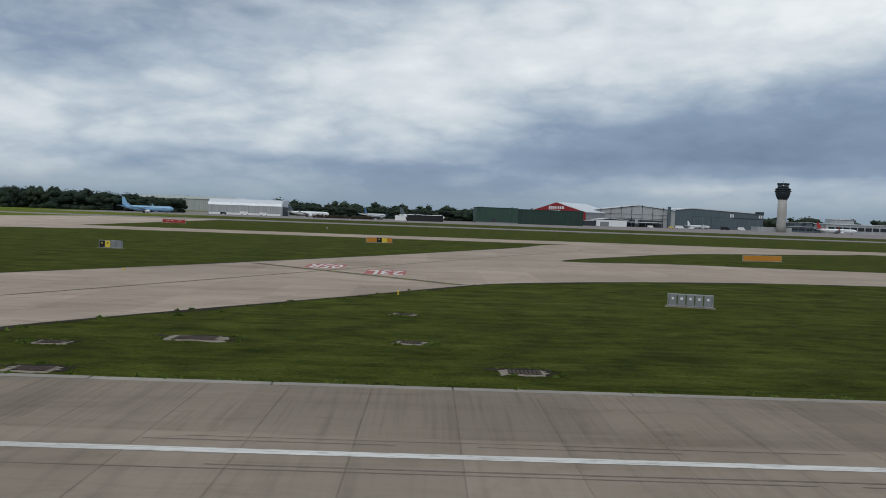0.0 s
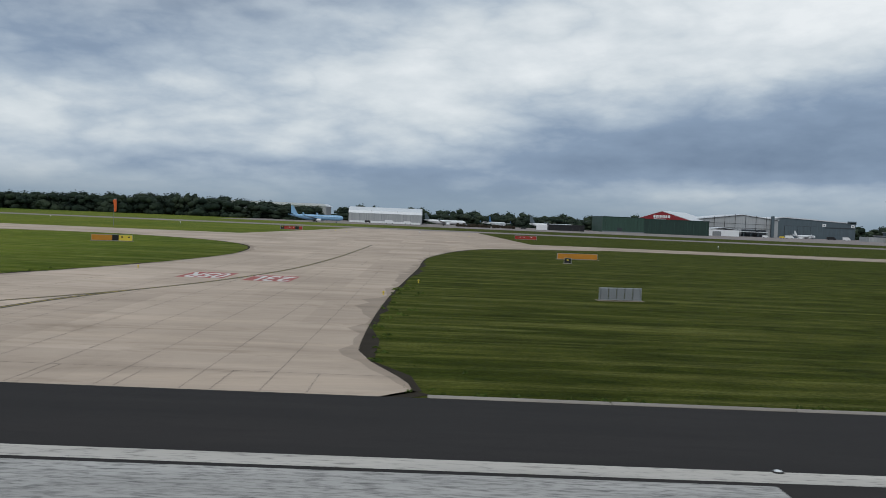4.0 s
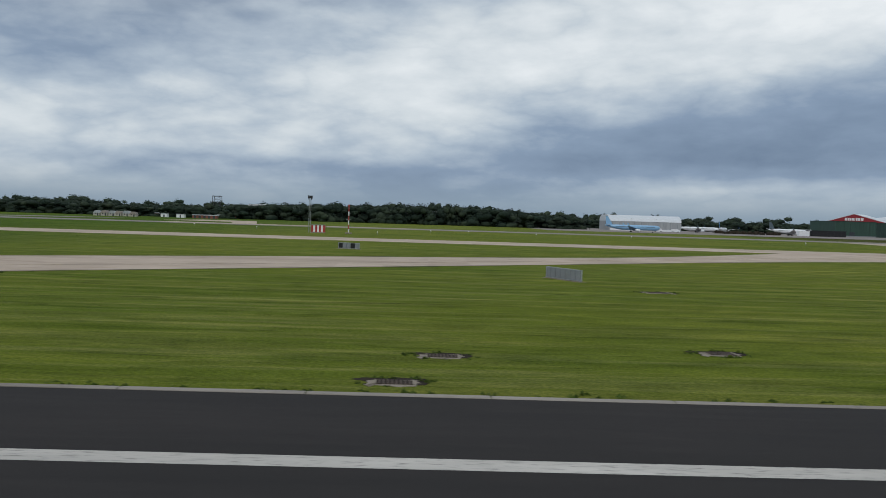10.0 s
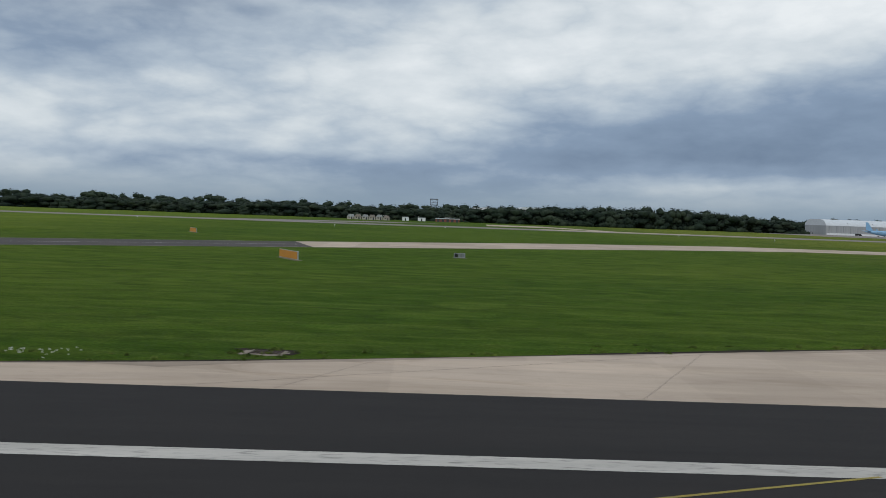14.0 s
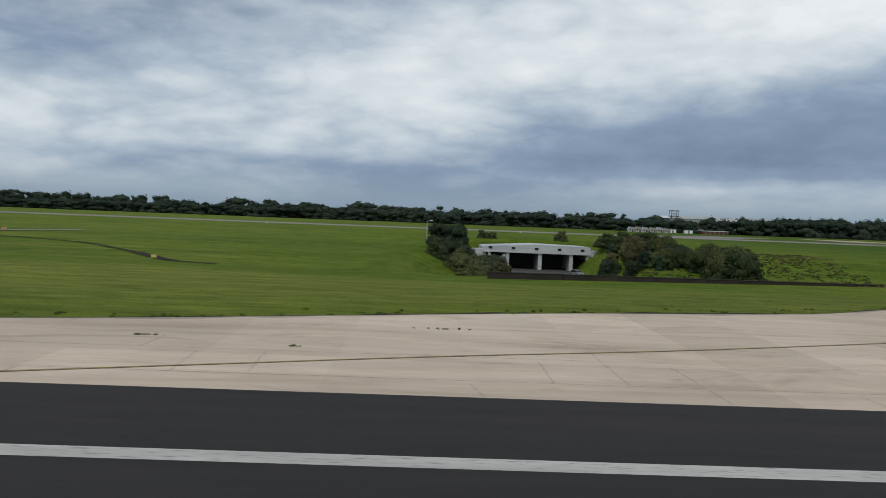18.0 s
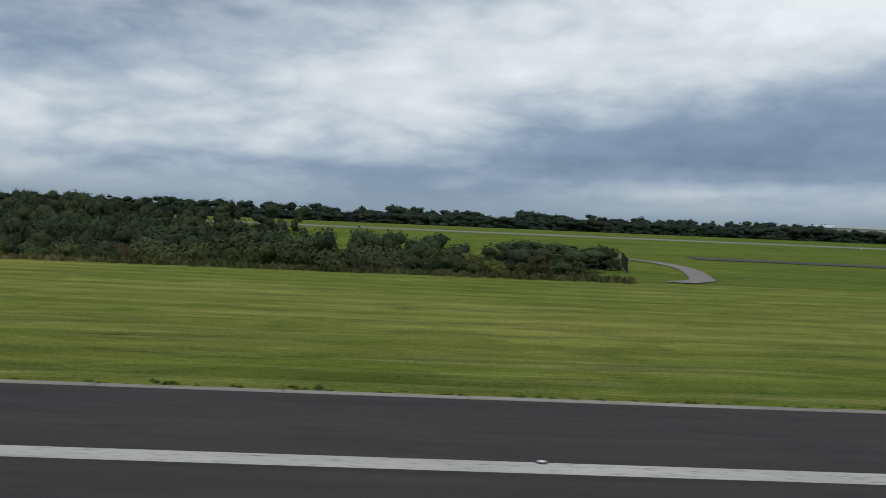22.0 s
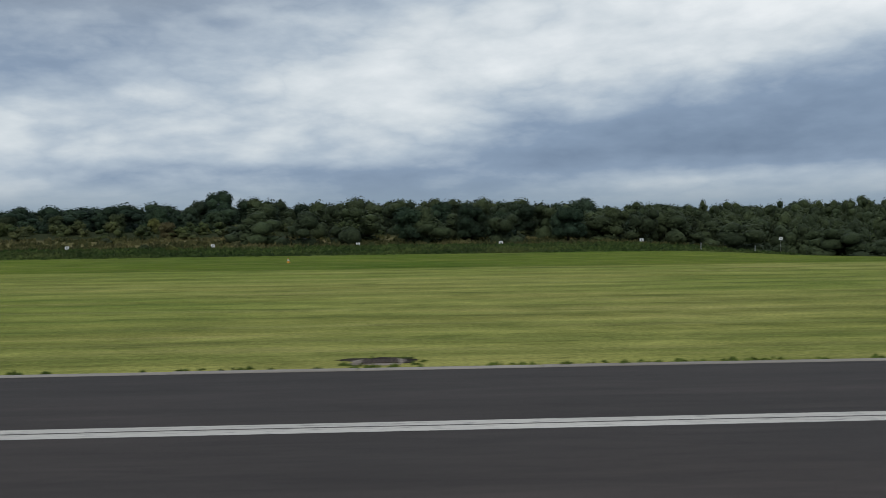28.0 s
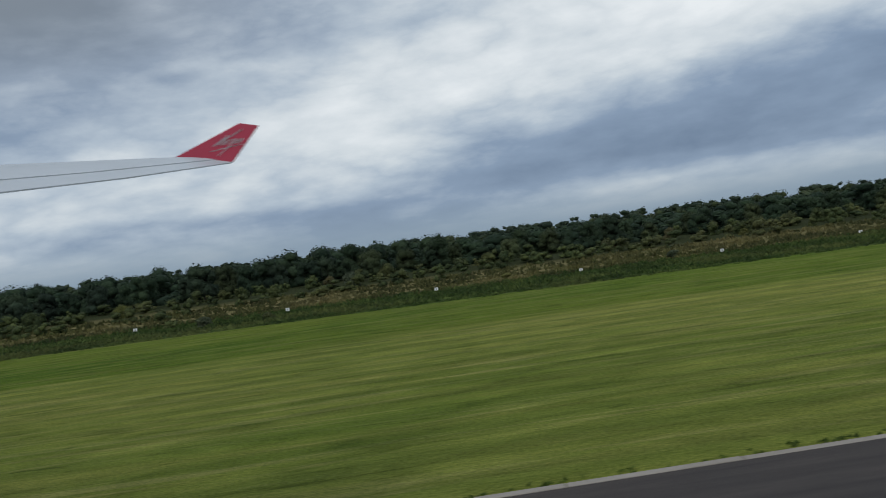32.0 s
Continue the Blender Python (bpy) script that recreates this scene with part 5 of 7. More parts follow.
pits = [drain_pit(1.5, 1.15, 1), drain_pit(1.9, 1.45, 2), drain_pit(2.7, 1.9, 3)]
PITS = [(-15.3, 34.7, 0), (-10.0, 37.0, 2), (-13.4, 29.0, 1), (-0.6, 37.6, 0), (3.8, 31.2, 1), (-1.2, 48.2, 0), (-54.4, 46.4, 2), (-65.6, 28.6, 1), (-192.7, 30.8, 1), (-179.3, 41.9, 0),
        (-176.9, 48.6, 2), (-181.8, 29.1, 1), (-163.2, 45.5, 1), (-214.5, 30.7, 0), (-214.7, 41.6, 1), (-268.3, 30.6, 0), (-263.4, 28.5, 1), (-258.7, 34.4, 0), (-245.6, 30.7, 0),
        (-239.3, 37.8, 0), (-322.4, 70.9, 2), (-288.8, 31.0, 1), (-341.4, 35.1, 1), (-343.2, 29.2, 1), (-328.7, 37.7, 1), (-377.3, 30.7, 0), (-387.2, 33.0, 0), (-421.4, 40.8, 2), (-422.8, 33.1, 1), (-417.7, 36.8, 1), (-420.1, 28.4, 1), (-555.8, 31.8, 2),
        (-548.4, 30.1, 1), (-533.8, 33.7, 1), (-688.2, 33.9, 0), (-685.8, 37.9, 1), (-862.9, 30.4, 1), (-846.4, 30.1, 0), (-683.7, 28.6, 2), (-678.1, 34.7, 0), (-675.0, 30.1, 1), (-808.8, 32.9, 1), (-797.7, 34.6, 1), (-916.4, 35.1, 2), (-912.3, 31.2, 0),
        (-906.9, 34.5, 1), (-904.4, 28.5, 2), (-900.0, 30.6, 1), (-1080.8, 30.5, 1), (-1071.1, 33.5, 1), (-1114.3, 31.1, 2), (-1117.3, 28.7, 1), (-1103.6, 30.9, 0), (-1150, 36, 0), (-1187.4, 35.0, 0), (-1232, 29.6, 1),
        (-1383.3, 28.6, 1), (-1404, 36, 0), (-1462.4, 30.6, 1), (-1446.9, 34.6, 0), (-1470, 28.8, 1), (-1567, 29, 1), (-1634.8, 34.9, 0), (-1626.3, 31.0, 1), (-1690, 33, 0)]
seen = set()
for x, y, k in PITS:
    m = pose(x, y, 0, 0, 0, rng.uniform(-6, 6))
    if k in seen:
        copy_thing(pits[k], m)
    else:
        seen.add(k)
        pits[k].matrix_world = m


def ragged(points):
    return [(x + rng.gauss(0, 0.24), y + rng.gauss(0, 0.22)) for x, y in rounded(points, True, 0.6)]


def old_pad(outline, label):
    ob = sheet("old_concrete_pad", outline, 0.018, DARK_PAD if "long" in label else PITWALL)
    return tagged(ob, label, "concrete pad")


old_pad(ragged([(-375.3, 49.4), (-371.5, 48.1), (-368.3, 45.3), (-366.8, 40.8), (-369.3, 39.6), (-371.9, 42.0), (-373.8, 45.8)]), "long worn strip of old concrete sunk in grass")
old_pad(ragged([(-692.0, 36.9), (-691.4, 39.6), (-689.4, 40.4), (-688.9, 38.9), (-685.0, 39.1), (-684.3, 37.8), (-686.8, 32.8), (-688.9, 32.3), (-689.4, 36.0)]), "worn patch of old concrete round a drain")
old_pad(ragged([(-550.2, 28.0), (-546.9, 28.2), (-547.1, 30.3), (-549.4, 30.9), (-550.3, 29.6)]), "small apron of old concrete beside the kerb")
old_pad(ragged([(-423.6, 39.2), (-421.7, 38.6), (-419.6, 40.6), (-421.4, 41.2)]), "cracked concrete patch round a drain")


old_pad(ragged([(-1209.3, 30.5), (-1207.0, 30.7), (-1205.0, 29.0), (-1204.9, 27.5), (-1207.2, 27.6), (-1208.2, 29.4)]), "pale broken concrete spilling over the kerb")
old_pad(ragged([(-1119.8, 29.3), (-1117.0, 29.5), (-1114.8, 28.6), (-1114.9, 27.5), (-1119.4, 27.5)]), "pale broken concrete beside a drain")


def kerb_grate(x, y, w):
    e = thing("gully_grate", x, y, 0, 0, "rusty iron gully grate set in the kerb", "grate", "gully grates along the kerb")
    part("frame", boxes((-w / 2, w / 2, -0.30, -0.24, -0.05, 0.066), (-w / 2, w / 2, 0.24, 0.30, -0.05, 0.066), (-w / 2, -w / 2 + 0.07, -0.24, 0.24, -0.05, 0.066), (w / 2 - 0.07, w / 2, -0.24, 0.24, -0.05, 0.066)), IRON, e)
    n = int(w / 0.12)
    for i in range(n):
        u = -w / 2 + w * (i + 0.5) / n
        part("bar", boxes((u - 0.025, u + 0.025, -0.24, 0.24, -0.02, 0.060)), IRON, e)


for x, y, w in ((-259.1, 27.06, 1.1), (-64.9, 27.75, 1.2), (-552.0, 27.06, 2.2), (-689.6, 27.1, 1.6), (-903.0, 27.06, 1.3), (-1069, 27.06, 1.0), (-1641, 27.06, 1.2), (-179.6, 27.06, 1.1)):
    kerb_grate(x, y, w)

edge_light = thing("runway_edge_light", -107.5, 19.95, 0.03, 0, "small flush runway edge light in a steel ring", "runway light", "runway edge lights")
part("ring", lathe([(0.15, 0.0), (0.15, 0.018), (0.13, 0.03), (0.10, 0.034)], 18), IRON, edge_light)
part("lens", lathe([(0.10, 0.03), (0.08, 0.05), (0.04, 0.06), (0.012, 0.062)], 14), WHITE, edge_light)
for k in range(1, 32):
    copy_thing(edge_light, pose(-107.5 - 54.2 * k, 19.95, 0.03))

bm = bmesh.new()
line, y = [], 27.0
yy = 4.0
xx = -1086.5
while yy < 27:
    line.append((xx, yy))
    yy += rng.uniform(0.5, 1.0)
    xx += rng.uniform(-0.13, 0.33)
ribbon(bm, line, lambda i: -0.05 - 0.05 * abs(math.sin(i * 1.7)), lambda i: 0.05 + 0.05 * abs(math.sin(i * 2.3)), 0.0345)
for f in bm.faces:
    f.normal_update()
    if f.normal.z < 0:
        f.normal_flip()
part("crack", bm, BLACK, runway, "black tar-filled crack across the asphalt")

spots = []
for _ in range(3000):
    x = rng.uniform(-1760, 40)
    if -72 < x < -24 or -185 < x < -117 or -548 < x < -425 or -818 < x < -691:
        continue
    y = (27.3 if x < -80 else 28.0) + abs(rng.gauss(0, 0.22))
    spots.append((x, y, 0.0, rng.uniform(0.15, 0.5), rng.uniform(0.05, 0.16)))
for poly in (LINK_A, LINK_B, LINK_D):
    for px, py in poly:
        if 27.6 < py < 75:
            for _ in range(4):
                x, y = px + rng.gauss(0, 1.2), py + rng.gauss(0, 1.2)
                if y > 28.2 and not inside(x, y, poly) and not inside(x, y, DIAG):
                    spots.append((x, y, 0.0, rng.uniform(0.2, 0.6), rng.uniform(0.05, 0.18)))
for x0, x1, y in ((-739.4, -736.2, 43.0), (-751.7, -750.2, 37.7), (-743.0, -741.0, 49.0), (-744.4, -744.0, 35.9)):
    for _ in range(7):
        spots.append((rng.uniform(x0, x1), y + rng.uniform(-0.06, 0.06), 0.022, rng.uniform(0.12, 0.28), rng.uniform(0.05, 0.12)))
tufts("grass_tufts", spots, TUFT, "short ragged tufts of grass along the kerbs")
spots = []
for x, y, k in PITS:
    for _ in range(15):
        a = rng.uniform(0, 6.283)
        spots.append((x + math.cos(a) * (1.05, 1.3, 1.75)[k] * rng.uniform(0.8, 1.25), y + math.sin(a) * (0.7, 0.85, 1.1)[k] * rng.uniform(0.8, 1.3), 0.0, rng.uniform(0.15, 0.45), rng.uniform(0.05, 0.15)))
tufts("pit_tufts", spots, TUFT, "longer ragged grass round the drain pits", seed=9)
spots = [(rng.gauss(-542.5, 1.1), rng.gauss(32.4, 0.5), 0.0, 0.05, 0.06) for _ in range(40)]
tufts("daisies", spots, FLOWER, "scattered small white daisies in the grass", "flowers")

# ---------------------------------------------------------------- buildings round the airfield
def wall_ribs(e, mat, x0, x1, z0, z1, y, step, deep=0.12):
    u = x0
    while u <= x1:
        part("rib", boxes((u - 0.12, u + 0.12, y - deep, y, z0, z1)), mat, e)
        u += step


def green_building():
    e = thing("engine_test_building", 0, 785, 0, 0, "long windowless dark green clad building", "building")
    part("wall", boxes((83.6, 144.6, 0, 60, -1, 13.4)), TIN_GREEN_DARK, e, "dark green cladding")
    part("wall", boxes((44.2, 83.5, 0, 52, -1, 14.1)), TIN_GREEN, e, "mid green cladding")
    part("coping", boxes((83.4, 144.8, -0.25, 60.2, 13.4, 13.9), (44.0, 83.4, -0.25, 52.2, 14.1, 14.6)), TIN_GREEN_DARK, e)
    wall_ribs(e, TIN_GREEN, 88, 142, 0, 13.3, 0, 6.0)
    wall_ribs(e, TIN_GREEN_DARK, 47, 82, 0, 14.0, 0, 6.0)
    part("plinth", boxes((44.1, 83.5, -0.3, 0, -0.5, 0.9)), GREY_PANEL, e)
    part("door", boxes((58, 63, -0.2, 0, 0, 4.4)), SHADOW_DOOR, e)
    return e


green_building()


def bars_of_writing(bm, x0, z0, widths, height, y):
    x = x0
    for w in widths:
        box(bm, x, x + w, y - 0.15, y, z0, z0 + height)
        x += w + height * 0.22
    return bm


def red_hangar():
    e = thing("red_hangar", 142.6, 942, 0, -36.87, "hangar with dark red gable and pale sheet roof", "hangar")
    part("gable", prism([(-36.5, 0), (36.5, 0), (36.5, 14.2), (0, 24.4), (-36.5, 13.4)], 0, 0.6), TIN_RED, e, "dark red gable wall")
    part("body", prism([(-36, 0), (36, 0), (36, 13.8), (0, 23.8), (-36, 13.0)], 0.6, 72), TIN_GREY, e)
    part("roof", prism([(-37, 13.2), (0, 24.5), (37, 14.0), (37, 14.7), (0, 25.1), (-37, 13.9)], 0.2, 73), ROOF_PALE, e, "pale grey sheet roof")
    part("door", boxes((-30, 30, -0.3, 0, 0, 11.0)), SHADOW_DOOR, e)
    for k in range(6):
        part("door_leaf", boxes((-30 + 10 * k + 0.1, -20 + 10 * k - 0.1, -0.5, -0.32, 0, 10.8)), TIN_GREY, e)
    bm = bmesh.new()
    bars_of_writing(bm, -9.5, 17.2, (2.2, 2.0, 1.4, 1.8, 0.6, 1.9, 2.0, 2.8), 3.0, -0.02)
    part("lettering", bm, WHITE, e, "white lettering drawn as plain bars")
    bm = bmesh.new()
    bars_of_writing(bm, -9.0, 14.9, (5.0, 3.0, 5.5), 1.3, -0.02)
    part("lettering", bm, WHITE, e)
    return e


red_hangar()


def grey_hangar():
    e = thing("grey_hangar", 0, 960, 0, 0, "large pale grey hangar with exposed roof frames", "hangar")
    out = [(188, -0.5), (282, 0), (282, 19.8), (239.5, 24.4), (188, 17.6)]
    part("body", prism(out, 0, 75), TIN_GREY, e)
    part("roof", prism([(187, 17.7), (239.5, 24.6), (283, 19.9), (283, 20.5), (239.5, 25.2), (187, 18.3)], -0.5, 76), ROOF_PALE, e)
    for x in (196, 208, 220, 232, 244, 256, 268):
        top = 17.6 + (x - 188) * 0.132 if x < 239.5 else 24.4 - (x - 239.5) * 0.108
        part("frame_post", rods(((x, -0.9, 0), (x, -0.9, top + 1.6), 0.22), n=6), DARK_STEEL, e)
    part("frame_rail", rods(((188, -0.9, 9.5), (275, -0.9, 9.5), 0.2), ((188, -0.9, 17.2), (239.5, -0.9, 24.2), 0.25), ((239.5, -0.9, 24.2), (282, -0.9, 19.6), 0.25), ((190, -0.9, 14.4), (274, -0.9, 14.2), 0.16), n=6), DARK_STEEL, e)
    part("stair_tower", boxes((273.2, 276.4, -3, 0, 0, 24.4)), TIN_DARK, e, "dark slim tower")
    part("door", boxes((200, 236, -0.25, 0, 0, 8.5)), SHADOW_DOOR, e)
    part("door", boxes((240, 268, -0.25, 0, 0, 8.0)), SHADOW_DOOR, e)
    part("canopy", boxes((226, 262, -22, -2, 5.2, 5.9)), ROOF_PALE, e)
    for x in (227, 235, 243, 251, 261):
        part("canopy_post", boxes((x, x + 0.7, -21, -20.3, 0, 5.2)), TIN_DARK, e)
    return e


grey_hangar()


def white_shed():
    e = thing("white_shed", 0, 880, 0, 0, "low white shed with shallow gabled roof", "shed")
    part("body", boxes((176, 208, 0, 24, 0, 6.6)), AIR_WHITE, e)
    part("roof", prism([(174, 6.5), (191, 8.6), (210, 6.5), (210, 7.0), (191, 9.1), (174, 7.0)], -0.6, 25), ROOF_PALE, e)
    part("lean_to", boxes((163.5, 175.9, 2, 20, 0, 5.4)), SHADOW_DOOR, e)
    part("lean_to_roof", boxes((163, 176, 1.5, 20.5, 5.4, 5.9)), ROOF_PALE, e)
    part("door", boxes((180, 189, -0.2, 0, 0, 4.8)), GREY_PANEL, e)
    return e


white_shed()


def slate_hangar():
    e = thing("slate_hangar", 0, 1075, 0, 0, "slate blue hangar with pale sloping roof edge", "hangar")
    part("body", prism([(316, -2), (430, -2), (430, 20.8), (337.5, 25.2), (316, 22.4)], 0, 90), TIN_DARK, e)
    part("roof", prism([(315, 22.6), (337.5, 25.4), (431, 20.9), (431, 22.0), (337.5, 26.7), (315, 23.4)], -0.8, 91), ROOF_PALE, e)
    part("door", boxes((338, 380, -0.3, 0, -1, 15.5)), SHADOW_DOOR, e, "dark sliding doors")
    for k in range(5):
        part("door_leaf", boxes((338.2 + 8.4 * k, 346.2 + 8.4 * k, -0.6, -0.35, -1, 15.2)), TIN_DARK, e)
    part("stripe", boxes((391, 428, -0.3, 0, 14.2, 15.2)), SHADOW_DOOR, e)
    part("corner_block", boxes((419, 430.5, -0.8, 0, 20.0, 24.0)), TIN_DARK, e)
    for x in (387, 424):
        part("badge", boxes((x, x + 4.6, -0.35, 0, 15.8, 19.6)), WHITE, e, "white square badge")
        part("badge_mark", boxes((x + 1.4, x + 3.2, -0.45, -0.36, 16.9, 18.5)), TIN_DARK, e)
    return e


slate_hangar()


def control_tower():
    e = thing("control_tower", 373.5, 885, 0, 0, "tall round concrete control tower with dark flared cab", "control tower")
    part("shaft", lathe([(4.9, -0.5), (4.8, 10), (4.65, 22), (4.6, 35)], 28), TOWER_SHAFT, e, "pale concrete shaft")
    part("collar", lathe([(4.6, 34.6), (5.6, 36.0), (7.0, 39.0), (7.5, 41.6), (7.4, 42.4)], 28), TOWER_METAL, e)
    part("deck", lathe([(7.4, 42.4), (8.4, 43.2), (8.4, 44.0), (7.2, 44.4)], 28), TOWER_METAL, e)
    part("lower_ring", lathe([(7.0, 44.4), (8.1, 45.6), (8.1, 46.2), (6.4, 46.8)], 28), TOWER_METAL, e)
    part("cab_glass", lathe([(5.9, 46.8), (5.4, 48.0), (6.0, 50.8)], 28), TOWER_GLASS, e, "dark slanted cab windows")
    part("roof", lathe([(6.1, 50.8), (6.3, 51.3), (6.2, 51.9), (2.0, 52.3)], 28), TOWER_METAL, e)
    part("aerial", rods(((0, 0, 52.2), (0, 0, 54.6), 0.10), ((2, 1, 52.2), (2, 1, 53.8), 0.08)), DARK_STEEL, e)
    part("base_block", boxes((-22, 14, 6, 26, 0, 5.2)), TIN_GREY, e)
    return e


control_tower()


def pier(x0, x1, y, h, roof, wall, name, label, tall=()):
    e = thing(name, 0, y, 0, 0, label, "building")
    part("wall", boxes((x0, x1, 0, 30, -1, h)), wall, e)
    part("roof", boxes((x0 - 1, x1 + 1, -1, 31, h, h + 0.9)), roof, e)
    u, k = x0 + 3, 0
    while u < x1 - 6:
        part("window_band", boxes((u, u + 7.5, -0.25, 0, h * 0.35, h * 0.72)), TOWER_GLASS, e)
        u += 9.0
    for a, b, z in tall:
        part("upper_block", boxes((a, b, 4, 24, h + 0.9, z)), wall, e)
        part("upper_roof", boxes((a - 1, b + 1, 3, 25, z, z + 0.7)), roof, e)
    return e


pier(436, 474, 1010, 6.5, TIN_GREY, TIN_DARK, "terminal_pier", "low dark terminal pier with window bands", ((444, 452, 11), (458, 466, 12)))
pier(476, 640, 1000, 11, ROOF_PALE, TIN_GREY, "terminal_building", "long grey terminal building with pale roof", ((486, 512, 17),))
pier(640, 900, 1040, 14, ROOF_PALE, TIN_DARK, "terminal_hall", "dark terminal hall with a pale roof edge")


def white_hangar():
    e = thing("white_hangar", -155, 712, 0, 0, "grey walled hangar with a curved white roof", "hangar")
    arc = [(-31, 8.0), (-30.5, 10.0), (-27.5, 12.2), (-22, 13.4), (22, 13.4), (27.5, 12.2), (30.5, 10.0), (31, 8.0)]
    cross = [(y, z) for y, z in ((0, 8.0), (1.2, 10.2), (4.5, 12.2), (10, 13.3), (30, 13.3), (36, 12.0), (39, 10.2), (40, 8.0))]
    bm = bmesh.new()
    a = [bm.verts.new((-31, y, z)) for y, z in cross]
    b = [bm.verts.new((31, y, z)) for y, z in cross]
    for i in range(len(cross) - 1):
        bm.faces.new((a[i], b[i], b[i + 1], a[i + 1]))
    bm.faces.new(a)
    bm.faces.new(b[::-1])
    bmesh.ops.recalc_face_normals(bm, faces=bm.faces)
    part("roof", bm, ROOF_PALE, e, "curved white sheet roof")
    part("wall", boxes((-30.9, 30.9, 0.2, 39.8, -0.5, 7.98)), TIN_GREY, e)
    wall_ribs(e, GREY_PANEL, -28, 29, 0, 7.9, 0.2, 6.2)
    for x in (-12, 10):
        part("roof_rib", boxes((x - 0.2, x + 0.2, 0.9, 1.3, 8.2, 10.4)), GREY_PANEL, e)
    part("end_door", boxes((30.9, 31.3, 8, 32, 0, 7.6)), SHADOW_DOOR, e)
    part("base_band", boxes((-30, 30, -0.2, 0.2, -0.4, 1.6)), WHITE, e)
    return e


white_hangar()
shed = thing("dark_shed", -3, 700, 0, 0, "long low black shed beside a white container", "shed")
part("body", boxes((-15, 15, 0, 9, 0, 4.6)), BLACK, shed)
part("roof", boxes((-15.4, 15.4, -0.4, 9.4, 4.6, 5.1)), DARK_STEEL, shed)
part("container", boxes((-25, -16, 0, 4, 0, 4.2), bevel=0.1), WHITE, shed)
wall_ribs(shed, DARK_STEEL, -13, 14, 0, 4.5, 0, 3.0)

low = thing("low_building", -552, 700, 0, 0, "low white building with a flat roof", "building")
part("wall", boxes((-16, 14, 0, 12, -0.5, 3.0), (14, 26, -2, 10, -0.5, 4.2)), WHITE, low)
part("roof", boxes((-16.5, 13.9, -0.5, 12.5, 3.0, 3.4), (13.9, 26.5, -2.5, 10.5, 4.2, 4.6)), ROOF_PALE, low)
for k in range(4):
    part("window", boxes((-13 + 6.5 * k, -9.5 + 6.5 * k, -0.1, 0, 1.0, 2.3)), TOWER_GLASS, low)
cottage = thing("stone_ruin", -575, 690, 0, 0, "broken row of pale stone walls", "ruin")
for k, (w, h) in enumerate(((4, 2.5), (5, 3.8), (3, 2.2), (6, 3.2), (4, 4.2), (5, 2.6))):
    part("wall_stub", boxes((-20 + 6 * k, -20 + 6 * k + w, 0, 4, -0.5, h), bevel=0.25), PITWALL, cottage)
brick = thing("brick_shed", -505, 690, 0, 0, "long low red-brown shed", "shed")
part("wall", boxes((-18, 18, 0, 8, -0.5, 2.4)), RED, brick)
part("roof", prism([(-19, 2.4), (19, 2.4), (18, 3.4), (-18, 3.4)], -0.6, 8.6), TIN_GREY, brick)
far_roof = thing("warehouse", -330, 1150, 0, 0, "very distant warehouse with a long pale roof", "warehouse")
part("body", boxes((-70, 70, 0, 60, 0, 16)), TIN_GREY, far_roof)
part("roof", prism([(-72, 16), (72, 16), (66, 19.5), (-66, 19.5)], -1, 61), ROOF_PALE, far_roof)


def wood_houses():
    """Pale gabled bays in a row at the foot of the far wood."""
    for k in range(6):
        x = -583.5 + 5.3 * k
        e = thing("gabled_house", x, 626 + rng.uniform(-2, 2), 0, rng.uniform(-4, 4), "small cream rendered house with a steep pale roof", "house", "houses at the wood edge")
        h = rng.uniform(1.7, 2.2) if k < 5 else 1.5
        part("wall", boxes((-2.3, 2.3, -3, 3, -0.2, h)), CREAM, e)
        part("roof", prism([(-2.6, h), (2.6, h), (1.5, h + 1.8), (-1.0, h + 2.0)], -3.3, 3.3), TIN_GREY if k % 2 == 0 else ROOF_TILE, e, "steep weathered roof")
        part("window", boxes((-1.2, -0.3, -3.06, -2.98, 1.1, 2.0)), SHADOW_DOOR, e)
        part("door", boxes((0.6, 1.5, -3.06, -2.98, 0.0, 2.0)), SHADOW_DOOR, e)
    for x, w, h in ((-543.5, 5.0, 2.8), (-531.0, 6.0, 2.6)):
        e = thing("white_cabin", x, 655, 0, 0, "low white cabin in front of the far wood", "cabin", "cabins at the wood edge")
        part("wall", boxes((-w / 2, w / 2, -2, 2, -0.2, h)), WHITE, e)
        part("roof", boxes((-w / 2 - 0.2, w / 2 + 0.2, -2.2, 2.2, h, h + 0.25)), GREY_PANEL, e)
        part("door", boxes((-0.5, 0.5, -2.06, -1.98, 0.0, 2.0)), SHADOW_DOOR, e)
    e = thing("brick_store", -511, 650, 0, 0, "long low brick store with a pale flat roof", "shed")
    part("wall", boxes((-9.2, 9.2, -3, 3, -0.2, 2.3)), BRICK_WALL, e)
    part("roof", boxes((-9.6, 9.6, -3.4, 3.4, 2.3, 2.75)), ROOF_PALE, e, "pale flat roof")
    for k in range(5):
        part("door", boxes((-8 + 3.6 * k, -6.2 + 3.6 * k, -3.06, -2.98, 0.0, 2.0)), SHADOW_DOOR, e)
    e = thing("white_roofed_barn", -479.5, 706, 0, 0, "big barn with a white roof among the trees", "barn")
    part("wall", boxes((-9, 9, -5, 8, -0.2, 9.6)), TIN_GREY, e)
    part("roof", prism([(-9.5, 9.6), (9.5, 9.6), (9.5, 10.2), (2.0, 12.9), (-9.5, 12.2)], -5.6, 8.6), WHITE, e, "white sheet roof")


wood_houses()

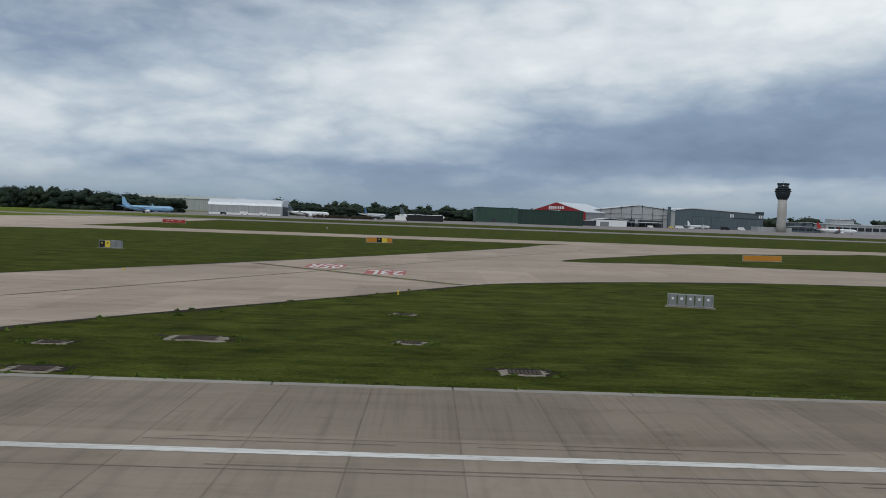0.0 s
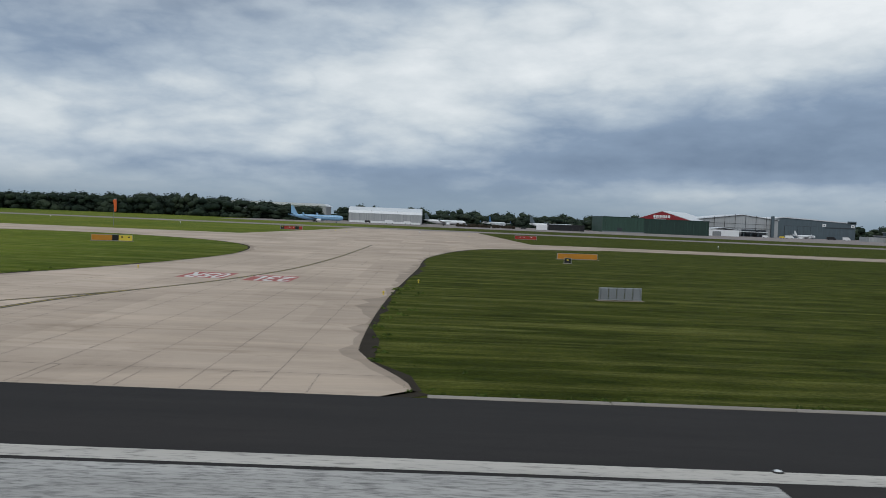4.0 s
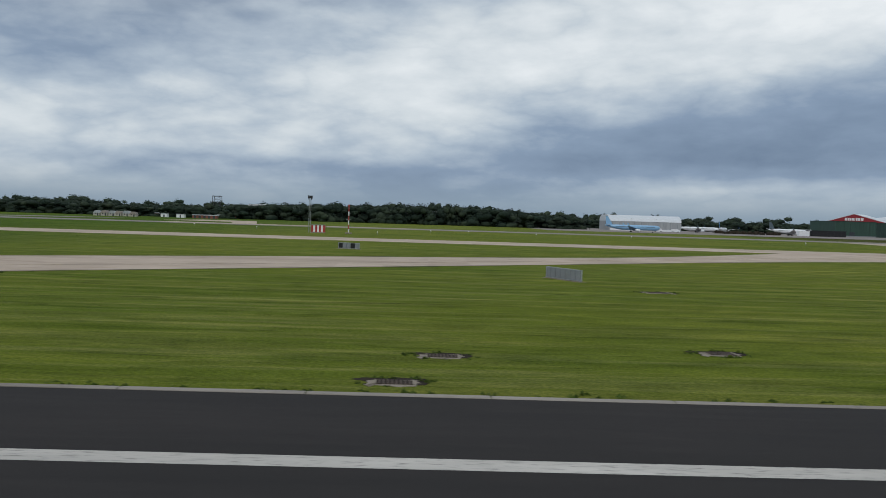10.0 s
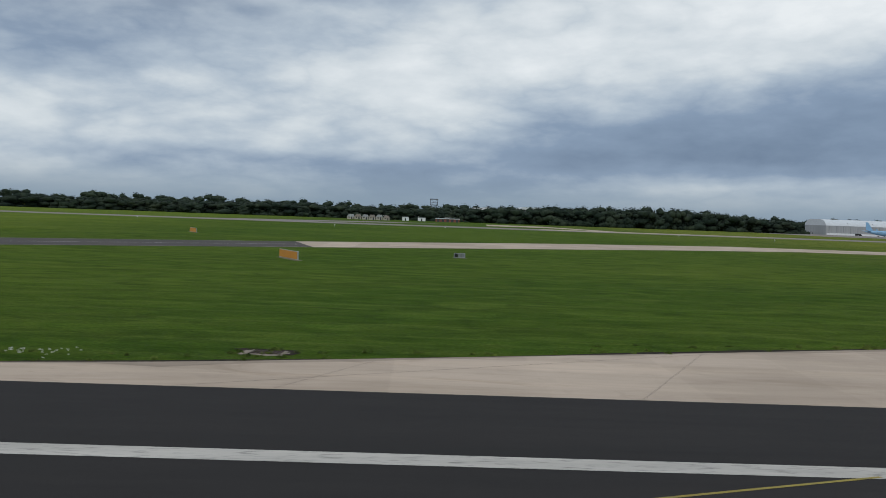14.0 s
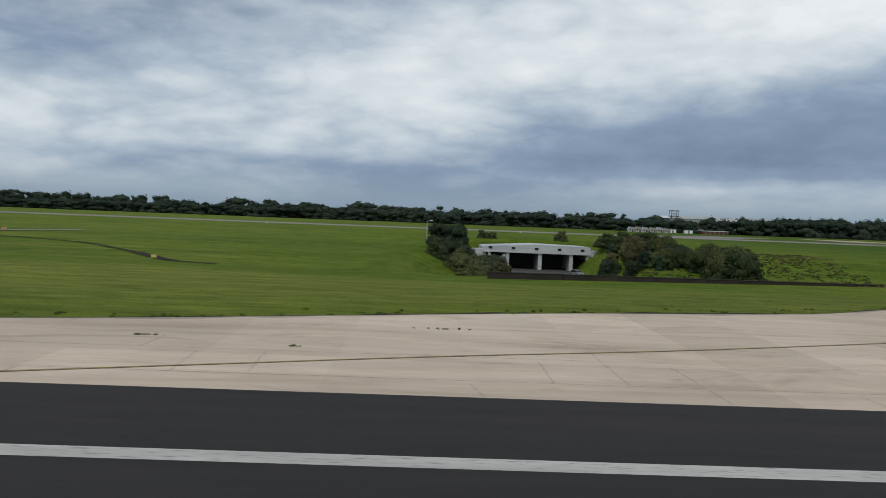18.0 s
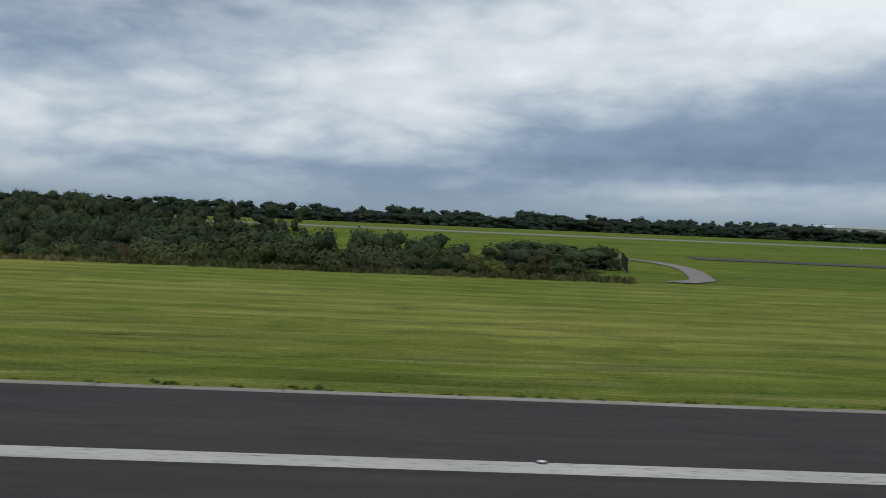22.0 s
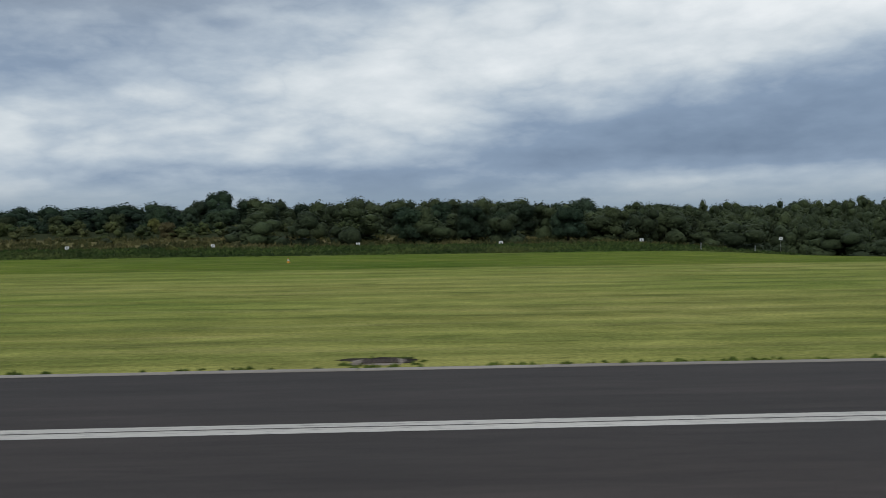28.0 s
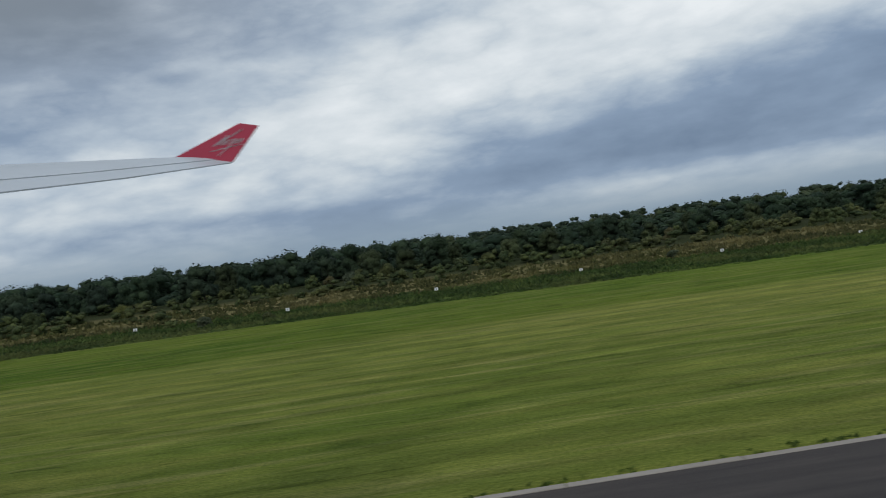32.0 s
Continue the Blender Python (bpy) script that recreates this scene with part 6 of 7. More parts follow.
# ---------------------------------------------------------------- parked airliners
def airliner(x, y, rz, length, body, tail, label, engine=AIR_WHITE):
    e = thing("airliner", x, y, 0, rz, label, "airliner", "parked airliners")
    L, R = length, length * 0.049
    mid = R + 1.4
    prof = [(0.05, -L * 0.5), (R * 0.45, -L * 0.49), (R * 0.8, -L * 0.465), (R, -L * 0.42), (R, L * 0.18), (R * 0.82, L * 0.30), (R * 0.45, L * 0.42), (R * 0.15, L * 0.5)]
    fus = lathe(prof, 18, "x")
    for v in fus.verts:
        v.co.z += mid + (max(0, v.co.x - L * 0.18) / (L * 0.32)) * R * 0.55
        v.co.x = -v.co.x
    part("fuselage", fus, body, e)
    fin = bmesh.new()
    for yy in (-0.18, 0.18):
        pass
    fin = prism([(-L * 0.36, mid + R * 0.8), (-L * 0.455, mid + L * 0.20), (-L * 0.50, mid + L * 0.20), (-L * 0.485, mid + R * 1.1)], -0.18, 0.18)
    part("tail_fin", fin, tail, e)
    for s in (-1, 1):
        bm = bmesh.new()
        pts = [(L * 0.10, s * R * 0.8, mid - R * 0.4), (-L * 0.06, s * R * 0.8, mid - R * 0.4), (-L * 0.13, s * L * 0.45, mid + L * 0.03), (-L * 0.09, s * L * 0.45, mid + L * 0.03)]
        vs = [bm.verts.new(p) for p in pts]
        lo = [bm.verts.new((p[0], p[1], p[2] - 0.35 + 0.25 * (i > 1))) for i, p in enumerate(pts)]
        bm.faces.new(vs)
        bm.faces.new(lo[::-1])
        for i in range(4):
            bm.faces.new((vs[i], vs[(i + 1) % 4], lo[(i + 1) % 4], lo[i]))
        bmesh.ops.recalc_face_normals(bm, faces=bm.faces)
        wing = part("wing", bm, body, e)
        part("winglet", prism([(-L * 0.09, mid + L * 0.03), (-L * 0.13, mid + L * 0.03), (-L * 0.145, mid + L * 0.085), (-L * 0.125, mid + L * 0.085)], s * L * 0.45 - 0.1, s * L * 0.45 + 0.1), tail, e)
        bm = bmesh.new()
        pts = [(-L * 0.40, s * R * 0.3, mid + R * 0.7), (-L * 0.47, s * R * 0.3, mid + R * 0.7), (-L * 0.50, s * L * 0.18, mid + R * 0.9), (-L * 0.47, s * L * 0.18, mid + R * 0.9)]
        vs = [bm.verts.new(p) for p in pts]
        lo = [bm.verts.new((p[0], p[1], p[2] - 0.25)) for p in pts]
        bm.faces.new(vs)
        bm.faces.new(lo[::-1])
        for i in range(4):
            bm.faces.new((vs[i], vs[(i + 1) % 4], lo[(i + 1) % 4], lo[i]))
        bmesh.ops.recalc_face_normals(bm, faces=bm.faces)
        part("tailplane", bm, body, e)
        pod = lathe([(R * 0.40, -L * 0.045), (R * 0.52, -L * 0.03), (R * 0.5, L * 0.02), (R * 0.3, L * 0.05)], 14, "x")
        for v in pod.verts:
            v.co = Vector((-v.co.x + L * 0.075, v.co.y + s * L * 0.15, v.co.z + mid - R * 0.95))
        part("engine", pod, engine, e)
        part("main_wheel", rods(((-L * 0.03, s * 2.6, 0.55), (-L * 0.03, s * 3.2, 0.55), 0.55), n=12), TYRE, e)
        part("gear_leg", rods(((-L * 0.03, s * 2.8, 0.5), (-L * 0.03, s * 2.6, mid - R * 0.5), 0.16)), STEEL, e)
    part("nose_wheel", rods(((L * 0.37, -0.3, 0.4), (L * 0.37, 0.3, 0.4), 0.4), n=12), TYRE, e)
    part("nose_leg", rods(((L * 0.37, 0, 0.4), (L * 0.37, 0, mid - R * 0.7), 0.12)), STEEL, e)
    part("cockpit_glass", boxes((L * 0.455, L * 0.475, -R * 0.55, R * 0.55, mid + R * 0.25, mid + R * 0.5)), TOWER_GLASS, e)
    part("window_row", boxes((-L * 0.30, L * 0.40, -R - 0.02, -R + 0.06, mid + R * 0.25, mid + R * 0.36)), TIN_DARK, e)
    return e


airliner(-196, 590, -8, 38, AIR_BLUE, AIR_BLUE, "pale blue narrow-body airliner parked by the hangar", AIR_WHITE)
airliner(-104, 730, -4, 36, AIR_WHITE, TIN_DARK, "white airliner with a dark tail parked beside the curved-roof hangar")
airliner(-6, 765, -4, 41, AIR_WHITE, TIN_DARK, "white airliner with a dark tail parked in front of the trees")
airliner(-52, 815, 60, 36, AIR_WHITE, AIR_NAVY, "white airliner seen nose-on by the trees")
airliner(455, 930, -5, 44, AIR_WHITE, RED, "white airliner with a red tail at the terminal")
airliner(520, 905, 165, 40, AIR_WHITE, AIR_NAVY, "white airliner with a dark blue tail at the terminal")
airliner(575, 920, -8, 40, AIR_WHITE, AIR_NAVY, "white airliner parked at the terminal pier")
airliner(300, 930, 20, 30, AIR_WHITE, AIR_WHITE, "small white airliner parked before the grey hangar")


def van(x, y, rz, paint, label, long=5.5, high=2.5):
    e = thing("service_van", x, y, 0, rz, label, "van", "service vehicles on the apron")
    part("body", prism([(-long / 2, 0.45), (long / 2, 0.45), (long / 2, high * 0.5), (long * 0.38, high * 0.62), (long * 0.27, high), (-long / 2, high)], -1.0, 1.0), paint, e)
    part("windscreen", prism([(long * 0.385, high * 0.62), (long * 0.29, high * 0.95), (long * 0.27, high * 0.95), (long * 0.36, high * 0.6)], -0.85, 0.85), TOWER_GLASS, e)
    for sx in (-0.3, 0.3):
        for sy in (-1.02, 0.82):
            part("wheel", rods(((long * sx, sy, 0.38), (long * sx, sy + 0.2, 0.38), 0.38), n=12), TYRE, e)
    return e


for x, y, rz, p, l, ln, h in ((270, 900, 0, WHITE, "white service truck parked by the hangar", 9, 3.4), (284, 905, 180, WHITE, "white van parked by the hangar", 6, 2.6), (258, 890, 0, YELLOW, "yellow tug on the apron", 5, 2.2),
                              (330, 930, 0, BLACK, "dark fuel truck on the apron", 10, 3.6), (352, 940, 0, WHITE, "white catering truck on the apron", 8, 3.8), (228, 860, 0, WHITE, "white van beside the low shed", 6, 2.6),
                              (-88, 700, 0, GREY_PANEL, "grey ground equipment trailer on the apron", 6, 2.4), (-150, 690, 0, WHITE, "white steps truck before the hangar", 8, 3.0), (-168, 692, 0, DARK_STEEL, "dark tractor before the hangar", 5, 2.0),
                              (-135, 692, 0, WHITE, "white baggage truck before the hangar", 7, 2.6), (-40, 690, 0, DARK_STEEL, "dark car parked on the grass edge", 4.6, 1.5)):
    van(x, y, rz, p, l, ln, h)

bm = bmesh.new()
for _ in range(60):
    x, y = rng.uniform(-95, -45), rng.uniform(690, 715)
    bmesh.ops.create_icosphere(bm, subdivisions=1, radius=rng.uniform(1.2, 2.4), matrix=pose(x, y, rng.uniform(0, 1.2), rng.uniform(0, 90), 0, rng.uniform(0, 90)))
tagged(mesh_object("spoil_heap", bm, SOIL), "long low heap of dark spoil on the apron edge", "heap", kind="stuff")


# ---------------------------------------------------------------- underpass
def underpass():
    e = thing("road_underpass", -708.3, 225, 0, 0, "white concrete road underpass with three dark openings", "underpass")
    z0, z1 = -7.52, -1.2
    W = 14.6
    piers = [(-W, -13.6), (-8.2, -7.2), (0.6, 1.6), (9.0, 10.0), (13.6, W)]
    for a, b in piers:
        part("pier", boxes((a, b, 0, 14, z0, z1 - 1.9), bevel=0.05), PORTAL_WALL, e)
    part("deck_beam", prism([(-W, z1 - 1.9), (W, z1 - 1.9), (W, z1 + 0.2), (0, z1 + 0.5), (-W, z1 - 0.4)], -0.5, 14), PORTAL_WALL, e, "white painted deck beam")
    # added dark panel closes the openings in place of the shade inside
    part("dark_backing", boxes((-W, W, 13, 14, z0, z1 - 1.9)), SHADOW_DOOR, e)
    part("floor", boxes((-W, W, -20, 14, z0 - 0.2, z0 + 0.02)), ASPHALT_OLD, e)
    for k in range(9):
        x = -12.4 + 3.1 * k
        if k % 2 == 0:
            part("vent", boxes((x - 0.5, x + 0.5, -0.56, -0.4, z1 - 1.0, z1 - 0.35)), BLACK, e)
    part("stair", boxes((-12.6, -9.0, -0.6, 0.2, z0 + 3.0, z0 + 3.5), (-12.9, -12.3, -1.2, 1.0, z0, z0 + 4.2), (-9.0, -8.4, -1.0, 0.6, z0, z0 + 4.0)), PORTAL_WALL, e)
    part("wing_wall", boxes((-17.5, -W, -3, 0.5, z0, z1 - 1.0), bevel=0.1), PORTAL_WALL, e)
    part("wing_wall", boxes((W, 17.0, -3, 0.5, z0, z1 - 0.6), bevel=0.1), PORTAL_WALL, e)
    return e


underpass()
wall = thing("parapet", -731.3, 97, 0, math.degrees(math.atan2(12.0, 59.5)), "low dark brown parapet wall above the road cut", "wall")
for k in range(13):
    top = -0.42 - 0.58 * (k + 0.5) / 13
    part("panel", boxes((4.67 * k, 4.67 * k + 4.62, -0.14, 0.14, -2.2, top), bevel=0.012), PARAPET, wall)
    part("coping", boxes((4.67 * k - 0.01, 4.67 * k + 4.64, -0.20, 0.20, top, top + 0.08), bevel=0.012), PARAPET, wall)
for x, y in ((-729.2, 200), (-726.5, 204), (-723.5, 206), (-738, 196)):
    e = thing("street_lamp", x, y, ground_z(x, y), 0, "slim grey street lamp beside the underpass road", "street lamp", "street lamps by the underpass")
    part("post", rods(((0, 0, -0.2), (0, 0, 5.2), 0.10, 0.06)), STEEL, e)
    part("arm", rods(((0, 0, 5.15), (0.9, 0, 5.35), 0.05)), STEEL, e)
    part("lamp_head", boxes((0.7, 1.3, -0.14, 0.14, 5.28, 5.42), bevel=0.03), WHITE, e)


def car(x, y, rz, paint, label):
    e = thing("parked_car", x, y, ground_z(x, y) + 0.02, rz, label, "car", "cars by the underpass")
    body = prism([(-2.1, 0.3), (2.1, 0.3), (2.15, 0.62), (2.0, 0.86), (1.15, 0.95), (-1.8, 0.98), (-2.1, 0.85)], -0.86, 0.86)
    part("body", body, paint, e)
    part("cabin", prism([(-1.75, 0.97), (1.1, 0.94), (0.45, 1.42), (-1.3, 1.45)], -0.74, 0.74), TOWER_GLASS, e, "dark glass cabin")
    part("roof", prism([(-1.32, 1.44), (0.47, 1.41), (0.40, 1.48), (-1.2, 1.51)], -0.72, 0.72), paint, e)
    for sx in (-1.3, 1.35):
        for sy in (-0.88, 0.68):
            w = part("wheel", rods(((sx, sy, 0.32), (sx, sy + 0.2, 0.32), 0.32), n=14), TYRE, e)
    for sy in (-0.6, 0.6):
        part("headlight", boxes((2.0, 2.13, sy - 0.18, sy + 0.18, 0.62, 0.78)), ROOF_PALE, e)
    return e


car(-700.5, 207, -70, GREY_PANEL, "grey car parked at the mouth of the underpass")
car(-695.5, 190, -80, WHITE, "white car on the road below the parapet")
car(-690.0, 160, -75, WHITE, "small white car on the sunken road")

# ---------------------------------------------------------------- signs, boards and masts
def board_sign(ax, ay, bx, by, high, n, faces, name, label, category, group, legs=True, z=0.0, marks=()):
    """A row of sign panels from one end to the other; faces: a material for each panel."""
    w = math.hypot(bx - ax, by - ay)
    e = thing(name, (ax + bx) / 2, (ay + by) / 2, z, math.degrees(math.atan2(by - ay, bx - ax)), label, category, group)
    foot = 0.07
    part("frame", boxes((-w / 2, w / 2, -0.08, 0.08, foot, foot + 0.06), (-w / 2, w / 2, -0.08, 0.08, foot + high - 0.06, foot + high),
                        (-w / 2, -w / 2 + 0.06, -0.08, 0.08, foot + 0.06, foot + high - 0.06), (w / 2 - 0.06, w / 2, -0.08, 0.08, foot + 0.06, foot + high - 0.06)), STEEL, e)
    pw = (w - 0.12) / n
    gap = 0.006 if faces[0] in (ORANGE, YELLOW) else 0.045
    for i in range(n):
        p = part("panel", boxes((-w / 2 + 0.06 + pw * i + gap, -w / 2 + 0.06 + pw * (i + 1) - gap, -0.11, 0.06, foot + 0.06, foot + high - 0.06), bevel=0.012), faces[i % len(faces)], e)
        for k, m in marks:
            if k == i:
                cx = -w / 2 + 0.06 + pw * (i + 0.5)
                part("mark", boxes((cx - pw * 0.14, cx + pw * 0.14, -0.125, -0.11, foot + high * 0.52, foot + high * 0.72)), m, p)
    for i in range(n + 1):
        u = -w / 2 + 0.1 + (w - 0.2) * i / n
        part("leg", boxes((u - 0.04, u + 0.04, -0.04, 0.04, -0.1, foot)), DARK_STEEL, e)
    part("base", boxes((-w / 2 - 0.15, w / 2 + 0.15, -0.45, 0.45, -0.1, 0.035)), PITWALL, e)
    return e


G1, G2 = "grey taxiway signs", "orange direction boards"
board_sign(16.85, 58.2, 19.8, 57.4, 0.85, 5, (GREY_PANEL,), "taxiway_sign", "grey backed taxiway sign with five panels", "sign", G1, marks=[(i, WHITE) for i in range(5)])
board_sign(-102.9, 64.6, -99.5, 65.2, 0.95, 5, (GREY_PANEL,), "taxiway_sign", "grey backed taxiway sign with framed panels", "sign", G1)
board_sign(-42.6, 109.8, -39.4, 109.2, 0.95, 4, (BLACK, YELLOW, GREY_PANEL, GREY_PANEL), "taxiway_sign", "yellow and black taxiway sign on a pad", "sign", G1, marks=((0, YELLOW), (1, BLACK)))
board_sign(-166.4, 82.2, -163.7, 82.6, 0.86, 3, (GREY_PANEL, GREY_PANEL, BLACK), "taxiway_sign", "grey taxiway sign with one black end panel", "sign", G1, marks=((2, WHITE),))
board_sign(-329.6, 86.6, -327.0, 81.0, 1.1, 7, (GREY_PANEL,), "taxiway_sign", "long grey taxiway sign seen from the back", "sign", G1)
board_sign(-357.2, 146.2, -353.4, 144.2, 1.0, 5, (BLACK, GREY_PANEL, GREY_PANEL), "taxiway_sign", "grey taxiway sign with one black panel", "sign", G1)
board_sign(-523.7, 112.8, -522.2, 113.2, 0.62, 3, (BLACK, GREY_PANEL, GREY_PANEL), "taxiway_sign", "small grey and black taxiway sign", "sign", G1)
board_sign(-633.6, 114.4, -629.0, 116.2, 0.95, 5, (BLACK, GREY_PANEL, GREY_PANEL, GREY_PANEL, GREY_PANEL), "taxiway_sign", "long grey taxiway sign with a black end panel", "sign", G1)
board_sign(51.2, 135.6, 58.4, 137.6, 0.95, 7, (ORANGE,), "direction_board", "long orange direction board on the grass", "sign", G2)
board_sign(-11.8, 161.2, -6.9, 162.4, 1.0, 5, (ORANGE, ORANGE, BLACK, YELLOW, ORANGE), "direction_board", "orange and yellow direction board with black panel", "sign", G2, marks=((2, YELLOW),))
board_sign(-95.4, 136.4, -88.4, 138.6, 0.95, 7, (ORANGE,), "direction_board", "plain orange direction board beside the taxiway", "sign", G2)
board_sign(-170.4, 135.4, -164.6, 137.8, 1.0, 6, (ORANGE, ORANGE, ORANGE, BLACK, YELLOW, YELLOW), "direction_board", "orange direction board with yellow end panels", "sign", G2, marks=((4, BLACK), (5, BLACK)))
board_sign(-278.2, 110.4, -274.4, 102.2, 1.05, 9, (YELLOW, ORANGE, ORANGE, ORANGE), "direction_board", "orange direction board slanting away across the grass", "sign", G2, marks=((0, BLACK),))
board_sign(-545.0, 101.2, -542.0, 95.6, 0.95, 6, (ORANGE,), "direction_board", "orange direction board turned across the grass", "sign", G2)
board_sign(-579.6, 187.0, -577.2, 183.0, 0.95, 4, (ORANGE,), "direction_board", "small distant orange direction board", "sign", G2)
board_sign(-837.6, 199.6, -836.2, 199.1, 0.6, 3, (ORANGE,), "direction_board", "small orange board on the far grass", "sign", G2, z=ground_z(-837, 199))
G3 = "red runway signs"
board_sign(-167.6, 289.0, -159.8, 288.0, 1.2, 6, (BLACK, RED, RED, RED), "runway_sign", "red and black mandatory sign by the far link", "sign", G3, marks=((0, YELLOW), (2, WHITE), (3, WHITE)))
board_sign(-88.0, 280.0, -80.6, 280.6, 1.2, 6, (RED,), "runway_sign", "red mandatory sign by the far link", "sign", G3, marks=((1, WHITE), (2, WHITE), (4, WHITE)))
board_sign(-96.5, 122.4, -95.4, 122.2, 0.8, 1, (BLACK,), "distance_marker", "small black distance marker on the grass", "marker", "small markers", marks=((0, YELLOW),))


def marker_board(x, y, label):
    e = thing("marker_board", x, y, ground_z(x, y), 12, label, "marker", "yellow marker boards")
    part("face", prism([(-0.22, 0.20), (0.18, 0.10), (0.22, 0.62), (-0.16, 0.74)], -0.03, 0.03), YELLOW, e)
    part("figure", boxes((-0.08, -0.02, -0.045, -0.03, 0.3, 0.6), (0.04, 0.12, -0.045, -0.03, 0.3, 0.56)), ORANGE, e)
    part("post", rods(((0, 0.1, -0.1), (0, 0.06, 0.5), 0.04), ((0.2, 0.35, -0.1), (0.08, 0.06, 0.45), 0.03)), DARK_STEEL, e)
    part("base", boxes((-0.3, 0.4, -0.2, 0.5, -0.1, 0.05)), BLACK, e)


marker_board(-214.7, 42.1, "leaning yellow marker board over a drain pit")
marker_board(-911.2, 41.4, "leaning yellow marker board in mown grass")
marker_board(-660.0, 41.0, "yellow marker board in lush grass")
board_sign(-778.7, 124.3, -777.9, 124.5, 0.5, 1, (YELLOW,), "distance_marker", "small yellow marker at the ditch", "marker", "small markers", z=ground_z(-778.3, 124.4))

post = thing("boundary_marker", -1316.8, 145.5, -1.08, 0, "small white square board on a thin post", "marker", "white boundary boards")
part("board", boxes((-0.33, 0.33, -0.03, 0.03, 1.40, 1.90), bevel=0.015), WHITE, post)
part("figure", boxes((-0.1, 0.1, -0.042, -0.03, 1.5, 1.8)), GREY_PANEL, post)
part("pole", rods(((0, 0.05, -2.4), (0, 0.05, 1.6), 0.02)), STEEL, post)
for k in range(1, 27):
    copy_thing(post, pose(-1316.8 - 24.75 * k - 1.0 * max(0, k - 9), 145.5 + rng.uniform(-0.4, 0.4), -1.08 + rng.uniform(-0.10, 0.10), 0, 0, rng.uniform(-8, 8)))
for x, y in ((-1214, 84.5),):
    copy_thing(post, pose(x, y, ground_z(x, y) - 0.9))
sign = thing("warning_sign", -1530.6, 144.5, -1.2, 0, "wide white warning sign with dark bars of writing", "sign")
part("board", boxes((-0.75, 0.75, -0.03, 0.03, 1.2, 1.85), bevel=0.015), WHITE, sign)
part("writing", boxes((-0.55, -0.1, -0.042, -0.03, 1.45, 1.6), (0.0, 0.55, -0.042, -0.03, 1.45, 1.6)), BLACK, sign)
part("pole", rods(((-0.4, 0.05, -0.2), (-0.4, 0.05, 1.5), 0.035), ((0.4, 0.05, -0.2), (0.4, 0.05, 1.5), 0.035)), STEEL, sign)
copy_thing(post, pose(-962.0, 108.5, -2.75))
cone = thing("edge_cone", -1396, 96.1, 0, 0, "small orange and white edge cone on the grass", "cone")
part("skirt", lathe([(0.22, 0.0), (0.22, 0.03), (0.15, 0.05), (0.11, 0.25)], 14), ORANGE, cone)
part("band", lathe([(0.11, 0.25), (0.075, 0.42)], 14), WHITE, cone)
part("tip", lathe([(0.075, 0.42), (0.03, 0.62), (0.01, 0.63)], 14), ORANGE, cone)
for x, y in ((-1332.7, 118.5), (-1340.5, 118.7), (-1471.5, 120.5)):
    e = thing("fence_post", x, y, ground_z(x, y), 0, "single grey post at the grass edge", "post", "lone posts")
    part("shaft", rods(((0, 0, -0.3), (0, 0, 1.1), 0.05)), STEEL, e)
    part("cap", lathe([(0.08, 1.1), (0.08, 1.16), (0.02, 1.2)], 10), DARK_STEEL, e)
fence = thing("palisade_fence", -945.5, 127, 0, 0, "dark palisade fence round the wood corner", "fence")
for k in range(46):
    x, y = 5.5 * k / 45, 26.0 * k / 45
    zz = ground_z(-945.5 + x, 127 + y)
    part("slat", boxes((x - 0.07, x + 0.07, y - 0.02, y + 0.02, zz - 0.1, zz + 2.2)), DARK_STEEL, fence)
for rise in (0.5, 1.8):
    bm = bmesh.new()
    for k in range(4):
        a, b = k / 4, (k + 1) / 4
        rod(bm, (5.5 * a, 26 * a, ground_z(-945.5 + 5.5 * a, 127 + 26 * a) + rise), (5.5 * b, 26 * b, ground_z(-945.5 + 5.5 * b, 127 + 26 * b) + rise), 0.05)
    part("rail", bm, DARK_STEEL, fence)


def track(points, width, lift, label, mat=ASPHALT_OLD):
    bm = bmesh.new()
    line = rounded(points, False, 3.0)
    ribbon(bm, line, -width / 2, width / 2, 0)
    for v in bm.verts:
        v.co.z = ground_z(v.co.x, v.co.y) + lift
    for f in bm.faces:
        f.normal_update()
        if f.normal.z < 0:
            f.normal_flip()
    return tagged(mesh_object("track", bm, mat), label, "track", kind="structure")


track([(-949, 90), (-942, 104), (-936, 122), (-931, 142), (-929, 160), (-931, 176), (-941, 184)], 3.4, 0.10, "narrow pale track curving round the fence", FAR_PAVED)
track([(-911, 201), (-880, 197), (-839, 187)], 15.0, 0.12, "short wide strip of old grey paving")
track([(-843, 178), (-837, 198), (-828, 222)], 5.0, 0.13, "pale end of the old paving", FAR_PAVED)
for course, width in (([(-847.4, 180), (-835.6, 175), (-822.9, 168.6), (-810.8, 160.2), (-799.9, 152.4), (-790.1, 142), (-784, 135)], 0.9), ([(-785, 136.4), (-778.6, 126.4), (-774.7, 121), (-771, 119.4), (-768, 119.6)], 2.2)):
    ditch = track(course, width, 0.07, "", SOIL)
    ditch.name = "ditch"
    tagged(ditch, "narrow dark drainage ditch across the airfield grass", "ditch", kind="structure")


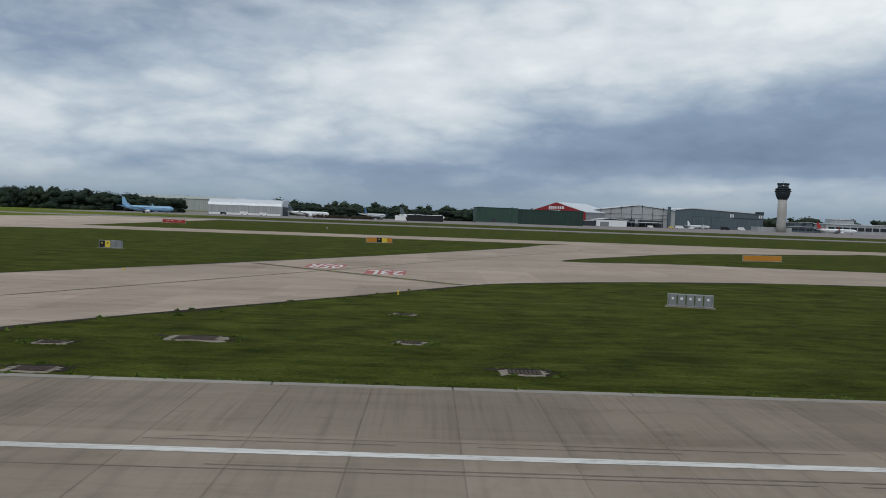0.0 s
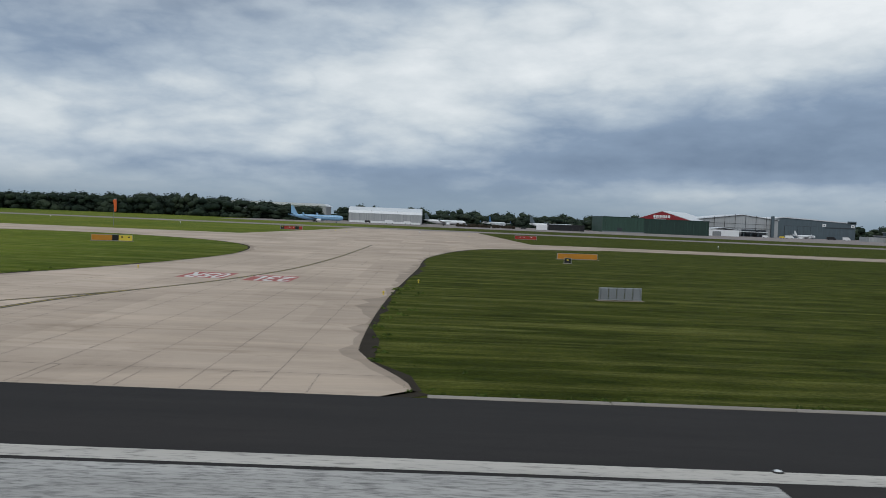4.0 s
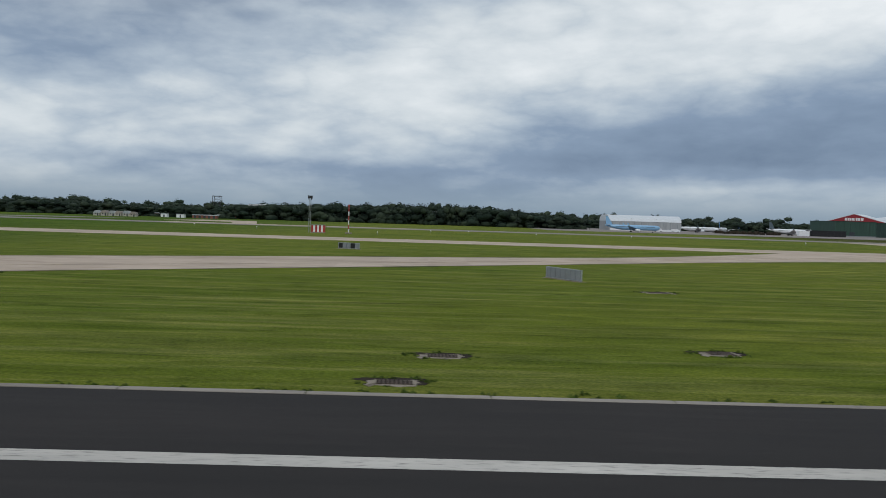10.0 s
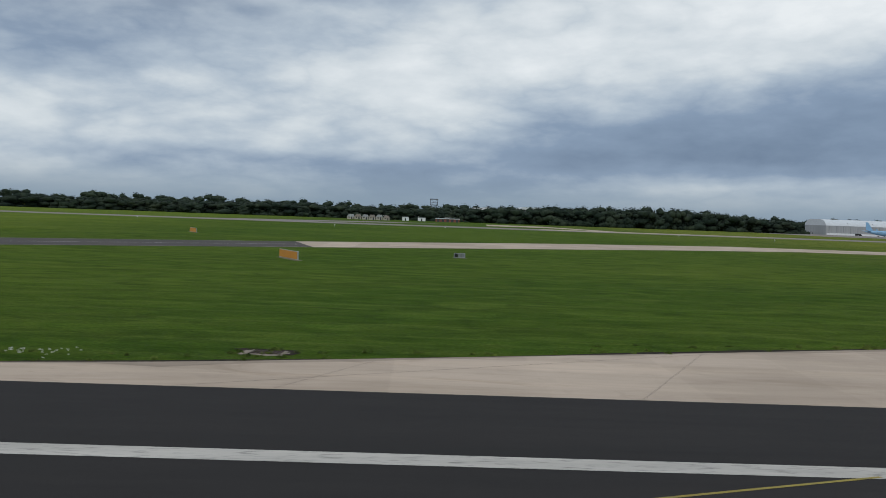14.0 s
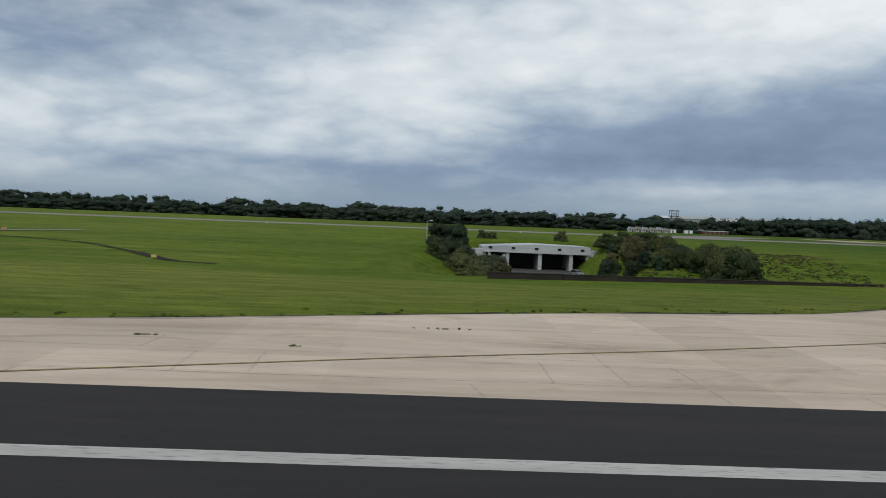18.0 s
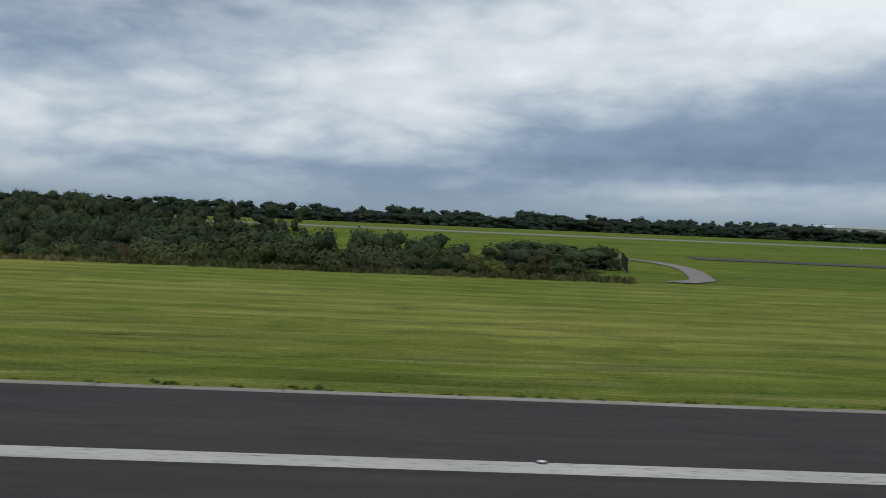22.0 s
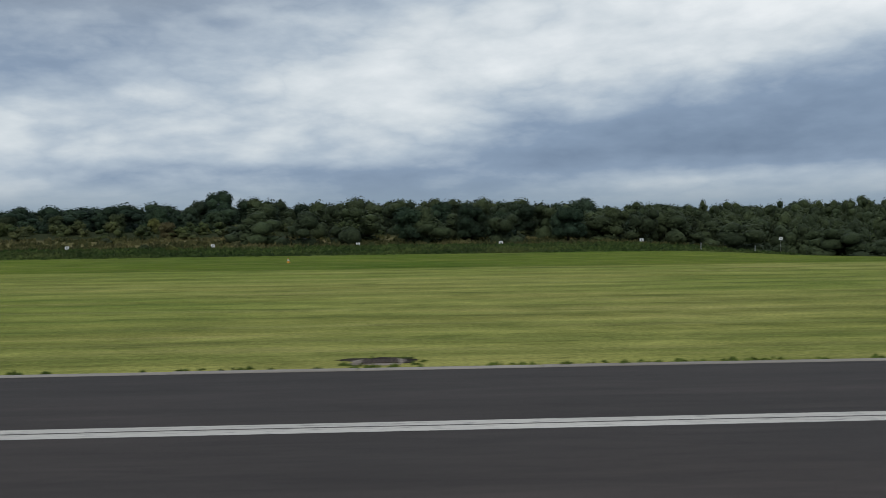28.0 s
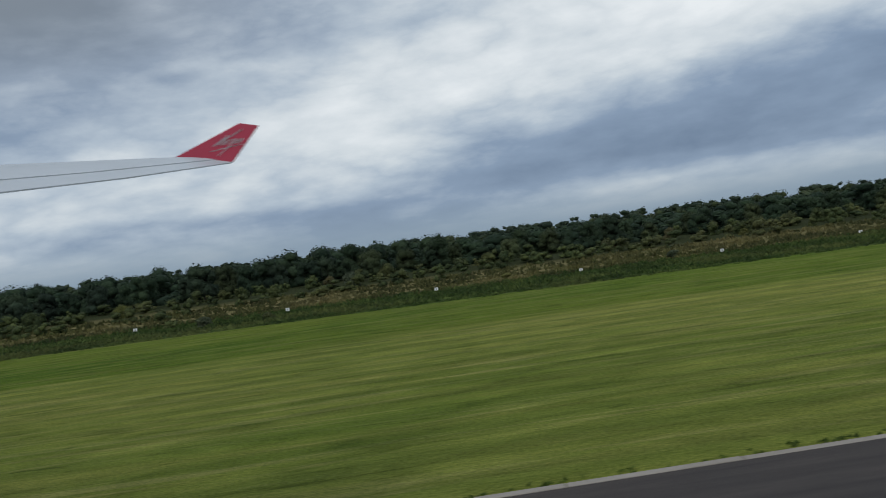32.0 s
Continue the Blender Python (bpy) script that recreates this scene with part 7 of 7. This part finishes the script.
def lattice(e, h, w0, w1, mat, bays, thick):
    for sx in (-1, 1):
        for sy in (-1, 1):
            part("leg", rods(((sx * w0, sy * w0, -0.3), (sx * w1, sy * w1, h), thick), n=6), mat, e)
    bm = bmesh.new()
    for k in range(bays):
        u, v = k / bays, (k + 1) / bays
        a, b = w0 + (w1 - w0) * u, w0 + (w1 - w0) * v
        for sx, sy, tx, ty in ((-1, -1, 1, -1), (1, -1, 1, 1), (1, 1, -1, 1), (-1, 1, -1, -1)):
            rod(bm, (sx * a, sy * a, h * u), (tx * b, ty * b, h * v), thick * 0.6, n=5)
            rod(bm, (sx * b, sy * b, h * v), (tx * b, ty * b, h * v), thick * 0.6, n=5)
    part("bracing", bm, mat, e)


radar = thing("radar_tower", -521.2, 727, 0, 0, "open steel lattice tower with a square top platform", "lattice tower")
lattice(radar, 13.5, 2.2, 2.4, TOWER_STEEL, 4, 0.22)
part("platform", boxes((-3.6, 3.6, -3.6, 3.6, 13.5, 14.0)), TOWER_STEEL, radar)
part("upper_platform", boxes((-3.4, 3.4, -3.4, 3.4, 18.4, 19.0)), TOWER_STEEL, radar)
for sx in (-1, 1):
    for sy in (-1, 1):
        part("upright", rods(((3.2 * sx, 3.2 * sy, 14), (3.2 * sx, 3.2 * sy, 18.4), 0.2)), TOWER_STEEL, radar)
part("mid_rail", rods(((-3.2, -3.2, 16), (3.2, -3.2, 16), 0.12), ((-3.2, -3.2, 14), (3.2, -3.2, 18.4), 0.1), ((3.2, -3.2, 14), (-3.2, -3.2, 18.4), 0.1)), TOWER_STEEL, radar)

mast = thing("localiser_mast", -378.5, 265, 0, 0, "tall pale lattice mast beside a striped cabin", "mast")
lattice(mast, 10.4, 0.34, 0.26, STEEL, 9, 0.032)
part("head", boxes((-0.75, 0.75, -0.2, 0.2, 10.7, 11.6), (-0.5, -0.3, -0.35, 0.35, 10.3, 10.8), (0.3, 0.5, -0.35, 0.35, 10.3, 10.8), bevel=0.03), DARK_STEEL, mast)
cabin = thing("striped_cabin", -375.6, 264, 0, 0, "equipment cabin painted in red and white stripes", "cabin")
cabin.scale = (0.86, 0.72, 0.90)
for k in range(7):
    part("stripe", boxes((-2.45 + 0.7 * k, -1.75 + 0.7 * k, -1.3, 1.3, 0.3, 2.7)), RED if k % 2 == 0 else WHITE, cabin)
part("roof", boxes((-2.6, 2.6, -1.45, 1.45, 2.7, 2.85)), GREY_PANEL, cabin)
part("plinth", boxes((-2.5, 2.5, -1.35, 1.35, -0.1, 0.3)), PITWALL, cabin)
pole = thing("beacon_pole", -366.3, 265, 0, 0, "red and white beacon pole with a lamp on top", "beacon")
for k in range(6):
    part("band", rods(((0, 0, 1.4 * k), (0, 0, 1.4 * k + 1.4), 0.16)), RED if k % 2 else WHITE, pole)
part("lamp", lathe([(0.2, 8.4), (0.26, 8.6), (0.22, 9.0), (0.06, 9.2)], 12), RED, pole)
part("base", boxes((-1.0, 1.0, -1.0, 1.0, -0.1, 0.4)), PITWALL, pole)
part("cross_arm", rods(((-0.7, 0, 4.4), (0.7, 0, 4.4), 0.05), ((-0.5, 0, 6.2), (0.5, 0, 6.2), 0.05)), STEEL, pole)
lamp_a = thing("approach_light", -357.2, 265, 0, 0, "small white approach light on a short stub", "approach light", "approach lights on poles")
part("pole", rods(((0, 0, -0.2), (0, 0, 0.7), 0.05)), GREY_PANEL, lamp_a)
part("lamp", lathe([(0.10, 0.65), (0.16, 0.7), (0.16, 0.9), (0.05, 1.0)], 12), WHITE, lamp_a)
for x, y in ((-340, 322), (-325, 330), (-402, 300), (-430, 322), (-300, 318), (-262, 325), (-520, 330), (-560, 300), (-640, 330), (-700, 335), (-120, 300), (-205, 300), (-30, 250), (-800, 330)):
    copy_thing(lamp_a, pose(x, y, 0))
low_lamp = thing("taxiway_light", -145.0, 290, 0, 0, "tiny yellow taxiway light on a stub", "taxiway light", "taxiway lights")
part("stub", rods(((0, 0, -0.1), (0, 0, 0.18), 0.05)), YELLOW, low_lamp)
part("lamp", lathe([(0.07, 0.18), (0.09, 0.25), (0.04, 0.31)], 12), YELLOW, low_lamp)
for x, y in ((-149, 292), (-103, 286), (-26.0, 72.5), (-119.4, 62), (-2, 60), (-150.5, 61), (-143.5, 79.5), (-117, 75)):
    copy_thing(low_lamp, pose(x, y, 0))
sock = thing("windsock", -206.1, 240, 0, 0, "orange windsock hanging from a slim white pole", "windsock")
part("pole", rods(((0, 0, -0.2), (0, 0, 7.8), 0.07, 0.05)), GREY_PANEL, sock)
part("ring", rods(((-0.1, 0, 7.5), (0.75, 0, 7.5), 0.05)), STEEL, sock)
bm = bmesh.new()
for (x0, z0, r0), (x1, z1, r1) in zip(((0.15, 7.4, 0.50), (0.30, 6.6, 0.46), (0.38, 5.7, 0.40), (0.42, 4.8, 0.34)), ((0.30, 6.6, 0.46), (0.38, 5.7, 0.40), (0.42, 4.8, 0.34), (0.40, 4.0, 0.28))):
    rod(bm, (x0, 0, z0), (x1, 0, z1), r0, r1, 12)
part("sock", bm, plain("windsock_cloth", (0.70, 0.13, 0.03), 0.8, vary=0.2), sock, "faded orange cloth")

# ---------------------------------------------------------------- the airliner's own wing, as it stands at the end of the shot
WING = [(27.0, -1682.97, 12.17, -1681.23, 11.80), (22, -1686.07, 11.81, -1683.15, 11.11), (18, -1688.55, 11.52, -1684.59, 10.64), (14, -1691.03, 11.23, -1686.03, 10.16), (7, -1695.4, 10.73, -1688.5, 9.33), (3.2, -1697.8, 10.4, -1690.0, 8.9)]
wing = thing("airliner_wing", -1683, 27, 0, 0, "pale grey swept airliner wing with a red winglet", "wing")
WING_SKIN = plain("grey_wing_skin", (0.50, 0.53, 0.56), 0.35, 0.1, vary=0.08)
WINGLET_RED = plain("winglet_red", (0.30, 0.018, 0.042), 0.35, vary=0.12)


def wing_panel(rows, cut0, cut1, thick, mat, name, label=""):
    """A piece of the wing between two fractions of its chord."""
    bm = bmesh.new()
    top, low = [], []
    for y, lx, lz, tx, tz in rows:
        a = []
        for c in np.linspace(cut0, cut1, 5):
            bulge = thick * math.sin(math.pi * min(1, c * 0.9 + 0.05))
            x, z = lx + (tx - lx) * c, lz + (tz - lz) * c
            a.append((bm.verts.new((x + 1683, y - 27, z + bulge * 0.35)), bm.verts.new((x + 1683, y - 27, z - bulge * 0.6 - 0.02))))
        top.append([v[0] for v in a])
        low.append([v[1] for v in a])
    for rows_, flip in ((top, False), (low, True)):
        for r0, r1 in zip(rows_, rows_[1:]):
            for i in range(4):
                f = (r0[i], r0[i + 1], r1[i + 1], r1[i])
                bm.faces.new(f[::-1] if flip else f)
    for r0, r1, s0, s1 in zip(top, top[1:], low, low[1:]):
        bm.faces.new((r0[0], r1[0], s1[0], s0[0]))
        bm.faces.new((r0[4], s0[4], s1[4], r1[4]))
    for t, l in ((top[0], low[0]), (top[-1], low[-1])):
        bm.faces.new(t + l[::-1])
    bmesh.ops.recalc_face_normals(bm, faces=bm.faces)
    return part(name, bm, mat, wing, label)


wing_panel(WING, 0.0, 0.20, 0.18, WING_SKIN, "leading_edge_slat")
wing_panel(WING, 0.203, 0.70, 0.18, WING_SKIN, "wing_box")
wing_panel(WING[:3], 0.703, 1.0, 0.10, WING_SKIN, "aileron")
wing_panel(WING[2:], 0.703, 1.0, 0.12, WING_SKIN, "flap")
bm = bmesh.new()
blade = [(-1682.97, 27.0, 12.17), (-1681.23, 27.0, 11.80), (-1680.44, 28.3, 13.07), (-1681.04, 28.3, 13.22)]
near = [bm.verts.new((x + 1683, y - 27.02, z)) for x, y, z in blade]
away = [bm.verts.new((x + 1683, y - 26.92, z)) for x, y, z in blade]
bm.faces.new(near)
bm.faces.new(away[::-1])
for i in range(4):
    bm.faces.new((near[i], away[i], away[(i + 1) % 4], near[(i + 1) % 4]))
bmesh.ops.recalc_face_normals(bm, faces=bm.faces)
winglet = part("winglet", bm, WINGLET_RED, wing, "dark red upturned winglet")
A, B, C, D = (Vector((x + 1683, y - 27.035, z)) for x, y, z in blade)
bm = bmesh.new()
for u0, v0, u1, v1, w in ((0.28, 0.66, 0.36, 0.62, 0.03), (0.36, 0.62, 0.37, 0.34, 0.045), (0.37, 0.34, 0.52, 0.84, 0.04), (0.46, 0.38, 0.49, 0.54, 0.035), (0.53, 0.40, 0.56, 0.56, 0.03), (0.56, 0.56, 0.60, 0.58, 0.025),
                           (0.64, 0.42, 0.66, 0.58, 0.03), (0.70, 0.60, 0.67, 0.12, 0.035), (0.74, 0.46, 0.76, 0.60, 0.03), (0.79, 0.47, 0.82, 0.62, 0.03), (0.84, 0.62, 0.86, 0.48, 0.03), (0.44, 0.20, 0.66, 0.34, 0.025), (0.66, 0.34, 0.92, 0.46, 0.025)):
    p, q = [A.lerp(B, u).lerp(D.lerp(C, u), v) for u, v in ((u0, v0), (u1, v1))]
    side = (q - p).cross(Vector((0, 1, 0.9))).normalized() * w
    vs = [bm.verts.new(k) for k in (p - side, p + side, q + side, q - side)]
    bm.faces.new(vs)
part("winglet_marking", bm, WHITE, winglet, "white slanting strokes")

# ---------------------------------------------------------------- everything is laid out at twice its scale in the world
for ob in list(scene.objects):
    if ob.parent is None and ob.type in {"MESH", "EMPTY", "FONT", "CURVE"}:
        ob.matrix_basis = Matrix.Scale(SCALE, 4) @ ob.matrix_basis
